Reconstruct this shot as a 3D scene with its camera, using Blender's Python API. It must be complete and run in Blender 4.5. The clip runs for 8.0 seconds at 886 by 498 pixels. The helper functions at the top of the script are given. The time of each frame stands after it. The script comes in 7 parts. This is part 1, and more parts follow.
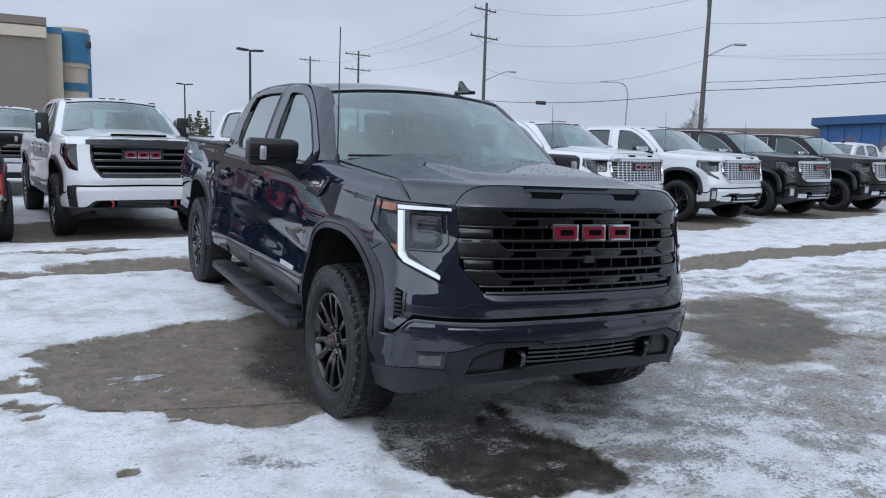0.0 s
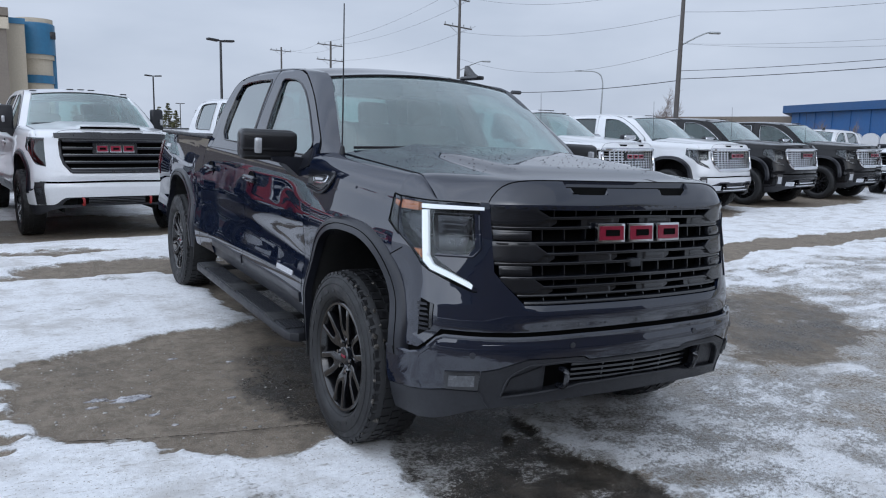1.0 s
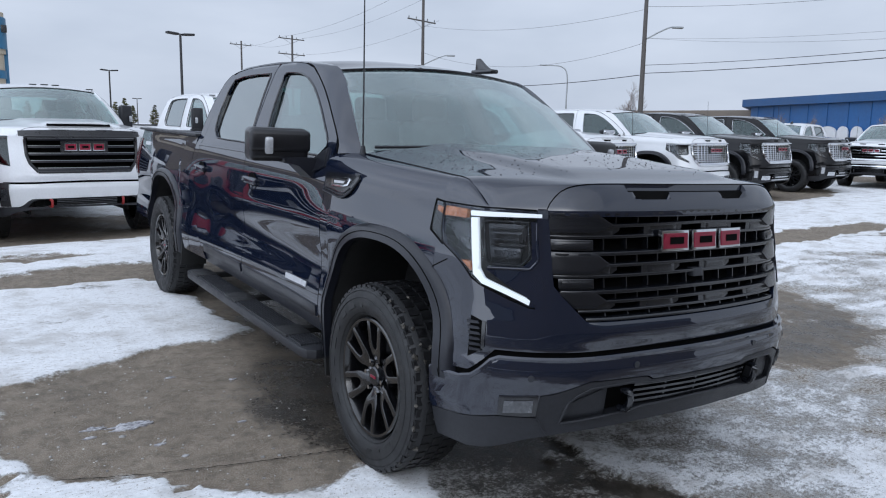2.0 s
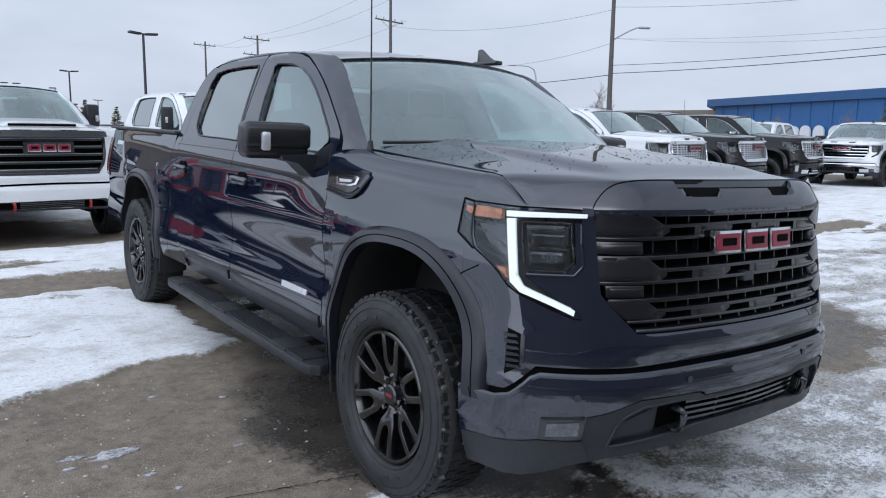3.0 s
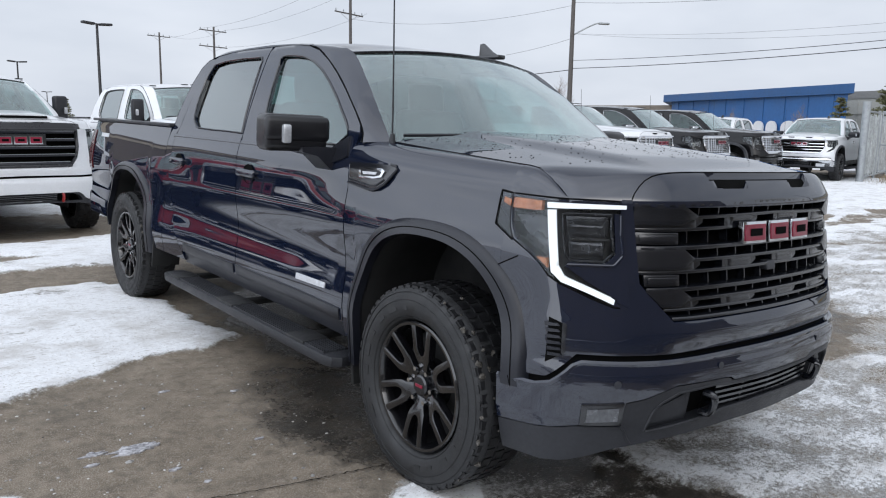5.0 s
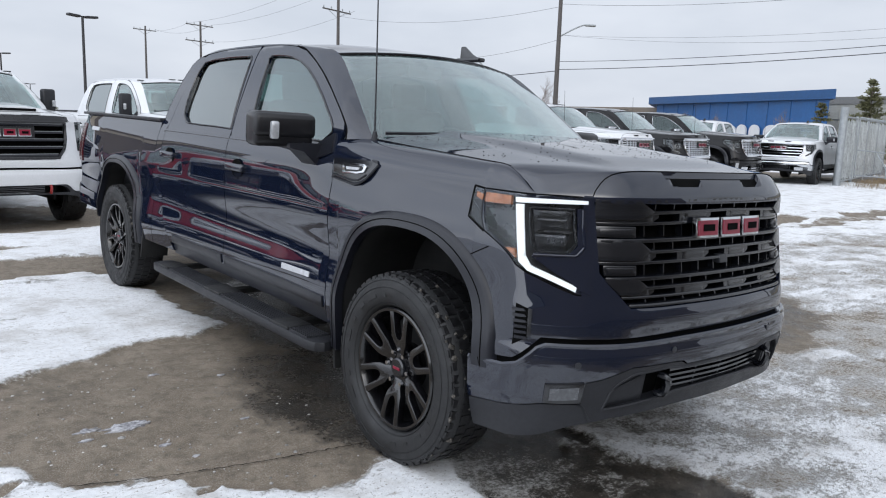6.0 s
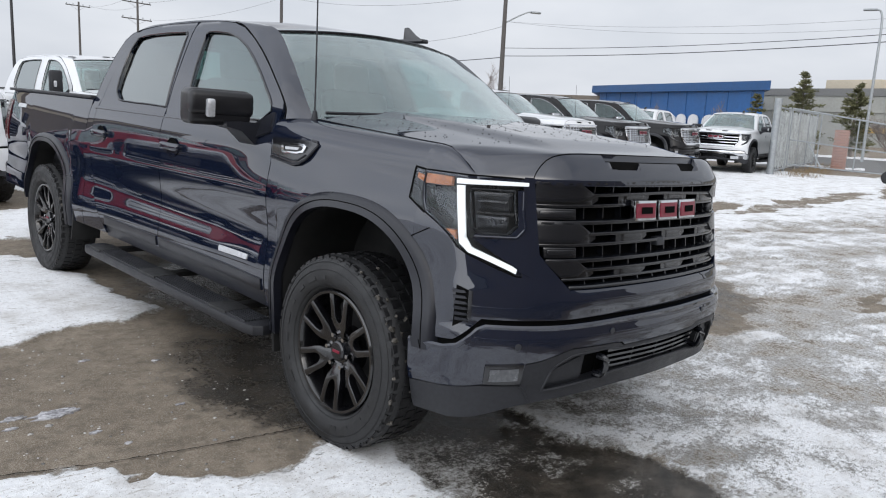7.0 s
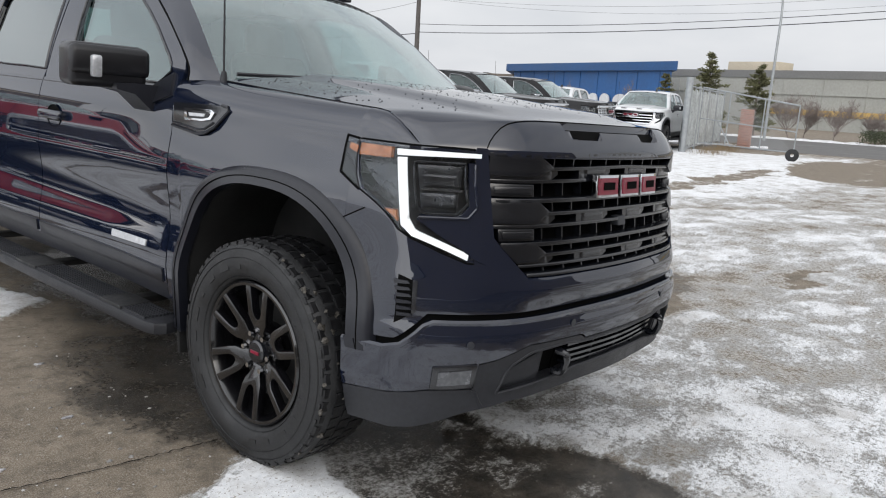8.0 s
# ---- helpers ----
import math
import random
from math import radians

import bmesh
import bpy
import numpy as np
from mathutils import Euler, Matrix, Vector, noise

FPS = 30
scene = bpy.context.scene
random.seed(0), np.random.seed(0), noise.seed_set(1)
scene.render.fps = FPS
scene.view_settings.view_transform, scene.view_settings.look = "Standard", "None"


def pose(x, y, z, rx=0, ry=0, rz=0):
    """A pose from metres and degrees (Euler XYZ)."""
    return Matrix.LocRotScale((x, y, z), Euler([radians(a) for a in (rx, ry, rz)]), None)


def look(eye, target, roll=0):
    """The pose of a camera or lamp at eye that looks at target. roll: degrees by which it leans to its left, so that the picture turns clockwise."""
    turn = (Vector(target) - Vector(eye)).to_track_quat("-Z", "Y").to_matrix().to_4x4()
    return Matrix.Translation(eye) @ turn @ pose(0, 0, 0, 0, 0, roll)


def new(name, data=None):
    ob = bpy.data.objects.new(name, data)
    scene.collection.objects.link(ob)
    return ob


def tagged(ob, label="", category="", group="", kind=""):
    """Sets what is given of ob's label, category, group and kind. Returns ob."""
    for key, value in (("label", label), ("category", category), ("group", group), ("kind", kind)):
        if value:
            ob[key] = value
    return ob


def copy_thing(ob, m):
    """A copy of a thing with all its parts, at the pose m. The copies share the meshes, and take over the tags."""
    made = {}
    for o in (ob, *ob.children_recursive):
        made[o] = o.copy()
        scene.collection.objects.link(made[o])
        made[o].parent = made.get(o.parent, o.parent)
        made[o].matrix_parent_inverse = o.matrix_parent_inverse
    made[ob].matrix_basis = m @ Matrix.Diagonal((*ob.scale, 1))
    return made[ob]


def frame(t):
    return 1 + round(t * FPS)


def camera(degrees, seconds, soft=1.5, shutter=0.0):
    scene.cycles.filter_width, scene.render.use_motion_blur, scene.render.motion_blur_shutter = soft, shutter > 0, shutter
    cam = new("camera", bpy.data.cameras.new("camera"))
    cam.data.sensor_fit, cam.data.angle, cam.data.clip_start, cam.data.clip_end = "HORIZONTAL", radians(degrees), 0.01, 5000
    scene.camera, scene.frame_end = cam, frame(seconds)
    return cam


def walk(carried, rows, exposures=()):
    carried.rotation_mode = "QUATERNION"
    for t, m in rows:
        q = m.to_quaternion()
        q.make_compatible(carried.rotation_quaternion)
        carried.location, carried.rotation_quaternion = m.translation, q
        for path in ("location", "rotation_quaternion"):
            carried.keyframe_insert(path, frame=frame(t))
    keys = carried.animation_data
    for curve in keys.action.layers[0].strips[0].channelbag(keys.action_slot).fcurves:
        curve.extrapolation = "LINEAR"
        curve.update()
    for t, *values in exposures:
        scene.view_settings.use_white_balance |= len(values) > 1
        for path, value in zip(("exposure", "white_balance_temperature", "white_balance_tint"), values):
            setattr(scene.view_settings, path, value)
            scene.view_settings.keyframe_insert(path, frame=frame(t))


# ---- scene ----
cam = camera(60.75, 8.0, soft=1.1)
PATH = [
    (0, (-2.323, -3.739, 1.497), (-1.380, -1.997, 1.216), 1.71),
    (0.5, (-2.377, -3.516, 1.493), (-1.407, -1.792, 1.199), 1.49),
    (1, (-2.318, -3.243, 1.486), (-1.317, -1.538, 1.183), 1.23),
    (1.5, (-2.328, -3.016, 1.482), (-1.289, -1.336, 1.171), 1.05),
    (2, (-2.439, -2.806, 1.497), (-1.356, -1.154, 1.182), 1.01),
    (3.5, (-2.448, -2.319, 1.447), (-1.270, -0.733, 1.132), 0.61),
    (4, (-2.473, -2.274, 1.447), (-1.274, -0.707, 1.122), 0.53),
    (4.5, (-2.590, -2.268, 1.450), (-1.365, -0.720, 1.124), 0.70),
    (6, (-2.795, -2.481, 1.455), (-1.526, -0.969, 1.128), 1.91),
    (6.5, (-2.816, -2.560, 1.459), (-1.506, -1.086, 1.122), 2.45),
    (7, (-2.767, -2.476, 1.436), (-1.394, -1.067, 1.078), 2.82),
    (7.5, (-2.662, -2.286, 1.406), (-1.208, -0.967, 1.026), 3.21),
    (8, (-2.538, -2.139, 1.374), (-1.019, -0.901, 0.972), 3.40),
]
EXPOSURES = [(0, 0.03, 5900, 10), (2, 0.16, 5950, 10), (3.5, 0.32, 6100, 10), (4.5, 0.40, 6400, 10), (6, 0.36, 6400, 10), (8, 0.40, 6900, 10)]
walk(cam, [(t, look(eye, target, roll)) for t, eye, target, roll in PATH], EXPOSURES)

# ---- world, sun, exposure ----
world = bpy.data.worlds.new("overcast_sky")
scene.world = world
world.use_nodes = True
wn, wl = world.node_tree.nodes, world.node_tree.links
wn.clear()
w_out = wn.new("ShaderNodeOutputWorld")
w_bg = wn.new("ShaderNodeBackground")
w_sky = wn.new("ShaderNodeTexSky")
w_sky.sky_type = "NISHITA"
w_sky.sun_disc = False
w_sky.sun_elevation = radians(24)
w_sky.sun_rotation = radians(200)
w_sky.dust_density = 4.0
w_hue = wn.new("ShaderNodeHueSaturation")
w_hue.inputs["Saturation"].default_value = 0.30
w_hue.inputs["Value"].default_value = 0.10
w_co = wn.new("ShaderNodeTexCoord")
w_map = wn.new("ShaderNodeMapping")
w_map.inputs["Scale"].default_value = (1.6, 1.6, 5.0)
w_noise = wn.new("ShaderNodeTexNoise")
w_noise.inputs["Scale"].default_value = 1.7
w_noise.inputs["Detail"].default_value = 5.0
w_noise.inputs["Roughness"].default_value = 0.5
w_ramp = wn.new("ShaderNodeValToRGB")
w_ramp.color_ramp.elements[0].position = 0.30
w_ramp.color_ramp.elements[0].color = (0.50, 0.545, 0.62, 1)
w_ramp.color_ramp.elements[1].position = 0.72
w_ramp.color_ramp.elements[1].color = (0.70, 0.735, 0.80, 1)
w_mix = wn.new("ShaderNodeMixRGB")
w_mix.inputs["Fac"].default_value = 0.86
wl.new(w_co.outputs["Generated"], w_map.inputs["Vector"])
wl.new(w_map.outputs["Vector"], w_noise.inputs["Vector"])
wl.new(w_noise.outputs["Fac"], w_ramp.inputs["Fac"])
wl.new(w_sky.outputs["Color"], w_hue.inputs["Color"])
wl.new(w_hue.outputs["Color"], w_mix.inputs["Color1"])
wl.new(w_ramp.outputs["Color"], w_mix.inputs["Color2"])
# the cloud cover is brighter towards the hidden sun
w_dot = wn.new("ShaderNodeVectorMath")
w_dot.operation = "DOT_PRODUCT"
w_dot.inputs[1].default_value = (-0.93, -0.12, 0.35)
w_glow = wn.new("ShaderNodeMapRange")
w_glow.interpolation_type = "SMOOTHSTEP"
w_glow.inputs["From Min"].default_value = -0.10
w_glow.inputs["From Max"].default_value = 1.0
w_glow.inputs["To Min"].default_value = 1.0
w_glow.inputs["To Max"].default_value = 2.5
w_mul = wn.new("ShaderNodeVectorMath")
w_mul.operation = "SCALE"
wl.new(w_co.outputs["Generated"], w_dot.inputs[0])
wl.new(w_dot.outputs["Value"], w_glow.inputs["Value"])
wl.new(w_mix.outputs["Color"], w_mul.inputs[0])
wl.new(w_glow.outputs[0], w_mul.inputs["Scale"])
wl.new(w_mul.outputs["Vector"], w_bg.inputs["Color"])
wl.new(w_bg.outputs["Background"], w_out.inputs["Surface"])
w_bg.inputs["Strength"].default_value = 1.0

sun = new("sun", bpy.data.lights.new("sun", "SUN"))
sun.data.energy = 0.27
sun.data.angle = radians(110)
sun.data.color = (1.0, 0.96, 0.9)
sun.matrix_world = look((-8, -6, 12), (0, 1, 0))


# ---- materials ----
def material(name, color, rough=0.5, metal=0.0, coat=0.0, vary=0.15, scale=6.0, bump=0.0, bump_scale=80.0, specular=0.5, fine=60.0, coat_ior=1.5):
    """Principled material with two scales of variation in colour and roughness and an optional fine relief."""
    m = bpy.data.materials.new(name)
    m.use_nodes = True
    n, l = m.node_tree.nodes, m.node_tree.links
    b = n["Principled BSDF"]
    b.inputs["Metallic"].default_value = metal
    b.inputs["Coat Weight"].default_value = coat
    b.inputs["Coat Roughness"].default_value = 0.02
    b.inputs["Coat IOR"].default_value = coat_ior
    b.inputs["Specular IOR Level"].default_value = specular
    co = n.new("ShaderNodeTexCoord")
    a = n.new("ShaderNodeTexNoise")
    a.inputs["Scale"].default_value = scale
    a.inputs["Detail"].default_value = 4
    f = n.new("ShaderNodeTexNoise")
    f.inputs["Scale"].default_value = fine
    f.inputs["Detail"].default_value = 3
    l.new(co.outputs["Object"], a.inputs["Vector"])
    l.new(co.outputs["Object"], f.inputs["Vector"])
    add = n.new("ShaderNodeMath")
    add.operation = "ADD"
    l.new(a.outputs["Fac"], add.inputs[0])
    l.new(f.outputs["Fac"], add.inputs[1])
    ramp = n.new("ShaderNodeMapRange")
    ramp.inputs["From Min"].default_value = 0.7
    ramp.inputs["From Max"].default_value = 1.3
    ramp.inputs["To Min"].default_value = 1 - vary
    ramp.inputs["To Max"].default_value = 1 + vary
    l.new(add.outputs[0], ramp.inputs["Value"])
    mul = n.new("ShaderNodeMixRGB")
    mul.blend_type = "MULTIPLY"
    mul.inputs["Fac"].default_value = 1
    mul.inputs["Color1"].default_value = (*color, 1)
    l.new(ramp.outputs[0], mul.inputs["Color2"])
    l.new(mul.outputs[0], b.inputs["Base Color"])
    rr = n.new("ShaderNodeMapRange")
    rr.inputs["From Min"].default_value = 0.3
    rr.inputs["From Max"].default_value = 0.7
    rr.inputs["To Min"].default_value = max(0.02, rough * (1 - vary))
    rr.inputs["To Max"].default_value = min(1.0, rough * (1 + vary))
    l.new(a.outputs["Fac"], rr.inputs["Value"])
    l.new(rr.outputs[0], b.inputs["Roughness"])
    if bump:
        bn = n.new("ShaderNodeTexNoise")
        bn.inputs["Scale"].default_value = bump_scale
        bn.inputs["Detail"].default_value = 4
        l.new(co.outputs["Object"], bn.inputs["Vector"])
        bp = n.new("ShaderNodeBump")
        bp.inputs["Strength"].default_value = bump
        bp.inputs["Distance"].default_value = 0.01
        l.new(bn.outputs["Fac"], bp.inputs["Height"])
        l.new(bp.outputs["Normal"], b.inputs["Normal"])
    return m


def glass_material(name, tint, gloss=1.0, power=3.6):
    """Thin pane: tinted see-through with mirror gloss that grows at grazing angles."""
    m = bpy.data.materials.new(name)
    m.use_nodes = True
    n, l = m.node_tree.nodes, m.node_tree.links
    n.clear()
    out = n.new("ShaderNodeOutputMaterial")
    tr = n.new("ShaderNodeBsdfTransparent")
    tr.inputs["Color"].default_value = (*tint, 1)
    gl = n.new("ShaderNodeBsdfGlossy")
    gl.inputs["Roughness"].default_value = 0.02
    gl.inputs["Color"].default_value = (0.9 * gloss, 0.95 * gloss, 0.95 * gloss, 1)
    lw = n.new("ShaderNodeLayerWeight")
    lw.inputs["Blend"].default_value = 0.5
    pw = n.new("ShaderNodeMath")
    pw.operation = "POWER"
    pw.inputs[1].default_value = power
    l.new(lw.outputs["Facing"], pw.inputs[0])
    fr = n.new("ShaderNodeMapRange")
    fr.inputs["To Min"].default_value = 0.05
    l.new(pw.outputs[0], fr.inputs["Value"])
    mx = n.new("ShaderNodeMixShader")
    l.new(fr.outputs[0], mx.inputs["Fac"])
    l.new(tr.outputs[0], mx.inputs[1])
    l.new(gl.outputs[0], mx.inputs[2])
    l.new(mx.outputs[0], out.inputs["Surface"])
    return m


def lamp_material(name, color, strength):
    m = bpy.data.materials.new(name)
    m.use_nodes = True
    b = m.node_tree.nodes["Principled BSDF"]
    b.inputs["Base Color"].default_value = (*color, 1)
    b.inputs["Emission Color"].default_value = (*color, 1)
    b.inputs["Emission Strength"].default_value = strength
    return m


M_NAVY = material("navy_metallic_paint", (0.0056, 0.0087, 0.0200), 0.45, 0.0, 1.0, 0.06, 2.0, fine=900, specular=0.0, coat_ior=1.80)
M_WHITE = material("white_paint", (0.66, 0.67, 0.685), 0.30, 0.0, 0.8, 0.05, 3.0)
M_BLACKP = material("black_paint", (0.004, 0.004, 0.005), 0.28, 0.0, 0.8, 0.15, 2.0, specular=0.05, coat_ior=1.4)
M_RED = material("red_paint", (0.42, 0.012, 0.018), 0.30, 0.1, 1.0, 0.10, 2.0)
M_GLOSSBLACK = material("gloss_black_plastic", (0.007, 0.0078, 0.0105), 0.20, 0.0, 0.0, 0.2, 8.0, specular=0.85)
M_TRIM = material("textured_black_plastic", (0.022, 0.023, 0.027), 0.44, 0.0, 0.0, 0.2, 10.0, 0.15, 600, specular=0.35)
M_FLARE = material("satin_dark_trim", (0.010, 0.011, 0.016), 0.32, 0.0, 0.0, 0.15, 6.0, specular=0.45)
# near-black: the shade under the body is put into this colour
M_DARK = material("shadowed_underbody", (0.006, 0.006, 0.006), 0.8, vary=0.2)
M_RUBBER = material("tyre_rubber", (0.0135, 0.0140, 0.0150), 0.60, vary=0.3, scale=14, bump=0.2, bump_scale=220, fine=120)
M_TREAD = material("wet_tread_rubber", (0.007, 0.007, 0.008), 0.45, vary=0.4, scale=30, bump=0.2, bump_scale=260)
M_RIM = material("gloss_black_alloy", (0.0045, 0.0045, 0.0055), 0.20, 0.0, 0.6, 0.2, 10, specular=0.6)
M_STEELRIM = material("silver_alloy", (0.30, 0.31, 0.32), 0.35, 0.9, 0.3, 0.1, 10)
M_CHROME = material("chrome", (0.62, 0.63, 0.65), 0.10, 1.0, vary=0.08)
M_EMBLEM = material("emblem_red", (0.20, 0.008, 0.028), 0.30, 0.0, 0.4, 0.2, specular=0.35)
M_AMBER = material("amber_reflector", (0.42, 0.14, 0.045), 0.25, 0.0, 0.4, 0.35, 30)
M_LENSGREY = material("smoked_lamp_reflector", (0.045, 0.047, 0.052), 0.22, 0.6, 0.4, 0.45, 14, fine=40)
M_FOGLENS = material("clear_fog_lamp_lens", (0.10, 0.104, 0.112), 0.25, 0.3, 0.4, 0.35, 25, fine=90)
M_HOUSING = material("lamp_housing", (0.015, 0.015, 0.017), 0.3, vary=0.3)
M_TAIL = material("tail_lamp_red", (0.060, 0.004, 0.006), 0.2, 0.0, 0.6, 0.15, 12)
M_SEAT = material("charcoal_seat_fabric", (0.12, 0.12, 0.125), 0.8, vary=0.25, scale=30, bump=0.2, bump_scale=300)
M_DASH = material("charcoal_dashboard", (0.06, 0.06, 0.063), 0.65, vary=0.2)
M_LAMPON = lamp_material("lit_white_lamp", (0.45, 0.478, 0.50), 0.92)
M_MIRRORCAP = material("satin_black_mirror_cap", (0.008, 0.008, 0.010), 0.36, 0.0, 0.15, 0.15, 8.0, specular=0.4, coat_ior=1.5)
M_LAMPOFF = material("clear_lamp_plastic", (0.45, 0.46, 0.48), 0.2, 0.3, 0.6, 0.2, 20)
M_SATIN = material("satin_white_badge", (0.55, 0.56, 0.58), 0.35, 0.2, vary=0.15, scale=25)
M_GLASS = glass_material("windscreen_glass", (0.80, 0.90, 0.88), 1.0, 1.95)
M_GLASSF = glass_material("side_glass", (0.50, 0.62, 0.61), 1.0, 3.0)
M_GLASSD = glass_material("privacy_glass", (0.20, 0.23, 0.23), 1.0, 2.6)
M_GLASSC = glass_material("clear_lamp_cover", (0.93, 0.94, 0.95), 0.38, 5.0)
# near-black colour that stands in for the shade in gaps and recesses
M_SEAM = material("gap_shade_black", (0.003, 0.003, 0.003), 0.9, vary=0.1, specular=0.08)
M_PLATE = material("sensor_grey", (0.03, 0.032, 0.038), 0.4, vary=0.2)
M_SLUSH = material("dirty_slush", (0.075, 0.068, 0.058), 0.6, vary=0.5, scale=40, bump=0.4, bump_scale=120)
M_HOOK = material("red_tow_hook", (0.30, 0.018, 0.018), 0.4, 0.0, 0.3, 0.15)


# ---- geometry helpers: a geo is (vertices, faces) ----
def join(*geos):
    vs, fs, k = [], [], 0
    for v, f in geos:
        v = np.asarray(v, float).reshape(-1, 3)
        vs.append(v)
        fs += [tuple(i + k for i in q) for q in f]
        k += len(v)
    return np.concatenate(vs), fs


def grid_geo(p):
    n, m = p.shape[:2]
    return p.reshape(-1, 3), [(i * m + j, i * m + j + 1, (i + 1) * m + j + 1, (i + 1) * m + j) for i in range(n - 1) for j in range(m - 1)]


def slab(p, off):
    """A closed plate from a grid of points and the offset of its back."""
    n, m = p.shape[:2]
    v, f = grid_geo(p)
    k = n * m
    back = (p + np.asarray(off)).reshape(-1, 3)
    fb = [tuple(reversed([i + k for i in q])) for q in f]
    rim = [i * m for i in range(n)] + [(n - 1) * m + j for j in range(1, m)] + [i * m + m - 1 for i in range(n - 2, -1, -1)] + [j for j in range(m - 2, 0, -1)]
    fr = [(rim[(a + 1) % len(rim)], rim[a], rim[a] + k, rim[(a + 1) % len(rim)] + k) for a in range(len(rim))]
    return np.concatenate([v, back]), f + fb + fr


def moved(geo, m):
    v, f = geo
    m = np.array(m)
    return np.asarray(v, float) @ m[:3, :3].T + m[:3, 3], f


def block(cx, cy, cz, sx, sy, sz, bevel=0.0, seg=2):
    bm = bmesh.new()
    bmesh.ops.create_cube(bm, size=1)
    bmesh.ops.scale(bm, vec=(sx, sy, sz), verts=bm.verts)
    if bevel:
        bmesh.ops.bevel(bm, geom=bm.edges[:], offset=bevel, segments=seg, affect="EDGES", profile=0.5)
    bmesh.ops.translate(bm, vec=(cx, cy, cz), verts=bm.verts)
    bm.verts.index_update()
    g = np.array([v.co[:] for v in bm.verts]), [tuple(v.index for v in f.verts) for f in bm.faces]
    bm.free()
    return g


def tube(points, radius, n=8, caps=True):
    pts = [Vector(p) for p in points]
    rad = radius if isinstance(radius, (list, tuple)) else [radius] * len(pts)
    vs, fs = [], []
    up = Vector((0.3, 0.2, 1)).normalized()
    for i, p in enumerate(pts):
        d = (pts[min(i + 1, len(pts) - 1)] - pts[max(i - 1, 0)]).normalized()
        a = d.cross(up)
        a = a.normalized() if a.length > 1e-4 else d.orthogonal().normalized()
        b = d.cross(a)
        for k in range(n):
            t = 2 * math.pi * k / n
            vs.append(p + rad[i] * (math.cos(t) * a + math.sin(t) * b))
    for i in range(len(pts) - 1):
        for k in range(n):
            fs.append((i * n + k, i * n + (k + 1) % n, (i + 1) * n + (k + 1) % n, (i + 1) * n + k))
    if caps:
        fs.append(tuple(reversed(range(n))))
        fs.append(tuple((len(pts) - 1) * n + k for k in range(n)))
    return np.array([v[:] for v in vs]), fs


def lathe(profile, n=48, axis="x"):
    """Revolves (radius, along) points round the axis."""
    vs, fs, m = [], [], len(profile)
    for i in range(n):
        a = 2 * math.pi * i / n
        for r, h in profile:
            c, s = r * math.cos(a), r * math.sin(a)
            vs.append((h, c, s) if axis == "x" else (c, s, h))
    for i in range(n):
        for j in range(m - 1):
            k = (i + 1) % n
            fs.append((i * m + j, k * m + j, k * m + j + 1, i * m + j + 1))
    return np.array(vs), fs


def prism(outline, lift, depth):
    """A plate from a closed outline; lift maps a 2D point to 3D, depth is the offset of the back."""
    a = np.array([lift(*p) for p in outline], float)
    n = len(a)
    return np.concatenate([a, a + np.asarray(depth, float)]), [tuple(range(n)), tuple(reversed(range(n, 2 * n)))] + [((i + 1) % n, i, i + n, (i + 1) % n + n) for i in range(n)]


def part(name, geo, mat, parent=None, label="", angle=38, bevel=0.0):
    """Links one mesh object, under a thing or a part if parent is given."""
    me = bpy.data.meshes.new(name)
    v, f = geo
    bm = bmesh.new()
    bv = [bm.verts.new(p) for p in v]
    for q in f:
        if len(set(q)) > 2:
            try:
                bm.faces.new([bv[i] for i in q])
            except ValueError:
                pass
    bmesh.ops.remove_doubles(bm, verts=bm.verts, dist=1e-5)
    bmesh.ops.recalc_face_normals(bm, faces=bm.faces)
    if bevel:
        sharp = [e for e in bm.edges if len(e.link_faces) == 2 and e.calc_face_angle(0) > 0.9]
        bmesh.ops.bevel(bm, geom=sharp, offset=bevel, segments=2, affect="EDGES", profile=0.6, clamp_overlap=True)
    bm.to_mesh(me)
    bm.free()
    me.materials.append(mat)
    me.polygons.foreach_set("use_smooth", [True] * len(me.polygons))
    me.set_sharp_from_angle(angle=radians(angle))
    ob = new(name, me)
    if parent is not None:
        ob.parent = parent
    if label:
        ob["label"] = label
    return ob


def resample(line, n):
    """n points, even in length, along a polyline of any dimension."""
    p = np.array(line, float)
    s = np.r_[0, np.cumsum(np.linalg.norm(np.diff(p, axis=0), axis=1))]
    t = np.linspace(0, s[-1], n)
    return np.stack([np.interp(t, s, p[:, k]) for k in range(p.shape[1])], 1)


def smooth_line(points, n):
    """Catmull-Rom through the points."""
    p = np.array(points, float)
    q = np.vstack([2 * p[0] - p[1], p, 2 * p[-1] - p[-2]])
    out = []
    for t in np.linspace(0, len(p) - 1, n):
        i = min(int(t), len(p) - 2)
        u = t - i
        a, b, c, d = q[i], q[i + 1], q[i + 2], q[i + 3]
        out.append(0.5 * (2 * b + (c - a) * u + (2 * a - 5 * b + 4 * c - d) * u * u + (3 * b - a - 3 * c + d) * u**3))
    return np.array(out)


def sstep(a, b, x):
    t = np.clip((np.asarray(x, float) - a) / (b - a), 0, 1)
    return t * t * (3 - 2 * t)


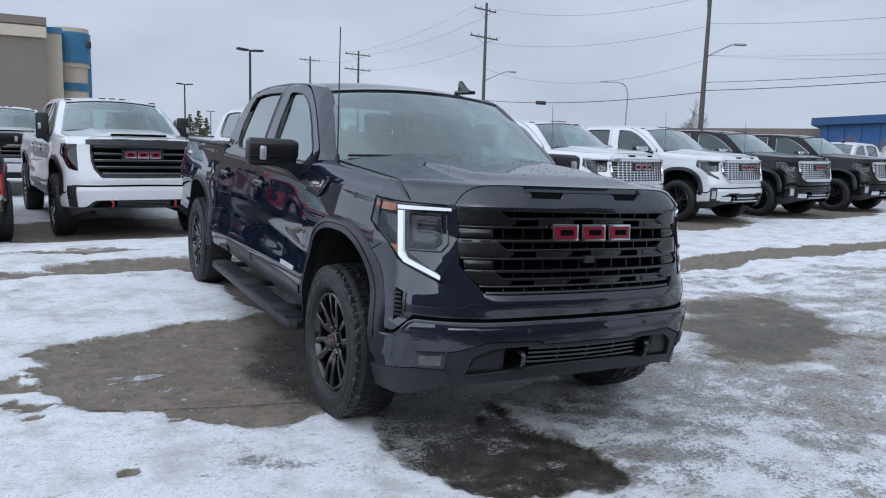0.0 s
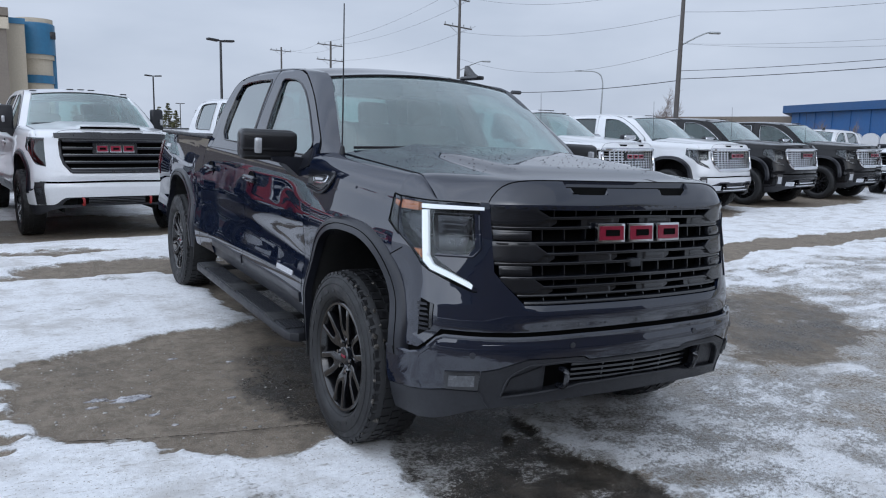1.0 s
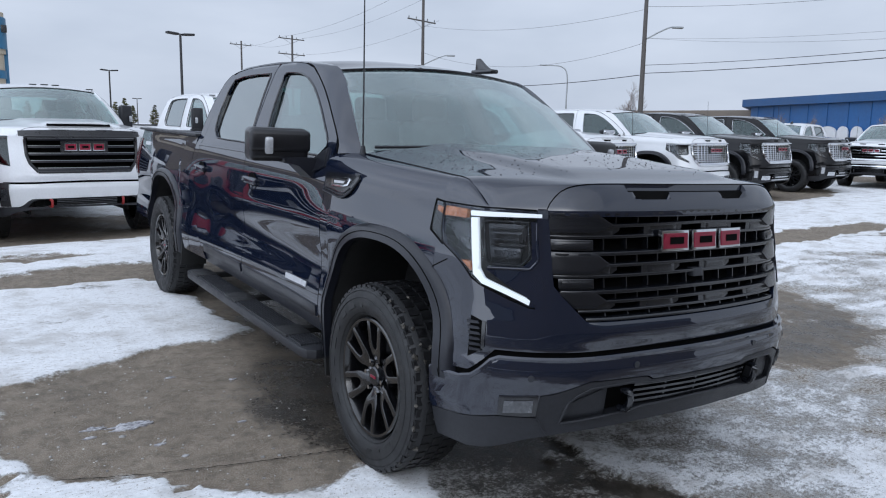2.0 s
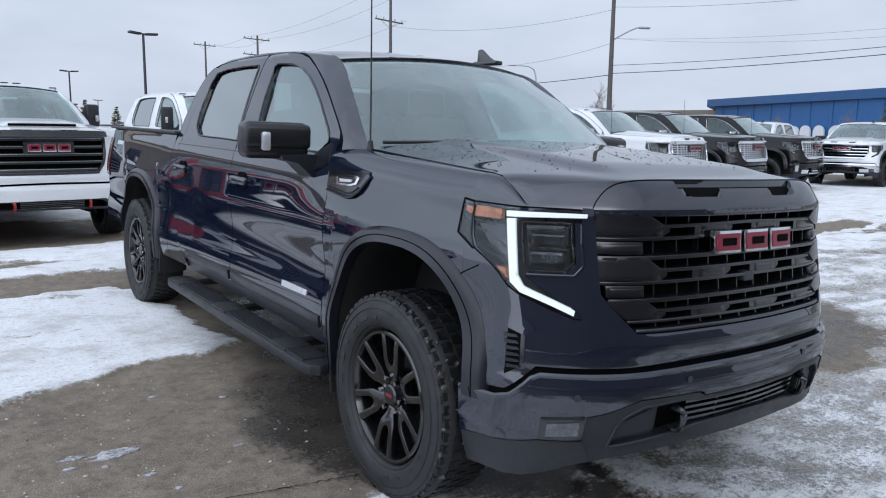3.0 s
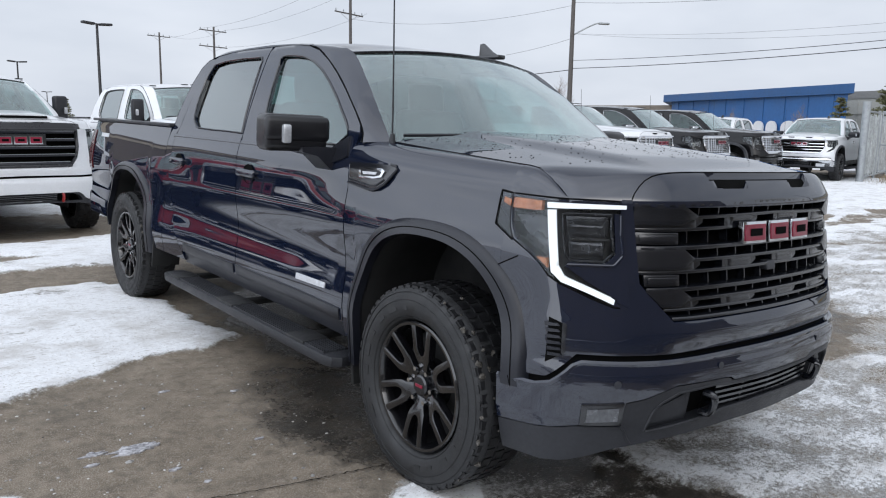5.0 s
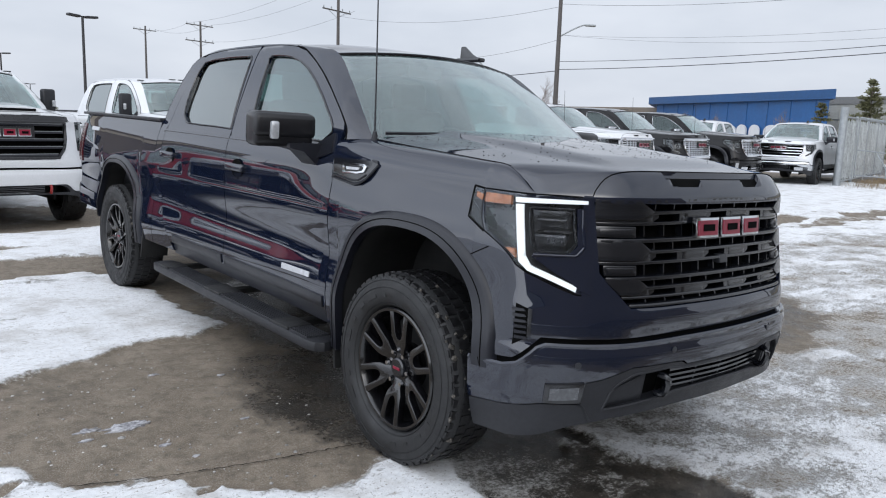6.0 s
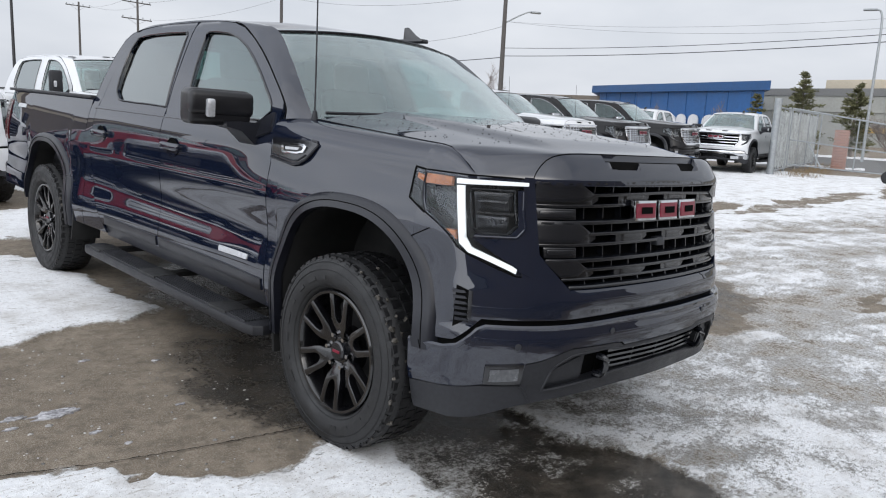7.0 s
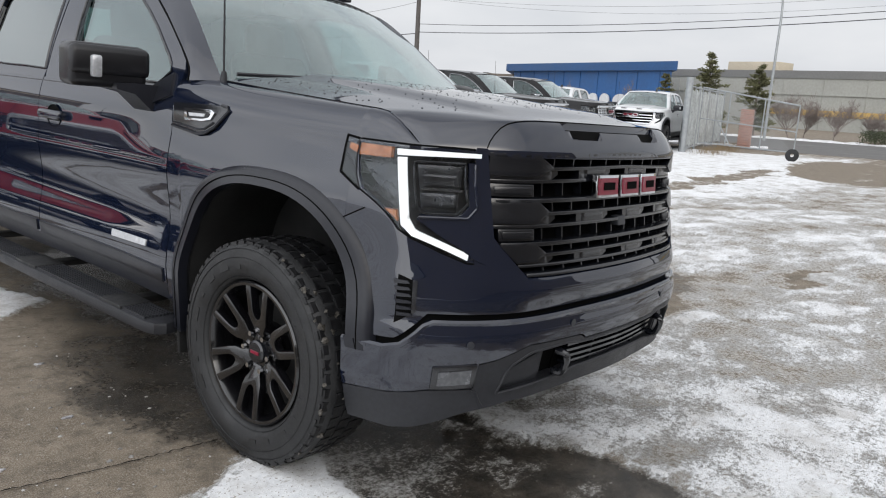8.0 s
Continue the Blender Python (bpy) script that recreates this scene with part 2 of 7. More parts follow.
# ---- pickup: shape of the body, nose towards -y, front axle at y = 0, tyres on z = 0 ----
_pz = smooth_line([(0.28, 0.925), (0.42, 0.950), (0.52, 0.966), (0.575, 0.973), (0.62, 0.9735), (0.66, 0.970), (0.71, 0.962), (0.76, 0.9545), (0.80, 0.952), (0.85, 0.9535), (0.91, 0.9595), (0.96, 0.9640), (1.00, 0.9645), (1.06, 0.9575), (1.13, 0.944), (1.20, 0.930), (1.27, 0.910), (1.33, 0.884),
                   (1.45, 0.845), (1.60, 0.785), (1.72, 0.732), (1.80, 0.692), (1.86, 0.64)], 4000)


def side_x(y, z):
    """Half width of the body side."""
    y, z = np.asarray(y, float), np.asarray(z, float)
    x = np.interp(z, _pz[:, 0], _pz[:, 1])
    x = x - 0.020 * sstep(0.48, 1.10, y) * sstep(3.15, 2.45, y) * sstep(1.22, 1.02, z)
    return x - 0.035 * np.clip((0.4 - y) / 0.8, 0, 2) ** 2 - 0.02 * np.clip((y - 4.3) / 0.6, 0, 2) ** 2


_NK = 4000


def half_line(points, n):
    """Half of a curve that runs square across the middle line."""
    full = smooth_line([(-points[1][0], points[1][1])] + points, 1 + (len(points)) * 1500)[1500:]
    i = np.linspace(0, len(full) - 1, n)
    return np.stack([np.interp(i, np.arange(len(full)), full[:, c]) for c in (0, 1)], 1)


_up = half_line([(0, -0.868), (0.24, -0.859), (0.45, -0.833), (0.60, -0.787), (0.69, -0.722), (0.78, -0.645), (0.872, -0.548), (0.908, -0.385)], _NK)
_lo = half_line([(0, -0.925), (0.30, -0.904), (0.54, -0.866), (0.70, -0.802), (0.82, -0.712), (0.90, -0.606), (0.935, -0.405)], _NK)
_kk = np.linspace(0, 1, _NK)
_fz = smooth_line([(0.25, 0.0), (0.33, -0.002), (0.385, -0.012), (0.43, -0.020), (0.48, -0.016), (0.54, -0.006), (0.60, 0.003), (0.64, 0.004), (0.675, -0.006), (0.71, 0.000), (0.75, 0.016), (0.775, 0.021), (0.80, 0.016), (0.83, 0.007), (0.87, 0.0), (0.95, 0.0)], 3000)


_meet = np.array([[0.6, 0.0], [1.2, 0.0]])


def lean(z):
    """How far the nose plan has come from its upper line (0) to its lower one (1)."""
    return np.interp(z, [0.68, 0.74, 0.80, 1.04, 1.10, 1.16], [1.0, 0.955, 0.83, 0.21, 0.06, 0.0])


def front_pt(k, z, d=0.0):
    """Point of the nose surface: k along its plan (0 at the middle, 1 at the wheel arch), height z, d outwards."""
    k, z = np.broadcast_arrays(np.asarray(k, float), np.asarray(z, float))
    sg, a = np.where(k < 0, -1.0, 1.0), np.abs(k)
    w = lean(z)
    tx, ty = [np.interp(a, _kk, _up[:, c]) * (1 - w) + np.interp(a, _kk, _lo[:, c]) * w for c in (0, 1)]
    e = 0.012
    bx, by = [np.interp(np.minimum(a + e, 1), _kk, _up[:, c]) * (1 - w) + np.interp(np.minimum(a + e, 1), _kk, _lo[:, c]) * w for c in (0, 1)]
    ax, ay = [np.interp(np.maximum(a - e, 0), _kk, _up[:, c]) * (1 - w) + np.interp(np.maximum(a - e, 0), _kk, _lo[:, c]) * w for c in (0, 1)]
    nx, ny = by - ay, -(bx - ax)
    ln = np.hypot(nx, ny) + 1e-9
    tuck = 0.55 * np.clip(0.47 - z, 0, 1) ** 1.3
    dd = d - tuck + np.interp(z, _fz[:, 0], _fz[:, 1], 0, 0) * (1 - 0.6 * sstep(0.72, 0.95, a)) * (1 - 0.9 * sstep(0.27, 0.46, a) * sstep(0.69, 0.72, z))
    tx = tx + np.interp(z, _meet[:, 0], _meet[:, 1]) * np.clip((a - 0.70) / 0.30, 0, 1) ** 2
    return np.stack([sg * (tx + dd * nx / ln), ty + dd * ny / ln, z], -1)


# what brings the end of the nose on to the body side
_mz = np.linspace(0.60, 1.21, 62)
_end = front_pt(np.ones(62), _mz)
_meet = np.stack([_mz, side_x(_end[:, 1], _mz) - _end[:, 0]], 1)


def front_k(x, z):
    """k of the nose surface for a half width x at height z."""
    w = float(lean(z))
    return math.copysign(float(np.interp(abs(x), _up[:, 0] * (1 - w) + _lo[:, 0] * w, _kk)), x)


def fpatch(low, high, n=12, m=6, d=0.0, thick=0.015):
    """Plate on the nose between two lines of (x, z)."""
    a, b = resample(low, n), resample(high, n)
    ka, kb = [np.array([front_k(x, z) for x, z in q]) for q in (a, b)]
    t = np.linspace(0, 1, m)[None, :]
    k = ka[:, None] * (1 - t) + kb[:, None] * t
    z = a[:, 1:2] * (1 - t) + b[:, 1:2] * t
    p = front_pt(k, z, d)
    return slab(p, front_pt(k, z, d - thick) - p)


def fcols(xs, low, high, m=6, d=0.0, thick=0.015):
    """Plate on the nose in upright columns; low, high: polylines of (x, z) with rising x."""
    lo, hi = [np.interp(xs, [p[0] for p in q], [p[1] for p in q]) for q in (low, high)]
    t = np.linspace(0, 1, m)
    z = lo[:, None] * (1 - t) + hi[:, None] * t
    k = np.array([[front_k(float(x), float(q)) for q in row] for x, row in zip(xs, z)])
    p = front_pt(k, z, d)
    return slab(p, front_pt(k, z, d - thick) - p)


def both(line):
    """A polyline of (x, z) mirrored over the middle."""
    q = sorted(line)
    return [(-x, z) for x, z in reversed(q) if x > 0] + q


def fbox(x0, x1, z0, z1, d=0.0, thick=0.015, n=6, m=3):
    return fpatch([(x0, z0), (x1, z0)], [(x0, z1), (x1, z1)], n, m, d, thick)


def fline(pts, d, r, n=20):
    """Thin tube on the nose along (x, z) points."""
    q = resample(pts, n)
    return tube([front_pt(front_k(x, z), z, d) for x, z in q], r, 6)


def spatch(yl, yr, z0, z1, sg, n=14, m=14, d=0.0, thick=0.018):
    """Plate on the body side; yl, yr: edges as functions of z."""
    zz = np.linspace(z0, z1, m)
    s = np.linspace(0, 1, n)
    y = np.array([[yl(z) + (yr(z) - yl(z)) * q for z in zz] for q in s])
    z = np.broadcast_to(zz, y.shape)
    p = np.stack([sg * (side_x(y, z) + d), y, z], -1)
    return slab(p, (-sg * thick, 0, 0))


def ring(outer, inner, sg, n=72, rows=4, d=0.0, thick=0.02):
    """Closed band on the body side between two closed (y, z) outlines that start at the same corner."""
    a, b = [resample(list(q) + [q[0]], n + 1)[:-1] for q in (outer, inner)]
    vs, fs = [], []
    for r in range(rows):
        q = a + (b - a) * r / (rows - 1)
        x = side_x(q[:, 0], q[:, 1]) + d
        vs.append(np.stack([sg * x, q[:, 0], q[:, 1]], 1))
    back = [v - np.array([sg * thick, 0, 0]) for v in (vs[-1], vs[0])]
    allr = vs + back
    for r in range(len(allr)):
        s = (r + 1) % len(allr)
        fs += [(r * n + i, r * n + (i + 1) % n, s * n + (i + 1) % n, s * n + i) for i in range(n)]
    return np.concatenate(allr), fs


def arch_z(y, yc, half, top, base=0.55):
    """Height of a squarish wheel arch."""
    t = np.clip(np.abs((y - yc) / half), 0, 1)
    return base + (top - base) * (1 - t**2.7) ** (1 / 2.3)


def arch_line(yc, half, top, low_front, low_rear, n=40):
    a = np.linspace(math.pi, 0, n)
    y, z = [], []
    for t in a:
        c, s = math.cos(t), math.sin(t)
        y.append(yc + half * math.copysign(abs(c) ** 0.80, c))
        z.append(0.55 + (top - 0.55) * abs(s) ** 0.85)
    y, z = np.array(y), np.array(z)
    line = [(y[0] + 0.01, low_front)] + list(zip(y, z)) + [(y[-1], low_rear)]
    return np.array(line)


WIN_F = [(0.80, 1.315), (0.735, 1.365), (0.77, 1.415), (0.95, 1.540), (1.08, 1.618), (1.20, 1.680), (1.33, 1.728), (1.46, 1.758), (1.60, 1.769), (1.722, 1.770), (1.67, 1.55), (1.605, 1.335), (1.30, 1.322)]
DOOR_F = [(0.652, 1.285), (0.640, 1.397), (0.765, 1.494), (0.90, 1.577), (1.037, 1.657), (1.17, 1.724), (1.316, 1.784), (1.46, 1.815), (1.61, 1.829), (1.75, 1.833), (1.912, 1.834), (1.868, 1.55), (1.835, 1.285), (1.30, 1.285)]
WIN_R = [(1.865, 1.330), (1.90, 1.50), (1.965, 1.774), (2.25, 1.776), (2.50, 1.768), (2.66, 1.748), (2.700, 1.67), (2.685, 1.50), (2.655, 1.395), (2.56, 1.340), (2.30, 1.335), (2.10, 1.335)]
DOOR_R = [(1.842, 1.285), (1.875, 1.52), (1.922, 1.834), (2.25, 1.832), (2.48, 1.824), (2.68, 1.803), (2.775, 1.75), (2.805, 1.58), (2.835, 1.40), (2.868, 1.285), (2.50, 1.285), (2.15, 1.285)]


def hood_edge(y):
    """x and z of the line between hood and wing."""
    return np.interp(y, [-0.585, -0.4, 0.0, 0.47], [0.834, 0.826, 0.812, 0.800]), np.interp(y, [-0.585, -0.545, -0.505, -0.47, -0.44, -0.40, -0.30, -0.07, 0.2, 0.47], [1.212, 1.244, 1.272, 1.289, 1.298, 1.302, 1.306, 1.317, 1.330, 1.345])


def hood_pt(s, r):
    """Point of the hood: s across (-1 to 1), r from the nose (0) to the cowl (1)."""
    s, r = np.broadcast_arrays(np.asarray(s, float), np.asarray(r, float))
    xf = 0.834 * s
    yf = np.array([front_pt(front_k(float(q), 1.212), 1.212)[1] for q in xf.ravel()]).reshape(xf.shape)
    yr = 0.46 - 0.17 * (1 - s * s)
    y = yf + (yr - yf) * r
    xe = np.interp(y, [-0.585, 0.47], [0.834, 0.80])
    x = s * (0.834 + (xe - 0.834) * sstep(0, 0.3, r))
    zm = np.interp(r, [0, 0.06, 0.12, 0.20, 0.37, 0.65, 1.0], [1.212, 1.239, 1.246, 1.253, 1.274, 1.310, 1.345])
    zs = np.interp(r, [0, 0.038, 0.077, 0.11, 0.139, 0.177, 0.273, 0.493, 0.75, 1.0], [1.212, 1.244, 1.272, 1.289, 1.298, 1.302, 1.306, 1.317, 1.330, 1.345])
    e = np.abs(s) ** 5
    nose = 0.070 * (1 - (1 - np.clip(r / 0.062, 0, 1)) ** 1.6) * (1 - 0.38 * r) * (1 - e)
    ze = zm * (1 - e) + zs * e
    dome = 0.022 * sstep(0.56, 0.44, np.abs(x)) * sstep(0.10, 0.30, r)
    return np.stack([x, y, ze + nose + dome], -1)


def wheel(parent, x, y, rim_mat, detail, side):
    """Tyre on a split-spoke rim; side -1 faces -x."""
    n = 72 if detail else 36
    prof = [(0.262, -0.10), (0.275, -0.118), (0.30, -0.134), (0.335, -0.140), (0.37, -0.135), (0.395, -0.124), (0.410, -0.108), (0.413, -0.06), (0.413, 0.06), (0.410, 0.108), (0.395, 0.124), (0.37, 0.135), (0.335, 0.140), (0.30, 0.134), (0.275, 0.118), (0.262, 0.10)]
    prof = [(0.262 + (r - 0.262) * 0.955, h) for r, h in prof]
    tyre = lathe(prof + [prof[0]], n)
    hub = 0.402

    def put(g):
        v, f = g
        v = np.array(v, float)
        if side > 0:
            v = v * np.array([-1, 1, 1])
            f = [tuple(reversed(q)) for q in f]
        v = v + np.array([x, y, hub])
        v[:, 2] = np.maximum(v[:, 2], 0.002)
        return v, f

    rimg = [lathe([(0.262, -0.112), (0.256, -0.118), (0.246, -0.116), (0.238, -0.10), (0.232, -0.06), (0.225, 0.10), (0.24, 0.11), (0.255, 0.10)], n)]
    spokes = []
    half = [(0.050, 0.023), (0.082, 0.027), (0.112, 0.045), (0.140, 0.051), (0.250, 0.0645), (0.250, 0.0365), (0.152, 0.0225), (0.134, 0.0150), (0.127, 0.0055)]
    loop = half + [(r, -o) for r, o in reversed(half)]
    for k in range(6):
        ca, sa = math.cos(math.radians(60 * k + 34)), math.sin(math.radians(60 * k + 34))
        face = lambda r, o, ca=ca, sa=sa: (np.interp(r, [0.05, 0.10, 0.135, 0.17, 0.25], [-0.080, -0.094, -0.103, -0.109, -0.116]), r * ca - o * sa, r * sa + o * ca)
        spokes.append(prism(loop, face, (0.034, 0, 0)))
    rimg.append(lathe([(0.001, -0.074), (0.055, -0.076), (0.085, -0.070), (0.10, -0.04), (0.10, 0.02)], 36))
    disc = lathe([(0.10, -0.012), (0.19, -0.012), (0.19, 0.012), (0.10, 0.012)], 36)
    drum = lathe([(0.001, 0.03), (0.222, 0.03), (0.222, 0.10)], 36)
    ob = part("wheel", put(join(*rimg)), rim_mat, parent, "split-spoke alloy rim")
    for k in range(6):
        part("spoke", put(spokes[k]), rim_mat, ob, bevel=0.0045 if detail else 0.0)
    part("tyre", put(tyre), M_RUBBER, ob, "black all-terrain rubber tyre", 50)
    lugs = []
    rows = ((-0.100, 0.040, 0.5), (-0.052, 0.040, 0.0), (0.0, 0.042, 0.5), (0.052, 0.040, 0.0), (0.100, 0.040, 0.5))
    for h, w, ph in rows:
        for k in range(52 if detail else 26):
            a = 2 * math.pi * (k + ph) / (52 if detail else 26)
            g = block(h, 0, 0.4035 if abs(h) < 0.09 else 0.3965, w, (0.034 if detail else 0.066) * (0.9 + 0.2 * ((k * 7) % 5) / 4), 0.014)
            rot = Matrix.Rotation(a, 4, "X")
            lugs.append(moved(g, rot))
    part("tread", put(join(*lugs)), M_TREAD, ob, "wet chunky tread lugs")
    if detail:
        part("sidewall_ring", put(join(*[lathe([(r - 0.002, x0 + 0.004), (r, x0 - 0.0015), (r + 0.002, x0 + 0.004)], n) for r, x0 in ((0.281, -0.1240), (0.348, -0.1395), (0.379, -0.1305))])), M_RUBBER, ob, "raised sidewall rings")
        for k in range(22):
            a, r = math.radians(16.4 * k + 5), 0.318
            if k % 11 not in (0, 1, 2):
                part("sidewall_mark", put(moved(block(-0.1375, 0, r, 0.003, 0.020 + 0.018 * (k % 3), 0.022, 0.0), Matrix.Rotation(a, 4, "X"))), M_RUBBER, ob)
        for k in range(40):
            part("shoulder_lug", put(moved(block(-0.1225, 0, 0.3865, 0.007, 0.030, 0.016, 0.002), Matrix.Rotation(2 * math.pi * (k + 0.25) / 40, 4, "X"))), M_RUBBER, ob)
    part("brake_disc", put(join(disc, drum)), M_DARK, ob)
    if detail:
        for k in range(6):
            a = math.radians(60 * k + 64)
            part("lug_nut", put(tube([(-0.065, 0.070 * math.cos(a), 0.070 * math.sin(a)), (-0.100, 0.070 * math.cos(a), 0.070 * math.sin(a))], 0.0095, 6)), M_CHROME, ob, "chrome wheel nut")
        part("centre_cap", put(lathe([(0.001, -0.098), (0.036, -0.098), (0.043, -0.092), (0.043, -0.06)], 28)), M_GLOSSBLACK, ob, "black centre cap")
        rnd = random.Random(5)
        clumps = []
        for _ in range(30 if y == 0.0 else 10):
            a = math.radians(rnd.uniform(-75, 75))
            rr = rnd.uniform(0.004, 0.013)
            g = moved(lathe([(0.0001, rr), (rr * 0.8, rr * 0.55), (rr * 1.1, 0), (rr * 0.7, -rr * 0.5), (0.0001, -rr * 0.6)], 6, "z"), pose(rnd.choice((-0.118, -0.078, -0.03)) + rnd.uniform(-0.012, 0.012), -0.404 * math.cos(a), 0.404 * math.sin(a), rnd.uniform(0, 90), rnd.uniform(0, 90), 0))
            clumps.append((np.array(g[0]) + np.array([[rnd.uniform(-0.3, 0.3) * rr for _ in range(3)] for _ in g[0]]), g[1]))
        part("slush_clump", put(join(*clumps)), M_SLUSH, ob, "grey slush stuck in the tread")["kind"] = "stuff"
        part("cap_mark", put(block(-0.099, 0, 0, 0.004, 0.046, 0.012, 0.001)), M_EMBLEM, ob, "small red bar")
    return ob


def emblem(parent, d, z, w, h, framed, detail):
    """Three red blocks edged in chrome."""
    if framed:
        part("emblem_plate", fbox(-w / 2 - 0.03, w / 2 + 0.03, z - h / 2 - 0.022, z + h / 2 + 0.022, d - 0.012, 0.02), M_CHROME if framed == 2 else M_HOUSING, parent)
    step = w / 3
    gap = 0.010
    for i in range(3):
        x0 = -w / 2 + i * step
        g = part("emblem_block", fbox(x0 + gap, x0 + step - gap, z - h / 2, z + h / 2, d, 0.022), M_CHROME, parent, "chrome-edged red emblem block", bevel=0.003 if detail else 0)
        part("dark_slit", fbox(x0 + step * 0.30, x0 + step * 0.74, z - 0.012, z + 0.014, d + 0.0065, 0.008), M_SEAM, g)
        part("red_inlay", fbox(x0 + gap + 0.010, x0 + step - gap - 0.010, z - h / 2 + 0.010, z + h / 2 - 0.010, d + 0.004, 0.012), M_EMBLEM, g)


def pickup(paint, front, label, detail=False, rim_mat=None, lower_paint=None, flare_mat=None, trim_chrome=False, hd=False):
    """A crew-cab pickup as one thing. front: 'hero', 'dark', 'chrome' or 'bars'."""
    truck = tagged(new("pickup_truck"), label, "pickup truck")
    rim_mat = rim_mat or M_RIM
    flare_mat = flare_mat or M_FLARE
    bumper_paint = lower_paint or paint
    D = 2 if detail else 1
    bev = 0.004 if detail else 0.0
    tow = hd and front == "dark"

    # nose skin round the grille and lamps
    sx = np.unique(np.r_[np.linspace(-0.748, 0.748, 48 * D), [sg * q for sg in (-1, 1) for q in (0.56, 0.645, 0.668)]])
    s_low = both([(0, 0.714), (0.30, 0.709), (0.56, 0.702), (0.748, 0.700)])
    s_high = both([(0, 0.815), (0.40, 0.812), (0.56, 0.812), (0.645, 0.905), (0.668, 0.94), (0.748, 0.945)])
    skin = [fcols(sx, s_low, s_high, 16 * D, 0.0)]
    for sg in (-1, 1):
        skin.append(fpatch([(sg * 0.668, 0.94), (sg * 0.735, 0.945)], [(sg * 0.678, 1.212), (sg * 0.705, 1.212)], 3 * D, 8, 0.002))
        skin.append(fpatch([(sg * 0.745, 0.700), (sg * 0.845, 0.699), (sg * 0.880, 0.648), (sg * 0.900, 0.612), (sg * 0.932, 0.600)], [(sg * 0.735, 0.858), (sg * 0.80, 0.883), (sg * 0.866, 0.923), (sg * 0.883, 0.946), (sg * 0.905, 1.058)], 22 * D, 14 * D, 0.0))
    part("front_fascia", join(*skin), paint, truck, angle=50)
    for sg in (-1, 1):
        zz = np.linspace(0.600, 1.207, 22 * D)
        xl = np.interp(zz, [0.60, 1.058, 1.207], [0.931, 0.9045, 0.9055])
        lft = np.array([front_pt(front_k(sg * float(x), float(z)), float(z)) for x, z in zip(xl, zz)])
        yr = np.interp(zz, [0.60, 0.80, 0.90, 1.207], [-0.450, -0.430, -0.384, -0.384])
        rgt = np.stack([sg * (side_x(yr, zz) - 0.0004), yr, zz], 1)
        rgt[:, 1] = np.maximum(rgt[:, 1], lft[:, 1] + 0.004)
        u = np.linspace(0, 1, 5)[None, :, None]
        part("corner_panel", slab(lft[:, None] * (1 - u) + rgt[:, None] * u, (-sg * 0.012, 0, 0)), paint, truck, angle=60)

    # bumper bar in body colour and dark lower valance
    bt = both([(0, 0.690), (0.30, 0.686), (0.60, 0.679), (0.838, 0.676), (0.850, 0.668), (0.893, 0.594), (0.905, 0.584), (0.932, 0.576)])
    bb = both([(0, 0.588), (0.262, 0.583), (0.285, 0.596), (0.315, 0.600), (0.545, 0.599), (0.60, 0.580), (0.66, 0.557), (0.712, 0.545), (0.722, 0.458), (0.83, 0.455), (0.905, 0.434), (0.932, 0.416)])
    if front == "dark":
        bb = both([(0, 0.520), (0.58, 0.514), (0.63, 0.485), (0.69, 0.430), (0.722, 0.425), (0.83, 0.420), (0.932, 0.415)])
    vb = both([(0, 0.412), (0.20, 0.410), (0.40, 0.402), (0.60, 0.392), (0.74, 0.366), (0.84, 0.318), (0.932, 0.290)])
    xs = np.unique(np.r_[np.linspace(-0.932, 0.932, 44 * D), [sg * q for sg in (-1, 1) for q in (0.262, 0.285, 0.315, 0.545, 0.60, 0.66, 0.712, 0.717, 0.722, 0.838, 0.850, 0.893, 0.905)]])
    bumper = part("front_bumper", fcols(xs, bb, bt, 12, 0.022, 0.05), bumper_paint, truck, angle=50)
    # valance round the sunken intake
    it = both([(0, 0.573), (0.285, 0.567), (0.315, 0.572), (0.365, 0.577), (0.531, 0.568), (0.585, 0.540), (0.612, 0.516), (0.636, 0.430)])
    ib = both([(0, 0.478), (0.29, 0.468), (0.335, 0.457), (0.45, 0.446), (0.636, 0.427)])
    if front == "dark":
        it = both([(0, 0.510), (0.52, 0.505), (0.575, 0.485), (0.612, 0.455), (0.636, 0.424)])
        ib = both([(0, 0.428), (0.636, 0.420)])
    xm = np.unique(np.r_[np.linspace(-0.636, 0.636, 36 * D), [sg * q for sg in (-1, 1) for q in (0.262, 0.285, 0.315, 0.365, 0.531, 0.585, 0.612)]])
    dn = [(x, z - 0.006) for x, z in bb]
    pieces = [fcols(xm, it, dn, 4, 0.018, 0.05), fcols(xm, vb, ib, 5, 0.018, 0.06)]
    for sg in (-1, 1):
        pieces.append(fcols(np.sort(sg * np.array([0.636, 0.66, 0.69, 0.712, 0.717, 0.722, 0.76, 0.80, 0.84, 0.87, 0.905, 0.932])), vb, dn, 10, 0.018, 0.05))
    lower = part("lower_valance", join(*pieces), M_TRIM, truck, "matt black lower valance", angle=50)
    part("bumper_gap", fcols(xs, [(x, z - 0.004) for x, z in bt], [(x, z + 0.030) for x, z in bt], 2, -0.012, 0.02), M_SEAM, bumper)
    part("valance_gap", fcols(xs, [(x, z - 0.010) for x, z in bb], [(x, z + 0.004) for x, z in bb], 2, 0.010, 0.02), M_SEAM, lower)
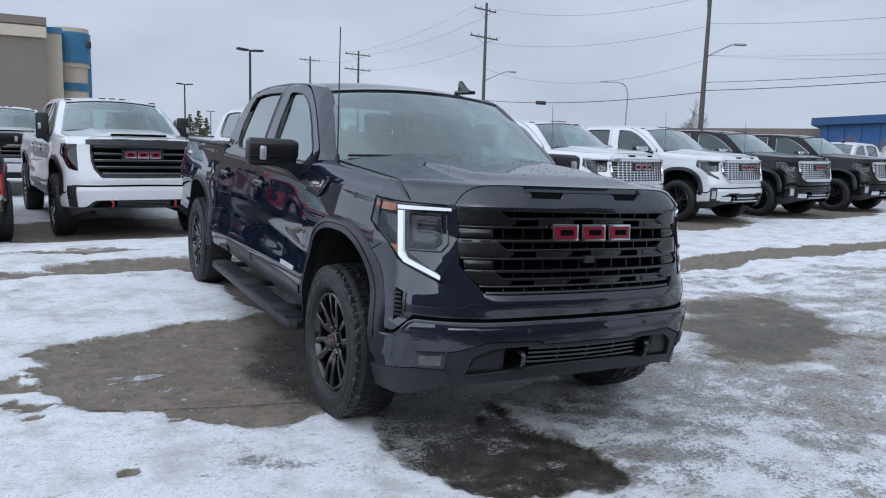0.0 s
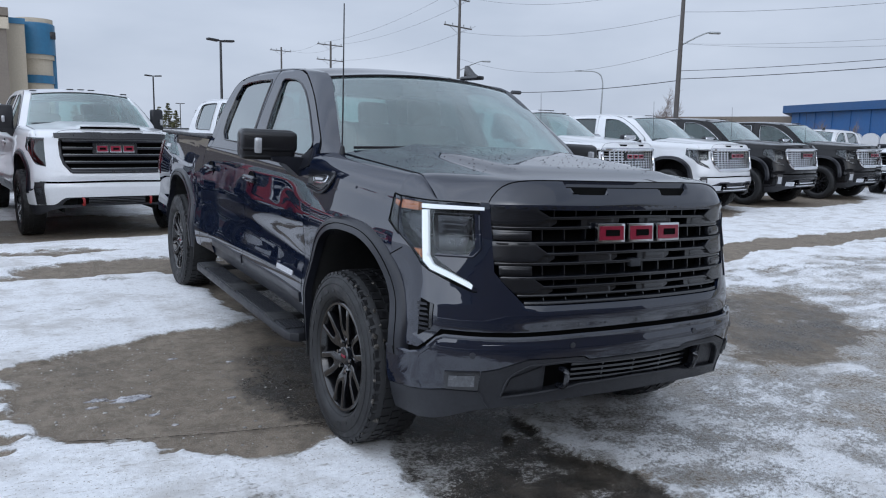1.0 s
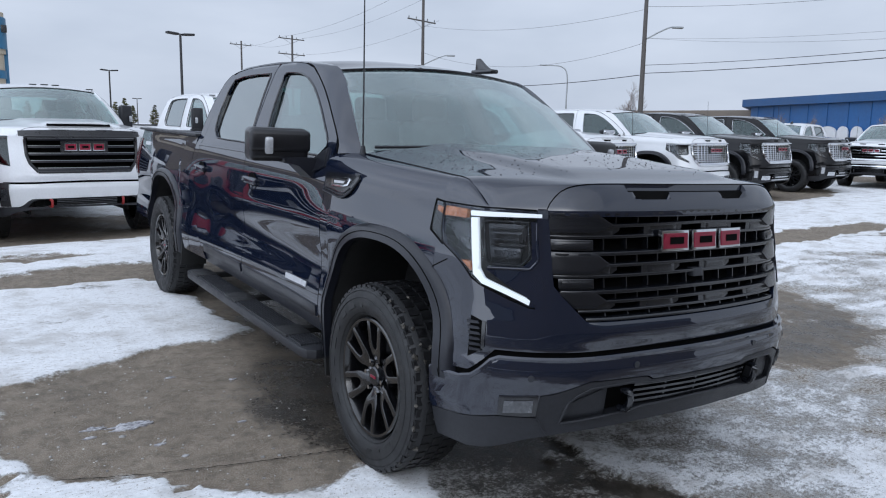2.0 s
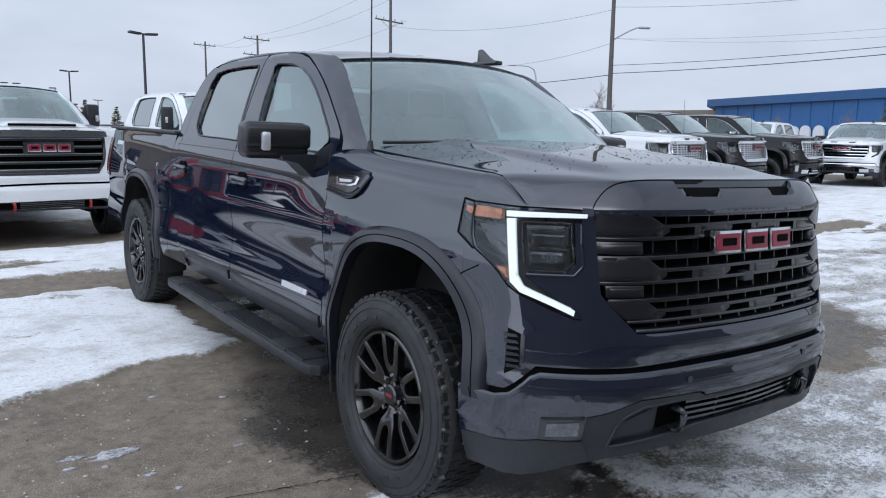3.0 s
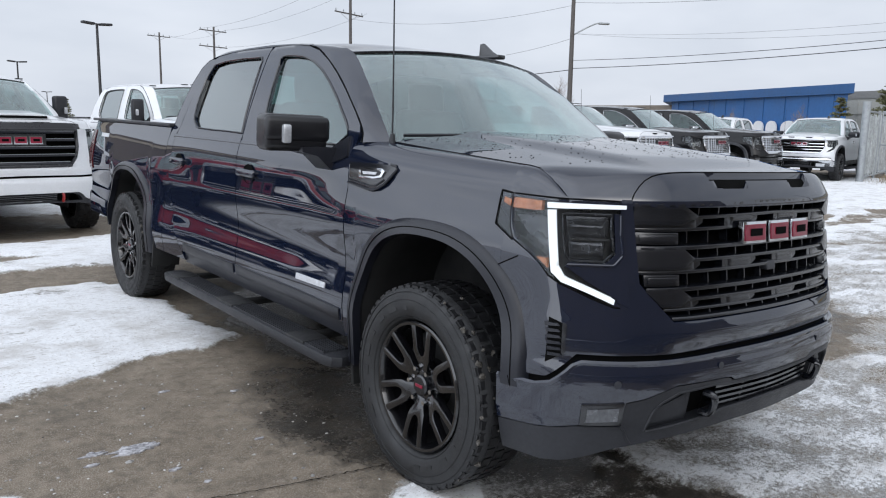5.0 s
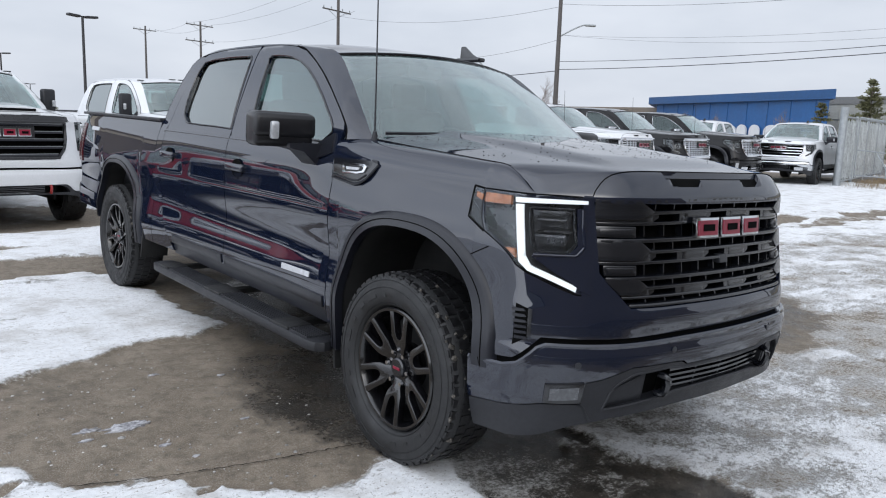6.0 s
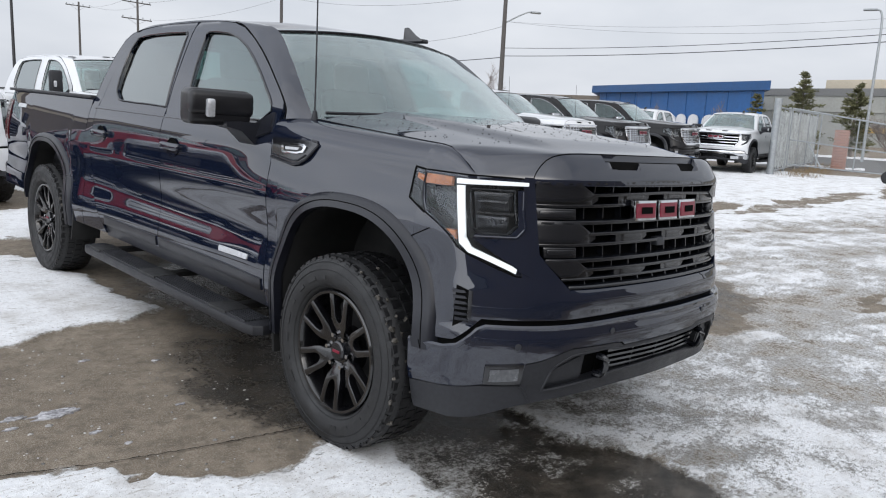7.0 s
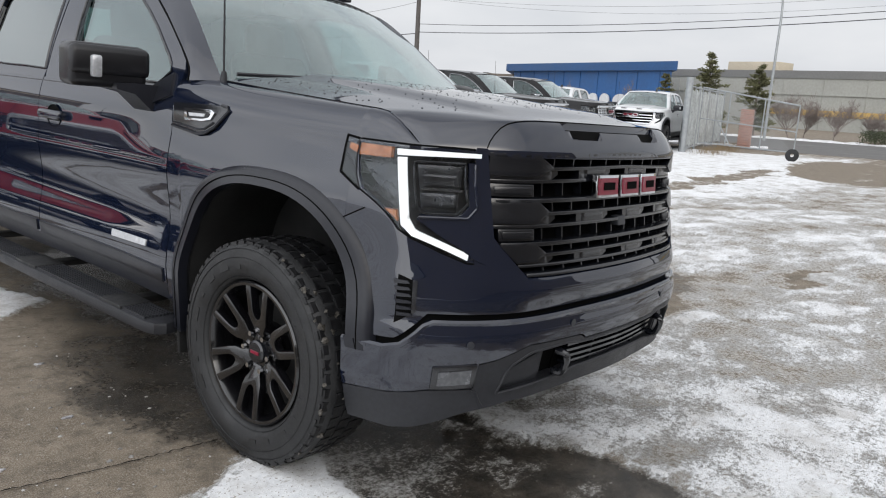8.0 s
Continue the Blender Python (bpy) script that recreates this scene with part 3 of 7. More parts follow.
    if detail:
        part("bumper_lip", fline([(x, z - 0.003) for x, z in bt], 0.015, 0.011, 80), paint, bumper)
        part("intake_edge", join(fline(it, 0.016, 0.006, 90), fline(ib, 0.016, 0.006, 90)), M_TRIM, lower)
        for sg in (-1, 1):
            part("valance_crease", fline([(sg * x, z) for x, z in ((0.72, 0.455), (0.705, 0.440), (0.69, 0.405), (0.675, 0.385))], 0.018, 0.005, 12), M_TRIM, lower)
    for sg in (-1, 1):
        if front in ("hero", "bars"):
            fog = part("fog_lamp", fpatch([(sg * 0.718, 0.460), (sg * 0.828, 0.456)], [(sg * 0.716, 0.545), (sg * 0.826, 0.534)], 5, 3, 0.029, 0.03), M_GLOSSBLACK, bumper, "black fog lamp bezel", bevel=bev)
            part("fog_lens", fpatch([(sg * 0.733, 0.480), (sg * 0.814, 0.471)], [(sg * 0.733, 0.528), (sg * 0.811, 0.518)], 4, 3, 0.034, 0.02), M_FOGLENS, fog, "clear rectangular lamp")
        hook = smooth_line([front_pt(front_k(sg * 0.385, 0.47), 0.47, 0.0), front_pt(front_k(sg * 0.375, 0.475), 0.475, 0.035), front_pt(front_k(sg * 0.375, 0.535), 0.535, 0.04), front_pt(front_k(sg * 0.385, 0.545), 0.545, 0.0)], 12)
        part("hook_pocket", fpatch([(sg * 0.335, 0.440), (sg * 0.46, 0.430)], [(sg * 0.335, 0.585), (sg * 0.46, 0.585)], 5, 3, -0.040, 0.01), M_SEAM, lower)
        if front == "dark":
            hook = [p + np.array([sg * 0.015, 0, -0.045]) for p in hook]
        part("tow_hook", tube(hook, 0.015 if front == "dark" else 0.013, 8), M_HOOK if front == "dark" else M_GLOSSBLACK, lower, "red tow hook" if front == "dark" else "black tow hook")
        if front == "hero":
            skid = part("skid_panel", fpatch([(sg * 0.448, 0.432), (sg * 0.648, 0.415)], [(sg * 0.452, 0.588), (sg * 0.648, 0.560)], 9, 5, -0.006, 0.03), M_TRIM, lower, "dark skid panel")
            part("skid_plate", fpatch([(sg * 0.462, 0.456), (sg * 0.622, 0.438)], [(sg * 0.462, 0.560), (sg * 0.598, 0.508)], 9, 5, -0.001, 0.012), M_TRIM, skid, bevel=0.003)
            for x, z in ((0.743, 0.611), (0.352, 0.648)):
                c = front_pt(front_k(sg * x, z), z, 0.024)
                nrm = front_pt(front_k(sg * x, z), z, 0.03) - c
                part("parking_sensor", tube([c, c + nrm * 0.3], 0.0125, 16), M_PLATE, bumper)
        elif front in ("dark", "chrome"):
            part("lamp_pod", fbox(sg * 0.786, sg * 0.872, 0.425, 0.690, 0.034, 0.05, 12, 10), M_HOUSING, bumper, "dark upright fog lamp pod")
            part("pod_lens", fbox(sg * 0.802, sg * 0.856, 0.49, 0.640, 0.039, 0.02, 8, 8), M_LENSGREY if front == "dark" else M_LAMPOFF, bumper)
        if front == "chrome" and sg > 0:
            for z in (0.440, 0.500):
                part("chrome_bar", fbox(-0.44, 0.44, z - 0.011, z + 0.011, 0.026, 0.02, 16, 2), M_CHROME, bumper)
        if front in ("chrome", "bars"):
            part("chrome_step", fbox(sg * 0.50, sg * 0.72, 0.44, 0.53, 0.020, 0.03), M_CHROME, bumper)
    # black sheet as the shade behind the lower slats
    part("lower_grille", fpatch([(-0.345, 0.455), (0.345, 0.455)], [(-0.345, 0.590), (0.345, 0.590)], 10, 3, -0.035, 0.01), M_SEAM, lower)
    for i in range(4):
        z = (0.440 if front == "dark" else 0.492) + (0.019 if front == "dark" else 0.0225) * i
        part("lower_slat", fpatch([(-0.335, z - 0.006), (0.335, z - 0.006)], [(-0.335, z + 0.004), (0.335, z + 0.004)], 12, 2, 0.006, 0.030), M_GLOSSBLACK, lower)
    for x in (-0.17, 0.0, 0.17):
        part("lower_rib", fbox(x - 0.004, x + 0.004, 0.470, 0.575, 0.000, 0.020, 2, 3), M_GLOSSBLACK, lower)

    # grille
    # black backing sheet paints the depth shade behind the grille bars
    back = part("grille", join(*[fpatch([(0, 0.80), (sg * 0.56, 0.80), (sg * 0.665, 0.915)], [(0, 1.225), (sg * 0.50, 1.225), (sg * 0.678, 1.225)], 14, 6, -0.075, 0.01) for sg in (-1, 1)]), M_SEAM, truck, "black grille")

    def gxmax(z):
        return float(np.interp(z, [0.812, 0.905, 0.94, 1.0, 1.22], [0.56, 0.645, 0.668, 0.676, 0.678])) - 0.006

    if front == "hero":
        def bar(name, z0, z1, d, thick=0.05, x0=None, x1=None, lift=1.0, n=34):
            """Cross bar of the grille, arched a little towards the middle."""
            x = gxmax((z0 + z1) / 2)
            x0, x1 = (-x if x0 is None else x0), (x if x1 is None else x1)
            q = np.linspace(x0, x1, n)
            up = 0.016 * lift * (1 - np.abs(q) / 0.62) * float(np.interp(z0, [0.85, 1.05, 1.2], [0.25, 0.4, 1.0]))
            return part(name, fcols(q, list(zip(q, z0 + up)), list(zip(q, z1 + up)), 3, d, thick), M_GLOSSBLACK, back, bevel=0.003)

        for z0, z1, d in ((1.190, 1.204, 0.000), (1.148, 1.160, -0.004), (1.108, 1.120, -0.012), (1.048, 1.062, 0.000), (1.006, 1.018, -0.004), (0.966, 0.978, -0.012), (0.910, 0.924, 0.000), (0.874, 0.886, -0.004), (0.842, 0.852, -0.010), (0.814, 0.826, -0.004)):
            bar("grille_slat", z0, z1, d)
        # solid lands between the staggered openings of the thick bars
        for z0, z1, sh in ((1.116, 1.152, 0.0), (0.974, 1.010, -0.01), (0.848, 0.878, -0.02)):
            lim = gxmax(z0)
            cuts = [c + sh for c in (-0.35, -0.035, 0.28)]
            ends = [-lim] + [v for c in cuts for v in (c - 0.090, c + 0.090)] + [lim]
            for i in range(0, len(ends), 2):
                if ends[i + 1] - ends[i] > 0.03:
                    bar("grille_land", z0, z1, -0.014, 0.04, ends[i], ends[i + 1], n=8)
            for c in cuts:
                for e in (-1, 1):
                    xa, xb = sorted((c + e * 0.092, c + e * 0.058))
                    zo = 0.016 * (1 - abs(c) / 0.62) * float(np.interp(z0, [0.85, 1.05, 1.2], [0.25, 0.4, 1.0]))
                    low = [(xa, z0 + zo), (xb, z0 + zo + (0.0 if e > 0 else (z1 - z0) / 2))]
                    part("grille_land_tip", fcols(np.linspace(xa, xb, 3), low, [(xa, z1 + zo), (xb, z1 + zo)], 3, -0.016, 0.03), M_GLOSSBLACK, back)
        for sg in (-1, 1):
            for zt, za, zb, xi, xm_ in ((1.204, 1.160, 1.132, 0.515, 0.447), (1.060, 1.018, 0.984, 0.512, 0.461), (0.922, 0.886, 0.860, 0.523, 0.478)):
                q = np.sort(sg * np.array([gxmax(zt), 0.60, xi, xm_]))
                part("grille_pad", fcols(q, sorted([(sg * gxmax(zt), zb if zb > 0.9 else zt - 0.010), (sg * 0.60, zb), (sg * xi, zb), (sg * xm_, za)]), sorted([(sg * gxmax(zt), zt - 0.002), (sg * xi, zt - 0.002), (sg * xm_, za + 0.004)]), 5, 0.001, 0.06), M_GLOSSBLACK, back, bevel=0.004)
            for za, zb in ((1.066, 1.106), (0.927, 0.965)):
                pad = part("grille_pad", fbox(sg * 0.520, sg * (gxmax(za) - 0.002), za, zb, -0.010, 0.05, 8, 3), M_GLOSSBLACK, back, bevel=0.003)
                part("pad_panel", fbox(sg * 0.532, sg * (gxmax(za) - 0.014), za + 0.008, zb - 0.008, -0.005, 0.01, 8, 3), M_GLOSSBLACK, pad, bevel=0.002)
        bands = [(1.160, 1.194), (1.066, 1.112), (1.018, 1.050), (0.926, 0.970), (0.886, 0.912), (0.826, 0.846)]
        for i, (za, zb) in enumerate(bands):
            for k in range(-5, 6):
                x = k * 0.104 + (0.052 if i % 2 else 0)
                if abs(x) < min(0.50, gxmax(za) - 0.03):
                    zo = 0.016 * (1 - abs(x) / 0.62) * float(np.interp(za, [0.85, 1.05, 1.2], [0.25, 0.4, 1.0]))
                    part("grille_rib", fbox(x - 0.003, x + 0.003, za + zo, zb + zo, -0.028, 0.03, 2, 2), M_GLOSSBLACK, back)
        part("camera_eye", fbox(-0.030, 0.030, 0.952, 0.986, -0.012, 0.03), M_PLATE, back, bevel=0.004)
        emblem(back, 0.022, 1.102, 0.490, 0.078, 0, True)
    else:
        chrome = front in ("chrome", "bars")
        nrow = {"chrome": 9, "bars": 5, "dark": 5}[front]
        for i in range(nrow):
            z = 0.845 + (1.175 - 0.845) * i / (nrow - 1)
            x = (gxmax(z) - 0.02) * (0.90 if front == "dark" else 1.0)
            h = {"chrome": 0.009, "bars": 0.011, "dark": 0.013}[front]
            part("grille_slat", fpatch([(-x, z - h), (0, z - h), (x, z - h)], [(-x, z + h), (0, z + h), (x, z + h)], 24, 3, 0.0, 0.04), M_CHROME if chrome else M_FLARE, back)
            if front == "dark":
                part("slat_edge", fpatch([(-x, z + h - 0.004), (0, z + h - 0.004), (x, z + h - 0.004)], [(-x, z + h + 0.002), (0, z + h + 0.002), (x, z + h + 0.002)], 24, 2, 0.004, 0.01), M_STEELRIM, back)
        if front == "chrome":
            for k in range(-7, 8):
                x = k * 0.082
                za = 0.83 if abs(x) < 0.54 else 0.9
                part("grille_rib", fbox(x - 0.013, x + 0.013, za, 1.19, 0.006, 0.03, 2, 6), M_CHROME, back)
        edge = [(-0.56, 0.812), (-0.645, 0.905), (-0.676, 1.0), (-0.678, 1.205), (0, 1.205), (0.678, 1.205), (0.676, 1.0), (0.645, 0.905), (0.56, 0.812), (0, 0.812), (-0.56, 0.812)]
        if front == "dark":
            edge = [(x * 0.90, z) for x, z in edge]
        part("grille_surround", fline(edge, 0.004, 0.027 if front == "chrome" else 0.018, 120), M_CHROME if chrome else M_HOUSING, back)
        emblem(back, 0.022, 1.09, 0.46, 0.085, 1, False)

    # head lamps
    for sg in (-1, 1):
        bot = [(0.728, 0.857), (0.746, 0.858), (0.80, 0.884), (0.868, 0.926), (0.884, 0.948), (0.9055, 1.050)]
        topl = [(0.708, 1.205), (0.76, 1.206), (0.82, 1.206), (0.86, 1.206), (0.89, 1.207), (0.906, 1.207)]
        S = lambda q: [(sg * x, z) for x, z in q]
        if front == "dark":
            px = np.unique(np.r_[np.linspace(0.505, 0.762, 24), [0.58, 0.605, 0.612, 0.618]])
            low, high = [(0.50, 0.798), (0.728, 0.845), (0.762, 0.862)], [(0.50, 0.812), (0.58, 0.905), (0.605, 1.0), (0.612, 1.205), (0.70, 1.210), (0.73, 1.195), (0.762, 1.190)]
            part("lamp_surround", fcols(np.sort(sg * px), sorted(S(low)), sorted(S(high)), 12, 0.006, 0.02), paint, truck, angle=60)
            bot = [(0.700, 0.882), (0.78, 0.886), (0.84, 0.902), (0.868, 0.930), (0.888, 0.99), (0.905, 1.055)]
            S = lambda q: [(sg * (0.757 + (x - 0.700) * 0.723), z) for x, z in q]
        lamp = part("headlight", fpatch(S(bot), S(topl), 16, 10, -0.060, 0.02), M_HOUSING, truck, "dark projector headlight with bright C-shaped lamp" if front == "hero" else "dark headlight", angle=60)
        part("lamp_cover", fpatch(S(bot), S(topl), 16, 10, 0.001, 0.003), M_GLASSD if front == "dark" else M_GLASSC, lamp, "clear lamp cover", angle=60).visible_shadow = False
        part("lamp_rim", join(fline(S(bot), -0.001, 0.0034, 40), fline(S(topl), -0.001, 0.0034, 30)), M_SEAM, lamp)
        amber = M_AMBER if front == "hero" else (M_HOUSING if front == "dark" else M_LENSGREY)
        light = M_LAMPON if front == "hero" else M_LENSGREY
        cbar = fpatch(S([(0.692, 1.1800), (0.80, 1.1755), (0.876, 1.172)]), S([(0.692, 1.193), (0.80, 1.192), (0.877, 1.190)]), 14, 3, 0.004, 0.02)
        cver = fpatch(S([(0.8640, 0.984), (0.8785, 0.962)]), S([(0.8620, 1.1660), (0.8755, 1.1650)]), 4, 10, 0.004, 0.02)
        cdia = fpatch(S([(0.745, 0.867), (0.80, 0.898), (0.864, 0.932), (0.8785, 0.962)]), S([(0.740, 0.884), (0.746, 0.889), (0.80, 0.919), (0.854, 0.949), (0.8640, 0.984)]), 16, 4, 0.004, 0.02)
        if front == "dark":
            cdia = fpatch(S([(0.83, 0.935), (0.866, 0.975)]), S([(0.83, 0.950), (0.856, 0.985)]), 4, 3, 0.002, 0.02)
        part("daytime_lamp", join(cbar, cver, cdia), light, lamp, "lit white C-shaped daytime lamp" if front == "hero" else "unlit lamp strip", bevel=bev)
        unit = part("projector", fpatch(S([(0.757, 1.004), (0.838, 1.004)]), S([(0.730, 1.152), (0.840, 1.150)]), 6, 5, -0.020, 0.03), M_LENSGREY if front != "dark" else M_HOUSING, lamp, "smoked projector unit", bevel=bev)
        part("projector_rim", fline(S([(0.757, 1.003), (0.831, 1.001), (0.846, 1.016), (0.847, 1.156), (0.728, 1.158), (0.728, 1.036), (0.757, 1.003)]), -0.006, 0.0045, 48), M_LENSGREY if front == "hero" else M_GLOSSBLACK, unit)
        if front == "hero":
            part("projector_lens", fbox(sg * 0.752, sg * 0.832, 1.020, 1.064, -0.012, 0.02, 6, 5), M_LENSGREY, unit, "clear projector lens", bevel=0.006)
            part("projector_lens", fbox(sg * 0.745, sg * 0.826, 1.082, 1.120, -0.012, 0.02, 6, 5), M_LENSGREY, unit, bevel=0.006)
            part("lamp_ledge", fline(S([(0.846, 0.990), (0.732, 0.994), (0.705, 1.028), (0.705, 1.160)]), 0.006, 0.005, 40), paint, lamp)
        if front != "dark":
            part("projector_bar", fbox(sg * 0.735, sg * 0.836, 1.071, 1.077, -0.008, 0.008), M_HOUSING, unit)
        if front != "dark":
            part("lamp_infill", join(fpatch(S([(0.700, 0.858), (0.736, 0.876)]), S([(0.700, 1.163), (0.722, 1.163)]), 4, 10, 0.005, 0.02), fpatch(S([(0.734, 0.886), (0.80, 0.935), (0.850, 0.984)]), S([(0.722, 1.034), (0.752, 0.998), (0.842, 0.998)]), 8, 5, 0.0045, 0.02)), paint, lamp, angle=60)
        part("amber_reflector", fpatch(S([(0.884, 1.160), (0.9065, 1.158)]), S([(0.884, 1.198), (0.9065, 1.196)]), 5, 3, -0.004, 0.02), amber, lamp, "amber side reflector" if front == "hero" else "dark side reflector")
        part("amber_reflector", fpatch(S([(0.884, 0.972), (0.890, 0.992)]), S([(0.883, 1.004), (0.894, 1.006)]), 3, 3, -0.004, 0.02), amber, lamp, "amber side reflector" if front == "hero" else "dark side reflector")
        part("side_reflector", fpatch(S([(0.876, 1.01), (0.898, 1.08)]), S([(0.876, 1.14), (0.904, 1.135)]), 5, 5, -0.022, 0.02), M_LENSGREY if front != "dark" else M_HOUSING, lamp)
        if front != "dark":
            for i in range(2):
                za = 1.03 + 0.05 * i
                part("reflector_fin", fline(S([(0.882, za - 0.015), (0.9065, za + 0.05)]), -0.008, 0.0022, 6), M_LENSGREY, lamp)
            part("reflector_fin", fline(S([(0.882, 1.142), (0.9065, 1.146)]), -0.006, 0.0026, 6), M_LENSGREY, lamp)
        # the lamp wraps on to the wing
        zw = np.linspace(0, 1, 8)
        nose_z, wing_z = 1.052 + zw * (1.207 - 1.052), 1.097 + zw * (1.213 - 1.097)
        na = np.array([front_pt(front_k(sg * 0.9060, float(z)), float(z)) for z in nose_z])
        wa = np.stack([sg * side_x(np.full(8, -0.346), wing_z), np.full(8, -0.346), wing_z], 1)
        u = np.linspace(0, 1, 4)[None, :, None]
        wrap = na[:, None] * (1 - u) + wa[:, None] * u + np.array([sg * 0.0035, 0, 0])
        part("lamp_wrap", slab(wrap, (-sg * 0.008, 0, 0)), M_HOUSING, lamp, angle=60)
        if front == "hero":
            part("amber_reflector", slab(wrap[5:7, 0:3] + np.array([sg * 0.0012, 0, 0]), (-sg * 0.003, 0, 0)), amber, lamp, "amber side reflector")
            for j in (3,):
                part("reflector_fin", tube([wrap[j, 0] + np.array([sg * 0.001, 0, 0]), wrap[j + 1, 3] + np.array([sg * 0.001, 0, 0])], 0.002, 5), M_LENSGREY, lamp)
        part("wrap_cover", slab(wrap + np.array([sg * 0.004, 0, 0]), (-sg * 0.002, 0, 0)), M_GLASSC, lamp, "clear lamp cover", angle=60).visible_shadow = False
        part("wrap_rim", tube(np.concatenate([wrap[0, :], wrap[:, -1], wrap[-1, ::-1]]) + np.array([sg * 0.002, 0, 0]), 0.0042, 6), M_SEAM, lamp)
        # upright air slot ahead of the wheel
        if front == "hero":
            slot = part("air_slot", fpatch(S([(0.876, 0.700), (0.902, 0.660)]), S([(0.868, 0.796), (0.893, 0.812)]), 4, 6, 0.003, 0.006), M_SEAM, truck, "black upright air slot with fins")
            part("slot_edge", fpatch(S([(0.870, 0.704), (0.878, 0.694)]), S([(0.863, 0.796), (0.871, 0.800)]), 3, 6, 0.006, 0.012), M_GLOSSBLACK, slot)
            for i in range(6):
                za = 0.685 + 0.02 * i
                part("slot_fin", fpatch(S([(0.877, za + 0.004), (0.899, za)]), S([(0.880, za + 0.012), (0.899, za + 0.012)]), 3, 2, 0.009, 0.012), M_FLARE, slot)

    # hood
    cut = np.array([0.150, 0.155, 0.185, 0.190, 0.275, 0.280, 0.300, 0.305, 0.350, 0.356, 0.372, 0.378]) / 0.834
    s = np.unique(np.r_[np.linspace(-1, 1, 41), cut, -cut])
    r = np.unique(np.r_[np.linspace(0, 0.057, 10), np.linspace(0.08, 1, 22), 0.0205, 0.0215, 0.0262, 0.0314, 0.0366, 0.0378, 0.0456, 0.0470, 0.0524, 0.0593, 0.0607])
    hp = hood_pt(s[:, None], r[None, :])
    hx_, hr_ = np.abs(hp[:, :, 0]), np.broadcast_to(r[None, :], hp.shape[:2])
    sunk = ((hx_ < 0.352) & (hr_ > 0.0372) & (hr_ < 0.0606)) | ((hx_ > 0.152 + 1.05 * (0.0372 - hr_)) & (hx_ < 0.303 + 1.4 * (hr_ - 0.0210)) & (hr_ > 0.0210) & (hr_ < 0.0606))
    hp[:, :, 2] -= 0.032 * sunk
    hood = part("hood", slab(hp, (0, 0, -0.02)), paint, truck, "rain-beaded hood" if detail else "", angle=60)
    scoop = part("hood_scoop", slab(hood_pt(np.linspace(-0.44, 0.44, 24)[:, None], np.linspace(0.016, 0.0613, 8)[None, :]) + np.array([0, 0.006, -0.020]), (0, 0, -0.004)), M_SEAM, hood, "black hood scoop slot")
    seam = [hood_pt(a, b) for a, b in zip(np.r_[0.815, 0.80, 0.775, 0.745, 0.71, 0.67, 0.62, np.linspace(0.56, 0, 16)], np.r_[0, 0.0114, 0.0257, 0.0388, 0.0485, 0.0547, 0.0587, np.linspace(0.0607, 0.0618, 16)])]
    seam = [q + np.array([0, 0, 0.001]) for q in seam]
    part("hood_seam", join(tube(seam, 0.0022, 5), tube([q * np.array([-1, 1, 1]) for q in seam], 0.0022, 5)), M_SEAM, hood)
    for sg in (-1, 1):
        e = [(sg * hood_edge(y)[0], y, hood_edge(y)[1] + 0.001) for y in np.linspace(-0.585, 0.46, 24)]
        part("hood_edge_gap", tube(e, 0.0024, 5), M_SEAM, hood)
    if front == "dark":
        u, r2 = np.linspace(-0.46, 0.46, 13), np.linspace(0.16, 0.60, 8)
        lid = hood_pt(u[:, None], r2[None, :])
        lid[:, :, 2] += 0.040 * (1 - (r2[None, :] - 0.16) / 0.44) ** 0.8 * (1 - (u[:, None] / 0.46) ** 8) + 0.001
        part("scoop_lid", slab(lid, (0, 0, -0.012)), paint, hood, angle=60)
        mouth = hood_pt(np.linspace(-0.42, 0.42, 11), 0.163)
        # black tube drawn in place of the shaded opening
        part("scoop_mouth", tube(mouth + np.array([0, 0.002, 0.013]), 0.016, 8), M_SEAM, hood, "black hood scoop mouth")
        part("hood_band", slab(hood_pt(np.linspace(-0.80, 0.80, 30)[:, None], np.linspace(0.0, 0.033, 5)[None, :]) + np.array([0, -0.003, 0.003]), (0, 0, -0.01)), M_HOUSING, hood, "dark band over the grille")

    # wings, doors, bed sides
    for sg in (-1, 1):
        ys = np.unique(np.r_[np.linspace(-0.385, 0.58, 22 * D), -0.455, 0.495, 0.505])
        ys = ys[ys >= -0.385]
        v = np.linspace(0, 1, 20)
        P = []
        for y in ys:
            zl = float(arch_z(y, 0, 0.50, 1.03)) if abs(y) < 0.50 else 0.47
            hx, hz = hood_edge(y)
            zs = hz - 0.13
            col = []
            for q in v:
                if q < 0.6:
                    z = zl + (zs - zl) * q / 0.6
                    col.append((sg * float(side_x(y, z)), y, z))
                else:
                    a = (q - 0.6) / 0.4 * math.pi / 2
                    x0 = float(side_x(y, zs))
                    col.append((sg * (hx + (x0 - hx) * math.cos(a) ** 0.8), y, zs + (hz - zs) * math.sin(a) ** 0.9))
            P.append(col)
        P = np.array(P)
        zq = np.clip(P[:, :, 2], 0.46, 1.29)
        P[:, :, 1] += (np.interp(zq, [0.46, 0.72, 0.92, 1.14, 1.29], [0.585, 0.594, 0.612, 0.614, 0.655]) - 0.587) * np.clip((P[:, :, 1] - 0.1) / 0.48, 0, 1)
        wing = part("front_wing", slab(np.array(P), (-sg * 0.012, 0, -0.004)), paint, truck, angle=60)
        kt = np.linspace(front_k(0.834, 1.208), 1, 14)
        lowl = front_pt(sg * kt, 1.209, 0.0)
        yy = np.linspace(-0.585, -0.385, 14)
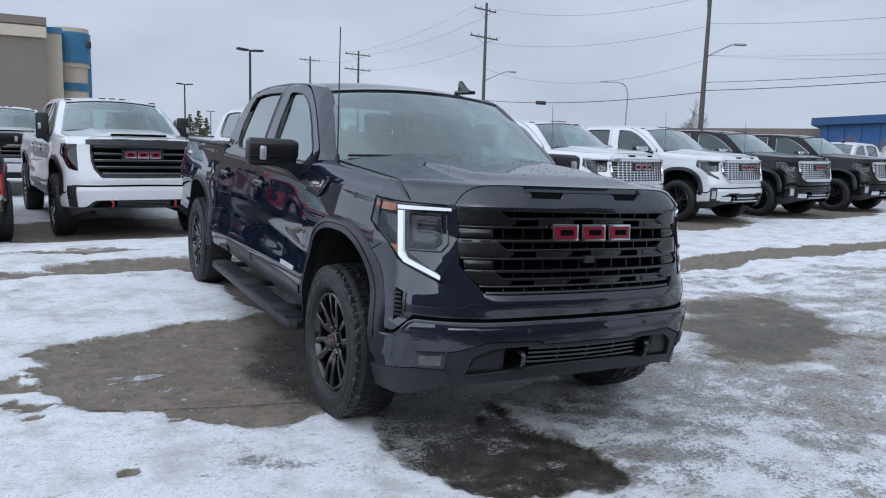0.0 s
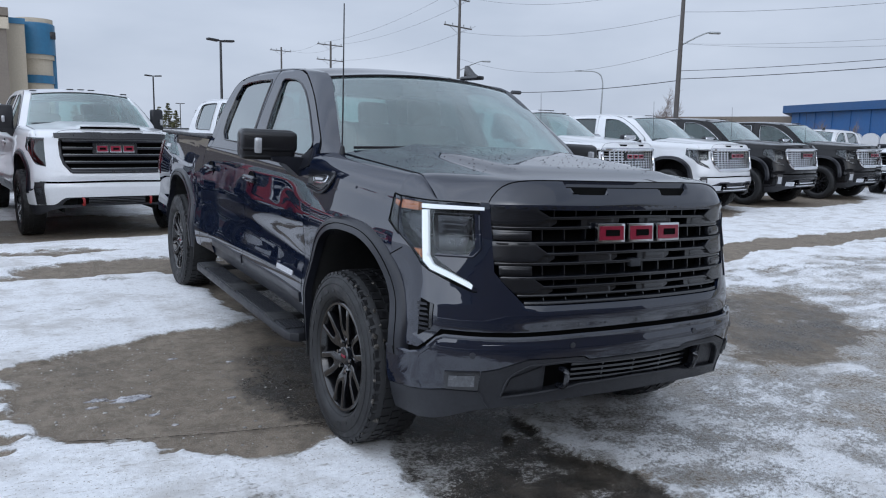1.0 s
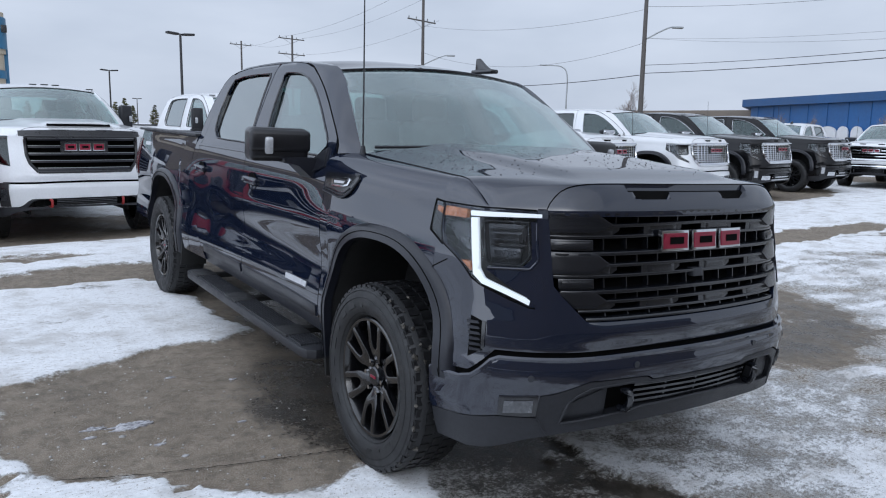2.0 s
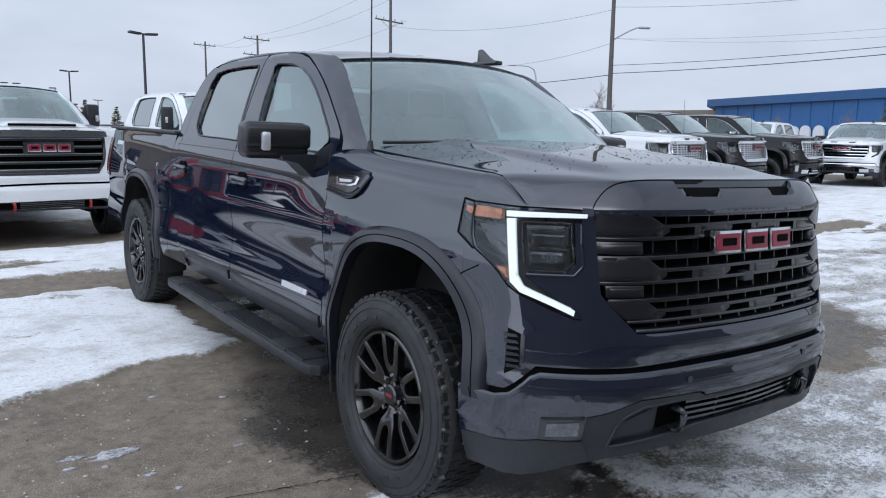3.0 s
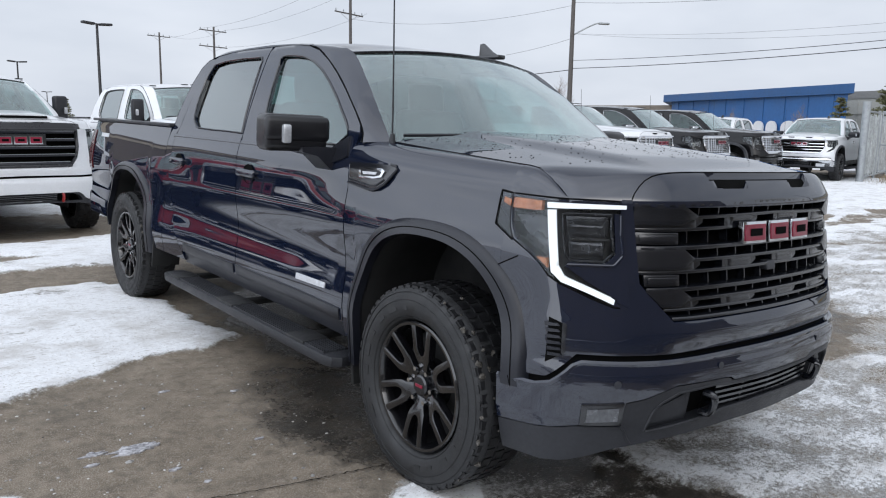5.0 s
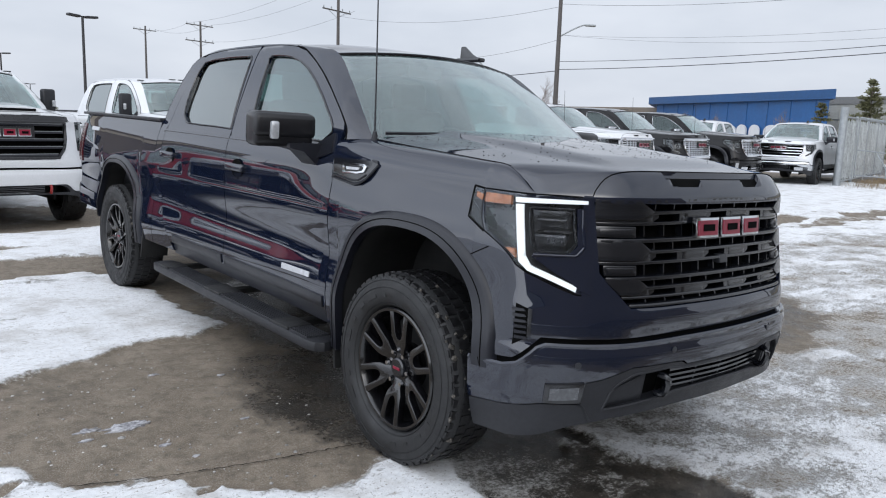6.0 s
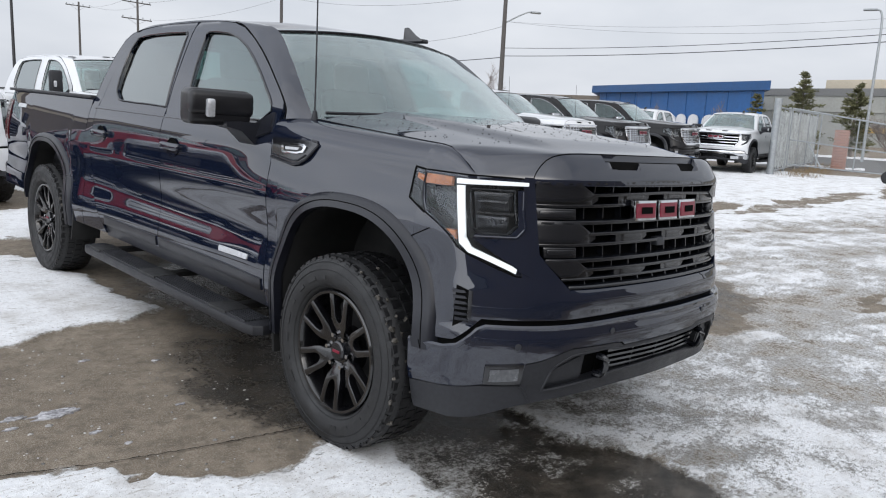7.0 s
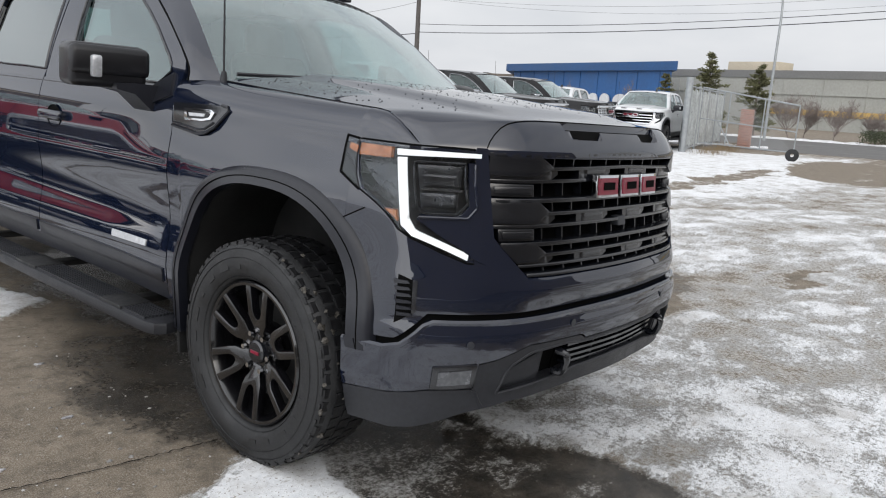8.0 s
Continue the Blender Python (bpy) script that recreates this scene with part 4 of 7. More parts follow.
        upl = np.array([(sg * hood_edge(y)[0], y, hood_edge(y)[1]) for y in yy])
        hx, hz = [float(q) for q in hood_edge(-0.385)]
        x0 = float(side_x(-0.385, hz - 0.13))
        aa = np.linspace(math.asin(((1.209 - (hz - 0.13)) / 0.13) ** (1 / 0.9)), math.pi / 2, 12)
        rear = np.stack([sg * (hx + (x0 - hx) * np.cos(aa) ** 0.8), np.full(12, -0.385), hz - 0.13 + 0.13 * np.sin(aa) ** 0.9], 1)
        t = np.linspace(0, 1, 12)[:, None]
        bulge = rear - (rear[0] * (1 - t) + rear[-1] * t)
        lowl[-1] = rear[0]
        mid = np.array([lo * (1 - t) + up * t + bulge * q**0.6 for lo, up, q in zip(lowl, upl, np.linspace(0, 1, len(upl)))])
        part("wing_tip", slab(mid, (0, 0, -0.015)), paint, wing, angle=60)
        if front == "hero" or detail:
            seam2 = []
            for y, z in zip(np.linspace(-0.455, -0.31, 12), np.linspace(0.998, 0.921, 12)):
                p = front_pt(front_k(sg * 0.907, z), z)
                e = float(np.clip((y - p[1]) / max(1e-6, -0.384 - p[1]), 0, 1))
                seam2.append((p[0] * (1 - e) + sg * float(side_x(max(y, -0.384), z)) * e, y, z))
            part("wing_seam", tube(seam2, 0.0024, 5), M_SEAM, wing)
            sp = lambda d: (lambda y, z: (sg * (side_x(y, z) + d), y, z))
            loop = [(0.629, 1.248), (0.305, 1.256), (0.272, 1.252), (0.256, 1.240), (0.322, 1.174), (0.372, 1.150), (0.425, 1.142), (0.600, 1.160)]
            badge = part("wing_badge", prism(loop, sp(0.008), (-sg * 0.02, 0, 0)), M_GLOSSBLACK, wing, "black wing vent badge", bevel=0.003)
            part("badge_rim", join(tube([sp(0.010)(y, z) for y, z in loop[1:]], 0.0065, 6), tube([sp(0.009)(y, z) for y, z in ((0.60, 1.172), (0.43, 1.158), (0.385, 1.163), (0.335, 1.190))], 0.004, 6)), M_FLARE, badge)
            part("badge_inlay", prism([(0.540, 1.232), (0.360, 1.236), (0.338, 1.226), (0.352, 1.200), (0.400, 1.190), (0.520, 1.186)], sp(0.013), (-sg * 0.01, 0, 0)), M_CHROME, badge, "bright inlay", bevel=0.002)
            part("badge_bar", prism([(0.515, 1.224), (0.375, 1.227), (0.362, 1.221), (0.370, 1.207), (0.405, 1.199), (0.500, 1.196)], sp(0.0155), (-sg * 0.008, 0, 0)), M_HOUSING, badge)
            part("badge_dash", prism([(0.495, 1.216), (0.385, 1.219), (0.390, 1.208), (0.485, 1.204)], sp(0.018), (-sg * 0.006, 0, 0)), M_SATIN, badge)

        # front door
        fl = lambda z: float(np.interp(z, [0.46, 0.72, 0.92, 1.14, 1.29], [0.585, 0.594, 0.612, 0.614, 0.655]))
        fr_ = lambda z: float(np.interp(z, [0.46, 0.755, 1.0, 1.29], [1.785, 1.792, 1.811, 1.835]))
        rl = lambda z: fr_(z) + 0.007
        rr_ = lambda z: float(np.interp(z, [0.46, 0.56, 0.69, 0.85, 1.02, 1.29], [2.60, 2.69, 2.80, 2.85, 2.875, 2.868]))
        for nm, a, b, win, frm, hy, glass in (("front_door", fl, fr_, WIN_F, DOOR_F, 1.66, M_GLASSF), ("rear_door", rl, rr_, WIN_R, DOOR_R, 2.72, M_GLASSD)):
            door = part(nm, join(spatch(a, b, 0.525, 1.290, sg, 16 * D, 18 * D), ring(frm, win, sg)), paint, truck, angle=50)
            part("door_glass", prism(resample(win + [win[0]], 40)[:-1], lambda y, z: (sg * (side_x(y, z) - 0.014), y, z), (-sg * 0.004, 0, 0)), glass, door, "front side glass" if nm == "front_door" else "dark privacy glass").visible_shadow = False
            w2 = [(sg * (float(side_x(y, z)) + 0.001), y, z) for y, z in resample(win + [win[0]], 60)]
            part("window_trim", tube(w2, 0.006, 6), M_CHROME if trim_chrome else M_GLOSSBLACK, door)
            x = float(side_x(hy, 1.115))
            # flat black disc paints the shade of the handle recess
            cup = part("handle_cup", lathe([(0.001, 0.0), (0.058, 0.0), (0.062, -0.004)], 24), M_SEAM, door)
            cup.matrix_local = Matrix.Translation((sg * (x + 0.0015), hy - 0.01, 1.113)) @ Matrix.Diagonal((1, 1.20, 0.86, 1))
            part("door_handle", moved(block(0, 0, 0, 0.034, 0.225, 0.044, 0.016, 3), Matrix.Translation((sg * (x + 0.022), hy - 0.012, 1.118))), M_CHROME if trim_chrome else paint, door, bevel=0)
            for off in (0.08, -0.10):
                part("handle_post", moved(block(0, 0, 0, 0.035, 0.032, 0.025, 0.008), Matrix.Translation((sg * (x + 0.008), hy + off, 1.116))), M_CHROME if trim_chrome else paint, door)
            if nm == "front_door" and detail:
                part("door_badge", prism([(0.758, 0.648), (1.06, 0.638), (1.06, 0.668), (0.758, 0.674)], lambda y, z: (sg * (side_x(y, z) + 0.005), y, z), (-sg * 0.008, 0, 0)), M_SATIN, door, "pale badge strip with unreadable lettering", bevel=0.002)
            # lower door moulding
            part("door_moulding", spatch(lambda z: a(0.56) + 0.02, lambda z: min(b(0.53), 2.62) - 0.01, 0.528, 0.585, sg, 10, 3, 0.008, 0.02), M_FLARE, door, bevel=bev)
        part("rocker", spatch(lambda z: 0.52, lambda z: 2.64, 0.450, 0.520, sg, 12, 4, -0.015, 0.12), M_FLARE, truck)
        # fixed quarter and B-post behind the gaps, roof rail
        rail = [(1.45, 1.818), (1.60, 1.832), (1.90, 1.838), (2.25, 1.836), (2.50, 1.828), (2.70, 1.810), (2.80, 1.785), (2.875, 1.735), (2.925, 1.62), (2.965, 1.44), (2.985, 1.30)]
        rail_out = resample(rail, 30)
        inner = []
        for i, (y, z) in enumerate(rail_out):
            over = float(sstep(2.70, 2.90, y))
            inner.append((sg * ((1 - over) * 0.640 + over * (float(side_x(y, z)) - 0.045)), min(y + 0.01, 2.975), (1 - over) * float(np.interp(y, [1.4, 2.0, 2.6, 2.8], [1.826, 1.848, 1.838, 1.80])) + over * z))
        outer3 = [(sg * float(side_x(y, z)), y, z) for y, z in rail_out]
        cp = [[np.array(o), (np.array(o) + np.array(i)) / 2 + np.array([sg * 0.006, 0, 0.006]), np.array(i)] for o, i in zip(outer3, inner)]
        part("roof_rail", slab(np.array(cp), (-sg * 0.02, 0, -0.01)), paint, truck, angle=60)
        quarter = spatch(lambda z: float(np.interp(z, [0.46, 0.56, 0.69, 0.85, 1.02, 1.285, 1.40, 1.58, 1.74, 1.80], [2.608, 2.698, 2.808, 2.858, 2.883, 2.876, 2.843, 2.808, 2.772, 2.70])), lambda z: float(np.interp(z, [0.5, 1.285, 1.40, 1.60, 1.74, 1.80], [2.986, 2.986, 2.968, 2.928, 2.870, 2.78])), 0.47, 1.79, sg, 5, 30, -0.001, 0.02)
        part("rear_quarter", quarter, paint, truck)
        # black sheets behind the door gaps paint their shade
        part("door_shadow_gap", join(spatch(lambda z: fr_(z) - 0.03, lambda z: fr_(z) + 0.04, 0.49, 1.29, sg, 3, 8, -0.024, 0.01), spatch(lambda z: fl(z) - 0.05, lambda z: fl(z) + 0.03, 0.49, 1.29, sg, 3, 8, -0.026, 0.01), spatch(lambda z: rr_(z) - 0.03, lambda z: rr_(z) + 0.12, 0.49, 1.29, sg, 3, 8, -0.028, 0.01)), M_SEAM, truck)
        # bed side
        ys = np.unique(np.r_[np.linspace(2.99, 4.90, 34), 3.745 - 0.50, 3.745 + 0.50, 3.745 - 0.505, 3.745 + 0.505])
        P = []
        for y in ys:
            zl = float(arch_z(y, 3.745, 0.50, 1.01)) if abs(y - 3.745) < 0.50 else (0.47 if y < 3.745 else 0.55)
            ztop = 1.335
            if y < 3.20:
                zl = max(zl, 0.46)
            P.append([(sg * (float(side_x(y, z)) if z < 1.29 else float(side_x(y, 1.29)) - (z - 1.29) * 0.25), y, z) for z in np.linspace(zl, ztop, 18)])
        bed = part("bed_side", slab(np.array(P), (-sg * 0.03, 0, 0)), paint, truck, angle=50)
        part("bed_rail", moved(block(0, 0, 0, 0.10, 1.92, 0.022, 0.006), Matrix.Translation((sg * 0.862, 3.945, 1.343))), M_TRIM, bed, "black bed rail cap")
        part("bed_inner", moved(block(0, 0, 0, 0.02, 1.90, 0.55, 0), Matrix.Translation((sg * 0.79, 3.945, 1.06))), M_TRIM, bed)
        if detail:
            part("bed_badge", spatch(lambda z: 4.38, lambda z: 4.60, 1.205, 1.235, sg, 4, 2, 0.003, 0.006), M_SATIN, bed, "pale badge strip with unreadable lettering")
        part("tail_lamp", spatch(lambda z: 4.80, lambda z: 4.915, 0.92, 1.255, sg, 5, 8, 0.008, 0.10), M_TAIL, bed, "red tail lamp", bevel=bev)
        # wheel arch trim
        for yc, top, lf, lr in ((0.0, 1.005, 0.585, 0.36), (3.745, 0.985, 0.42, 0.50)):
            inn = arch_line(yc, 0.452, top, lf, lr)
            out = arch_line(yc, 0.535, top + 0.062, lf, lr)
            P = []
            for (yi, zi), (yo, zo) in zip(inn, out):
                xi = float(side_x(yi, max(zi, 0.45)))
                xo = float(side_x(yo, max(zo, 0.45)))
                col = []
                for q in np.linspace(0, 1, 7):
                    bulge = 0.024 * (1 - q) ** 0.5 + 0.004 if q < 1 else -0.004
                    col.append((sg * (xi + (xo - xi) * q + bulge), yi + (yo - yi) * q, zi + (zo - zi) * q))
                P.append(col)
            part("wheel_arch_trim", slab(np.array(P), (-sg * 0.05, 0, 0)), flare_mat, truck, "satin dark wheel arch trim", angle=45)
            mids = [(sg * (float(side_x((yi + yo) / 2, max((zi + zo) / 2, 0.45))) + 0.0225), yi + (yo - yi) * 0.45, zi + (zo - zi) * 0.45) for (yi, zi), (yo, zo) in zip(inn, out)]
            part("trim_groove", tube(mids, 0.0022, 5), M_SEAM, truck)
            # well liner and back are coloured as dark as their shade
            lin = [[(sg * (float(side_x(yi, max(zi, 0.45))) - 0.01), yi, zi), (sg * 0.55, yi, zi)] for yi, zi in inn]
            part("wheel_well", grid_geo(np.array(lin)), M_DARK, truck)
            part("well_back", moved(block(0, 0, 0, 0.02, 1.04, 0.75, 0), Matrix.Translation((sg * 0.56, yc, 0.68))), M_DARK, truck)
        wheel(truck, sg * 0.868, 0.0, rim_mat, detail and sg < 0, sg)
        wheel(truck, sg * 0.868, 3.745, rim_mat, detail and sg < 0, sg)
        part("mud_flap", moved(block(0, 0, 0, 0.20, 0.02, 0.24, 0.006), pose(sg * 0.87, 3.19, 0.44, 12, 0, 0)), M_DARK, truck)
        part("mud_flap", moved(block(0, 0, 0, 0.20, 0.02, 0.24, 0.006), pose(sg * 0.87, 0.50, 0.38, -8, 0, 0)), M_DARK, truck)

        # running board
        if not hd or detail:
            outl = [(0.905, 0.565), (0.93, 0.535), (1.000, 0.525), (1.040, 0.55), (1.056, 0.61), (1.058, 2.66), (1.045, 2.72), (0.985, 2.745), (0.90, 2.74)]
            board = part("running_board", prism([(sg * x, y) for x, y in outl], lambda x, y: (x, y, 0.380), (0, 0, -0.050)), M_TRIM, truck, "black plastic running board", bevel=0.012 if detail else 0)
            if detail:
                for i in range(8):
                    part("board_rib", moved(block(0, 0, 0, 0.009, 2.02, 0.009, 0.0), Matrix.Translation((sg * (0.922 + 0.0165 * i), 1.63, 0.3845))), M_TRIM, board)
            for ya, yb in ((0.80, 0.98), (1.62, 1.84), (2.44, 2.60)):
                part("step_pad", moved(block(0, 0, 0, 0.140, yb - ya, 0.020, 0.003), Matrix.Translation((sg * 0.980, (ya + yb) / 2, 0.382))), M_RUBBER, board)
            for y in (0.95, 1.75, 2.55):
                part("board_bracket", moved(block(0, 0, 0, 0.32, 0.07, 0.03, 0.004), Matrix.Translation((sg * 0.78, y, 0.365))), M_DARK, board)

        # door mirror
        mw, mh, md = (0.295, 0.165, 0.26) if not tow else (0.17, 0.36, 0.18)
        mz = 1.362 if not tow else 1.43
        mx = sg * (1.086 if not tow else 0.985)
        mir = part("door_mirror", moved(block(0, 0, 0, mw, md * 0.60, mh, 0.030, 3), pose(mx, 0.875, mz, 0, 0, sg * 8)), M_TRIM if tow else (M_MIRRORCAP if detail else M_FLARE), truck, "dark door mirror housing")
        if not tow:
            part("mirror_cap", moved(block(0, 0, 0, mw + 0.008, md * 0.46, mh - 0.05, 0.026, 3), pose(mx, 0.845, mz + 0.018, 0, 0, sg * 8)), M_CHROME if trim_chrome else (M_MIRRORCAP if detail else M_FLARE), mir)
        part("mirror_lamp", moved(block(0, 0, 0, 0.040, 0.035, 0.084, 0.010, 2), pose(sg * (1.158 if not tow else 1.03), 0.784, mz - 0.004, 0, 0, sg * 8)), M_LAMPOFF, mir, "clear mirror lamp")
        part("mirror_glass", moved(block(0, 0, 0, mw - 0.06, 0.006, mh - 0.05, 0.002), pose(mx - sg * 0.01, 0.954 if not tow else 0.94, mz, 0, 0, sg * 8)), M_CHROME, mir, "mirror glass")
        arm = [(sg * 0.885, 0.83, 1.255), (sg * 0.94, 0.84, 1.262), (sg * 1.00, 0.86, 1.285), (sg * 1.03, 0.87, 1.31)]
        part("mirror_arm", join(prism([(0.880, 1.190), (0.885, 1.300), (1.00, 1.305), (1.085, 1.300), (1.080, 1.278), (1.005, 1.262), (0.935, 1.200)], lambda x, z: (sg * x, 0.775, z), (0, 0.14, 0)), prism([(0.665, 1.27), (0.70, 1.36), (0.80, 1.315), (0.86, 1.27), (0.80, 1.225)], lambda y, z: (sg * (side_x(y, z) + 0.012), y, z), (-sg * 0.02, 0, 0))), M_FLARE if not tow else M_TRIM, mir)

        # front post
        dl = smooth_line([(sg * side_x(y, z), y, z) for y, z in ((0.600, 1.335), (0.634, 1.398), (0.800, 1.517), (1.030, 1.658), (1.310, 1.787), (1.46, 1.820))], 30)
        wl_ = smooth_line([(sg * 0.795, 0.50, 1.345), (sg * 0.770, 0.60, 1.425), (sg * 0.735, 0.73, 1.530), (sg * 0.700, 0.86, 1.630), (sg * 0.642, 1.100, 1.780), (sg * 0.640, 1.42, 1.828)], 30)
        t = np.linspace(0, 1, 5)[None, :, None]
        post = dl[:, None] * (1 - t) + wl_[:, None] * t
        post[:, :, 0] += sg * 0.014 * np.sin(np.pi * t[:, :, 0])
        part("windscreen_post", slab(post, (-sg * 0.02, 0.015, -0.015)), paint, truck, angle=60)
        part("post_gap", tube(dl, 0.0036, 5), M_SEAM, truck)

    # windscreen, roof, back of the cab
    sx = np.linspace(-1, 1, 25)
    rowsw = []
    for q in np.linspace(0, 0.915, 14):
        xs_ = np.interp(q, [0, 0.16, 0.58, 0.92, 1], [0.795, 0.770, 0.702, 0.640, 0.632])
        ye = np.interp(q, [0, 0.16, 0.58, 0.92, 1], [0.50, 0.60, 0.86, 1.10, 1.14])
        ze = np.interp(q, [0, 0.16, 0.58, 0.92, 1], [1.345, 1.425, 1.630, 1.772, 1.795])
        rowsw.append([(xs_ * a, ye - (0.155 - 0.03 * q) * (1 - a * a), ze + (0.032 * q + 0.010) * (1 - a * a)) for a in sx])
    part("windscreen", slab(np.array(rowsw), (0, 0.004, -0.003)), M_GLASS, truck, "clear raked windscreen", angle=70).visible_shadow = False
    wtop = np.array(rowsw[-1])
    part("windscreen_trim", tube(wtop + np.array([0, 0.002, 0.0]), 0.0028, 6), M_GLOSSBLACK, truck)
    rf = []
    for q in np.r_[np.linspace(0, 0.12, 6), np.linspace(0.16, 1, 14)]:
        row = []
        for i, a in enumerate(sx):
            y0 = wtop[i, 1] + 0.004
            y = y0 + (2.84 - y0) * q
            ed = float(np.interp(y, [0.9, 1.14, 1.4, 2.0, 2.6, 2.8], [1.795, 1.800, 1.826, 1.848, 1.838, 1.790]))
            w = float(np.interp(y, [0.9, 1.15, 1.4, 2.6, 2.8], [0.625, 0.630, 0.648, 0.648, 0.645]))
            crown = 0.042 * (1 - abs(a) ** 2.4) * float(np.interp(q, [0, 0.9, 1], [1, 0.9, 0.6]))
            f = float(sstep(0, 0.22, q)) ** 0.55
            row.append((w * a, y, (wtop[i, 2] + 0.006) * (1 - f) + (ed + crown) * f))
        rf.append(row)
    rf = np.array(rf)
    roof = part("roof", slab(rf, (0, 0, -0.03)), paint, truck, angle=60)
    backz = [(1.79, 2.845, 0.64), (1.70, 2.885, 0.70), (1.55, 2.935, 0.76), (1.35, 2.968, 0.82), (1.30, 2.972, 0.84), (0.85, 2.975, 0.90)]
    zb, yb_, wb = [np.array(q)[::-1] for q in zip(*backz)]

    def back_strip(zs, a0, a1, n=7):
        return slab(np.array([[(np.interp(z, zb, wb) * a, np.interp(z, zb, yb_), z) for a in np.linspace(a0, a1, n)] for z in zs]), (0, -0.02, 0))

    part("cab_back", join(back_strip((1.79, 1.76, 1.73), -1, 1), back_strip((1.40, 1.35, 1.30, 0.85), -1, 1), back_strip((1.73, 1.55, 1.40), -1, -0.86, 3), back_strip((1.73, 1.55, 1.40), 0.86, 1, 3)), paint, truck)
    bw = np.array([[(w * a, y + 0.006, z) for a in np.linspace(-1, 1, 9)] for z, y, w in ((1.73, 2.873, 0.60), (1.55, 2.936, 0.64), (1.40, 2.961, 0.66))])
    part("back_window", slab(bw, (0, 0.004, 0)), M_GLASSF, truck, "tinted rear window")
    part("cowl", slab(np.array([[(a * 0.79, hood_pt(a, 1.0)[1] - 0.01, hood_pt(a, 1.0)[2] - 0.03) for a in np.linspace(-1, 1, 21)], [(a * 0.80, rowsw[0][12][1] + 0.155 * a * a + 0.03, 1.33 + 0.02 * (1 - a * a)) for a in np.linspace(-1, 1, 21)]]), (0, 0, -0.02)), M_TRIM, truck, "black cowl panel")
    for xa, xb in ((-0.735, -0.16), (0.02, 0.52)):
        def wp(x, q, up=0.0):
            a = x / 0.78
            row = np.array(rowsw[0]) * (1 - q) + np.array(rowsw[3]) * q
            return np.array([x, np.interp(x, row[:, 0], row[:, 1]) - 0.01 - up, np.interp(x, row[:, 0], row[:, 2]) + 0.012 + up])
        blade = part("wiper", tube([wp(x, (0.16 if xa < 0 else 0.20) + (0.10 if xa < 0 else 0.06) * abs(x - xa) / (xb - xa)) for x in np.linspace(xa, xb, 10)], 0.008, 6), M_TRIM, truck, "black wiper")
        part("wiper_arm", tube([wp(xb - 0.02, 0.0, 0.01), wp((xa + xb) / 2 + 0.1, 0.14, 0.004), wp((xa + xb) / 2, 0.24, 0.004)], 0.008, 6), M_TRIM, blade)
    # shark fin, mast
    fin = prism([(1.20, 1.850), (1.255, 1.905), (1.335, 1.935), (1.350, 1.925), (1.345, 1.862), (1.42, 1.858), (1.42, 1.848)], lambda y, z: (0.22, y, z), (0.045, 0, 0))
    if detail:
        fin = join(prism([(1.22, 1.858), (1.30, 1.895), (1.375, 1.945), (1.400, 1.942), (1.405, 1.858)], lambda y, z: (0.480, y, z), (0.026, 0, 0)), block(0.493, 1.315, 1.857, 0.066, 0.22, 0.026, 0.010, 3))
        part("roof_antenna", fin, M_GLOSSBLACK, roof, "dark shark-fin antenna", bevel=0.006)
    elif not hd:
        part("roof_antenna", fin, M_GLOSSBLACK, roof)
    if not tow:
        mast = part("mast_antenna", tube([(-0.806, 0.475, 1.335), (-0.807, 0.482, 1.60), (-0.810, 0.500, 2.10)], [0.0045, 0.004, 0.003], 8), M_TRIM, truck, "thin black whip antenna")
        part("mast_foot", lathe([(0.001, 0.05), (0.010, 0.045), (0.017, 0.0), (0.02, -0.02)], 14, "z"), M_TRIM, mast).matrix_local = Matrix.Translation((-0.806, 0.475, 1.335))
    # bed floor, tailgate, rear bumper, chassis
    part("bed_floor", join(block(0, 3.945, 0.80, 1.60, 1.90, 0.04), block(0, 3.015, 1.06, 1.64, 0.03, 0.55)), M_TRIM, truck)
    gate = part("tailgate", block(0, 4.895, 1.08, 1.66, 0.05, 0.51, 0.015), paint, truck)
    part("gate_handle", block(0, 4.922, 1.22, 0.26, 0.02, 0.06, 0.008), M_GLOSSBLACK, gate)
    part("rear_bumper", block(0, 4.95, 0.62, 1.86, 0.16, 0.20, 0.03), M_TRIM if front in ("hero", "dark") else M_CHROME, truck)
    # chassis blocks take the same painted-in underbody shade
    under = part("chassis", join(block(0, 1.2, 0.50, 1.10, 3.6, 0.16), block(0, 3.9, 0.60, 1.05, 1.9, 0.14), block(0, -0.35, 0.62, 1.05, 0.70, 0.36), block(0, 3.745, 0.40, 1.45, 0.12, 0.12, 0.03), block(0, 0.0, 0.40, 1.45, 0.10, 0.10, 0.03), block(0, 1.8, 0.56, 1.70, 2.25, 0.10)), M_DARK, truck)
    # cabin
    part("dashboard", join(block(0, 0.95, 1.17, 1.60, 0.50, 0.32, 0.06, 3), block(0, 0.78, 1.27, 1.45, 0.35, 0.10, 0.03)), M_DASH, truck)
    part("cabin_floor", join(block(0, 1.9, 0.66, 1.70, 2.0, 0.04), block(-0.90, 1.9, 0.9, 0.02, 2.0, 0.75), block(0.90, 1.9, 0.9, 0.02, 2.0, 0.75)), M_DASH, truck)
    part("headliner", slab(rf[1:] * np.array([0.97, 0.99, 1]) - np.array([0, -0.02, 0.05]), (0, 0, -0.01)), M_DASH, truck)
    seats = ((-0.42, 1.72), (0.42, 1.72), (-0.42, 2.62), (0.42, 2.62))
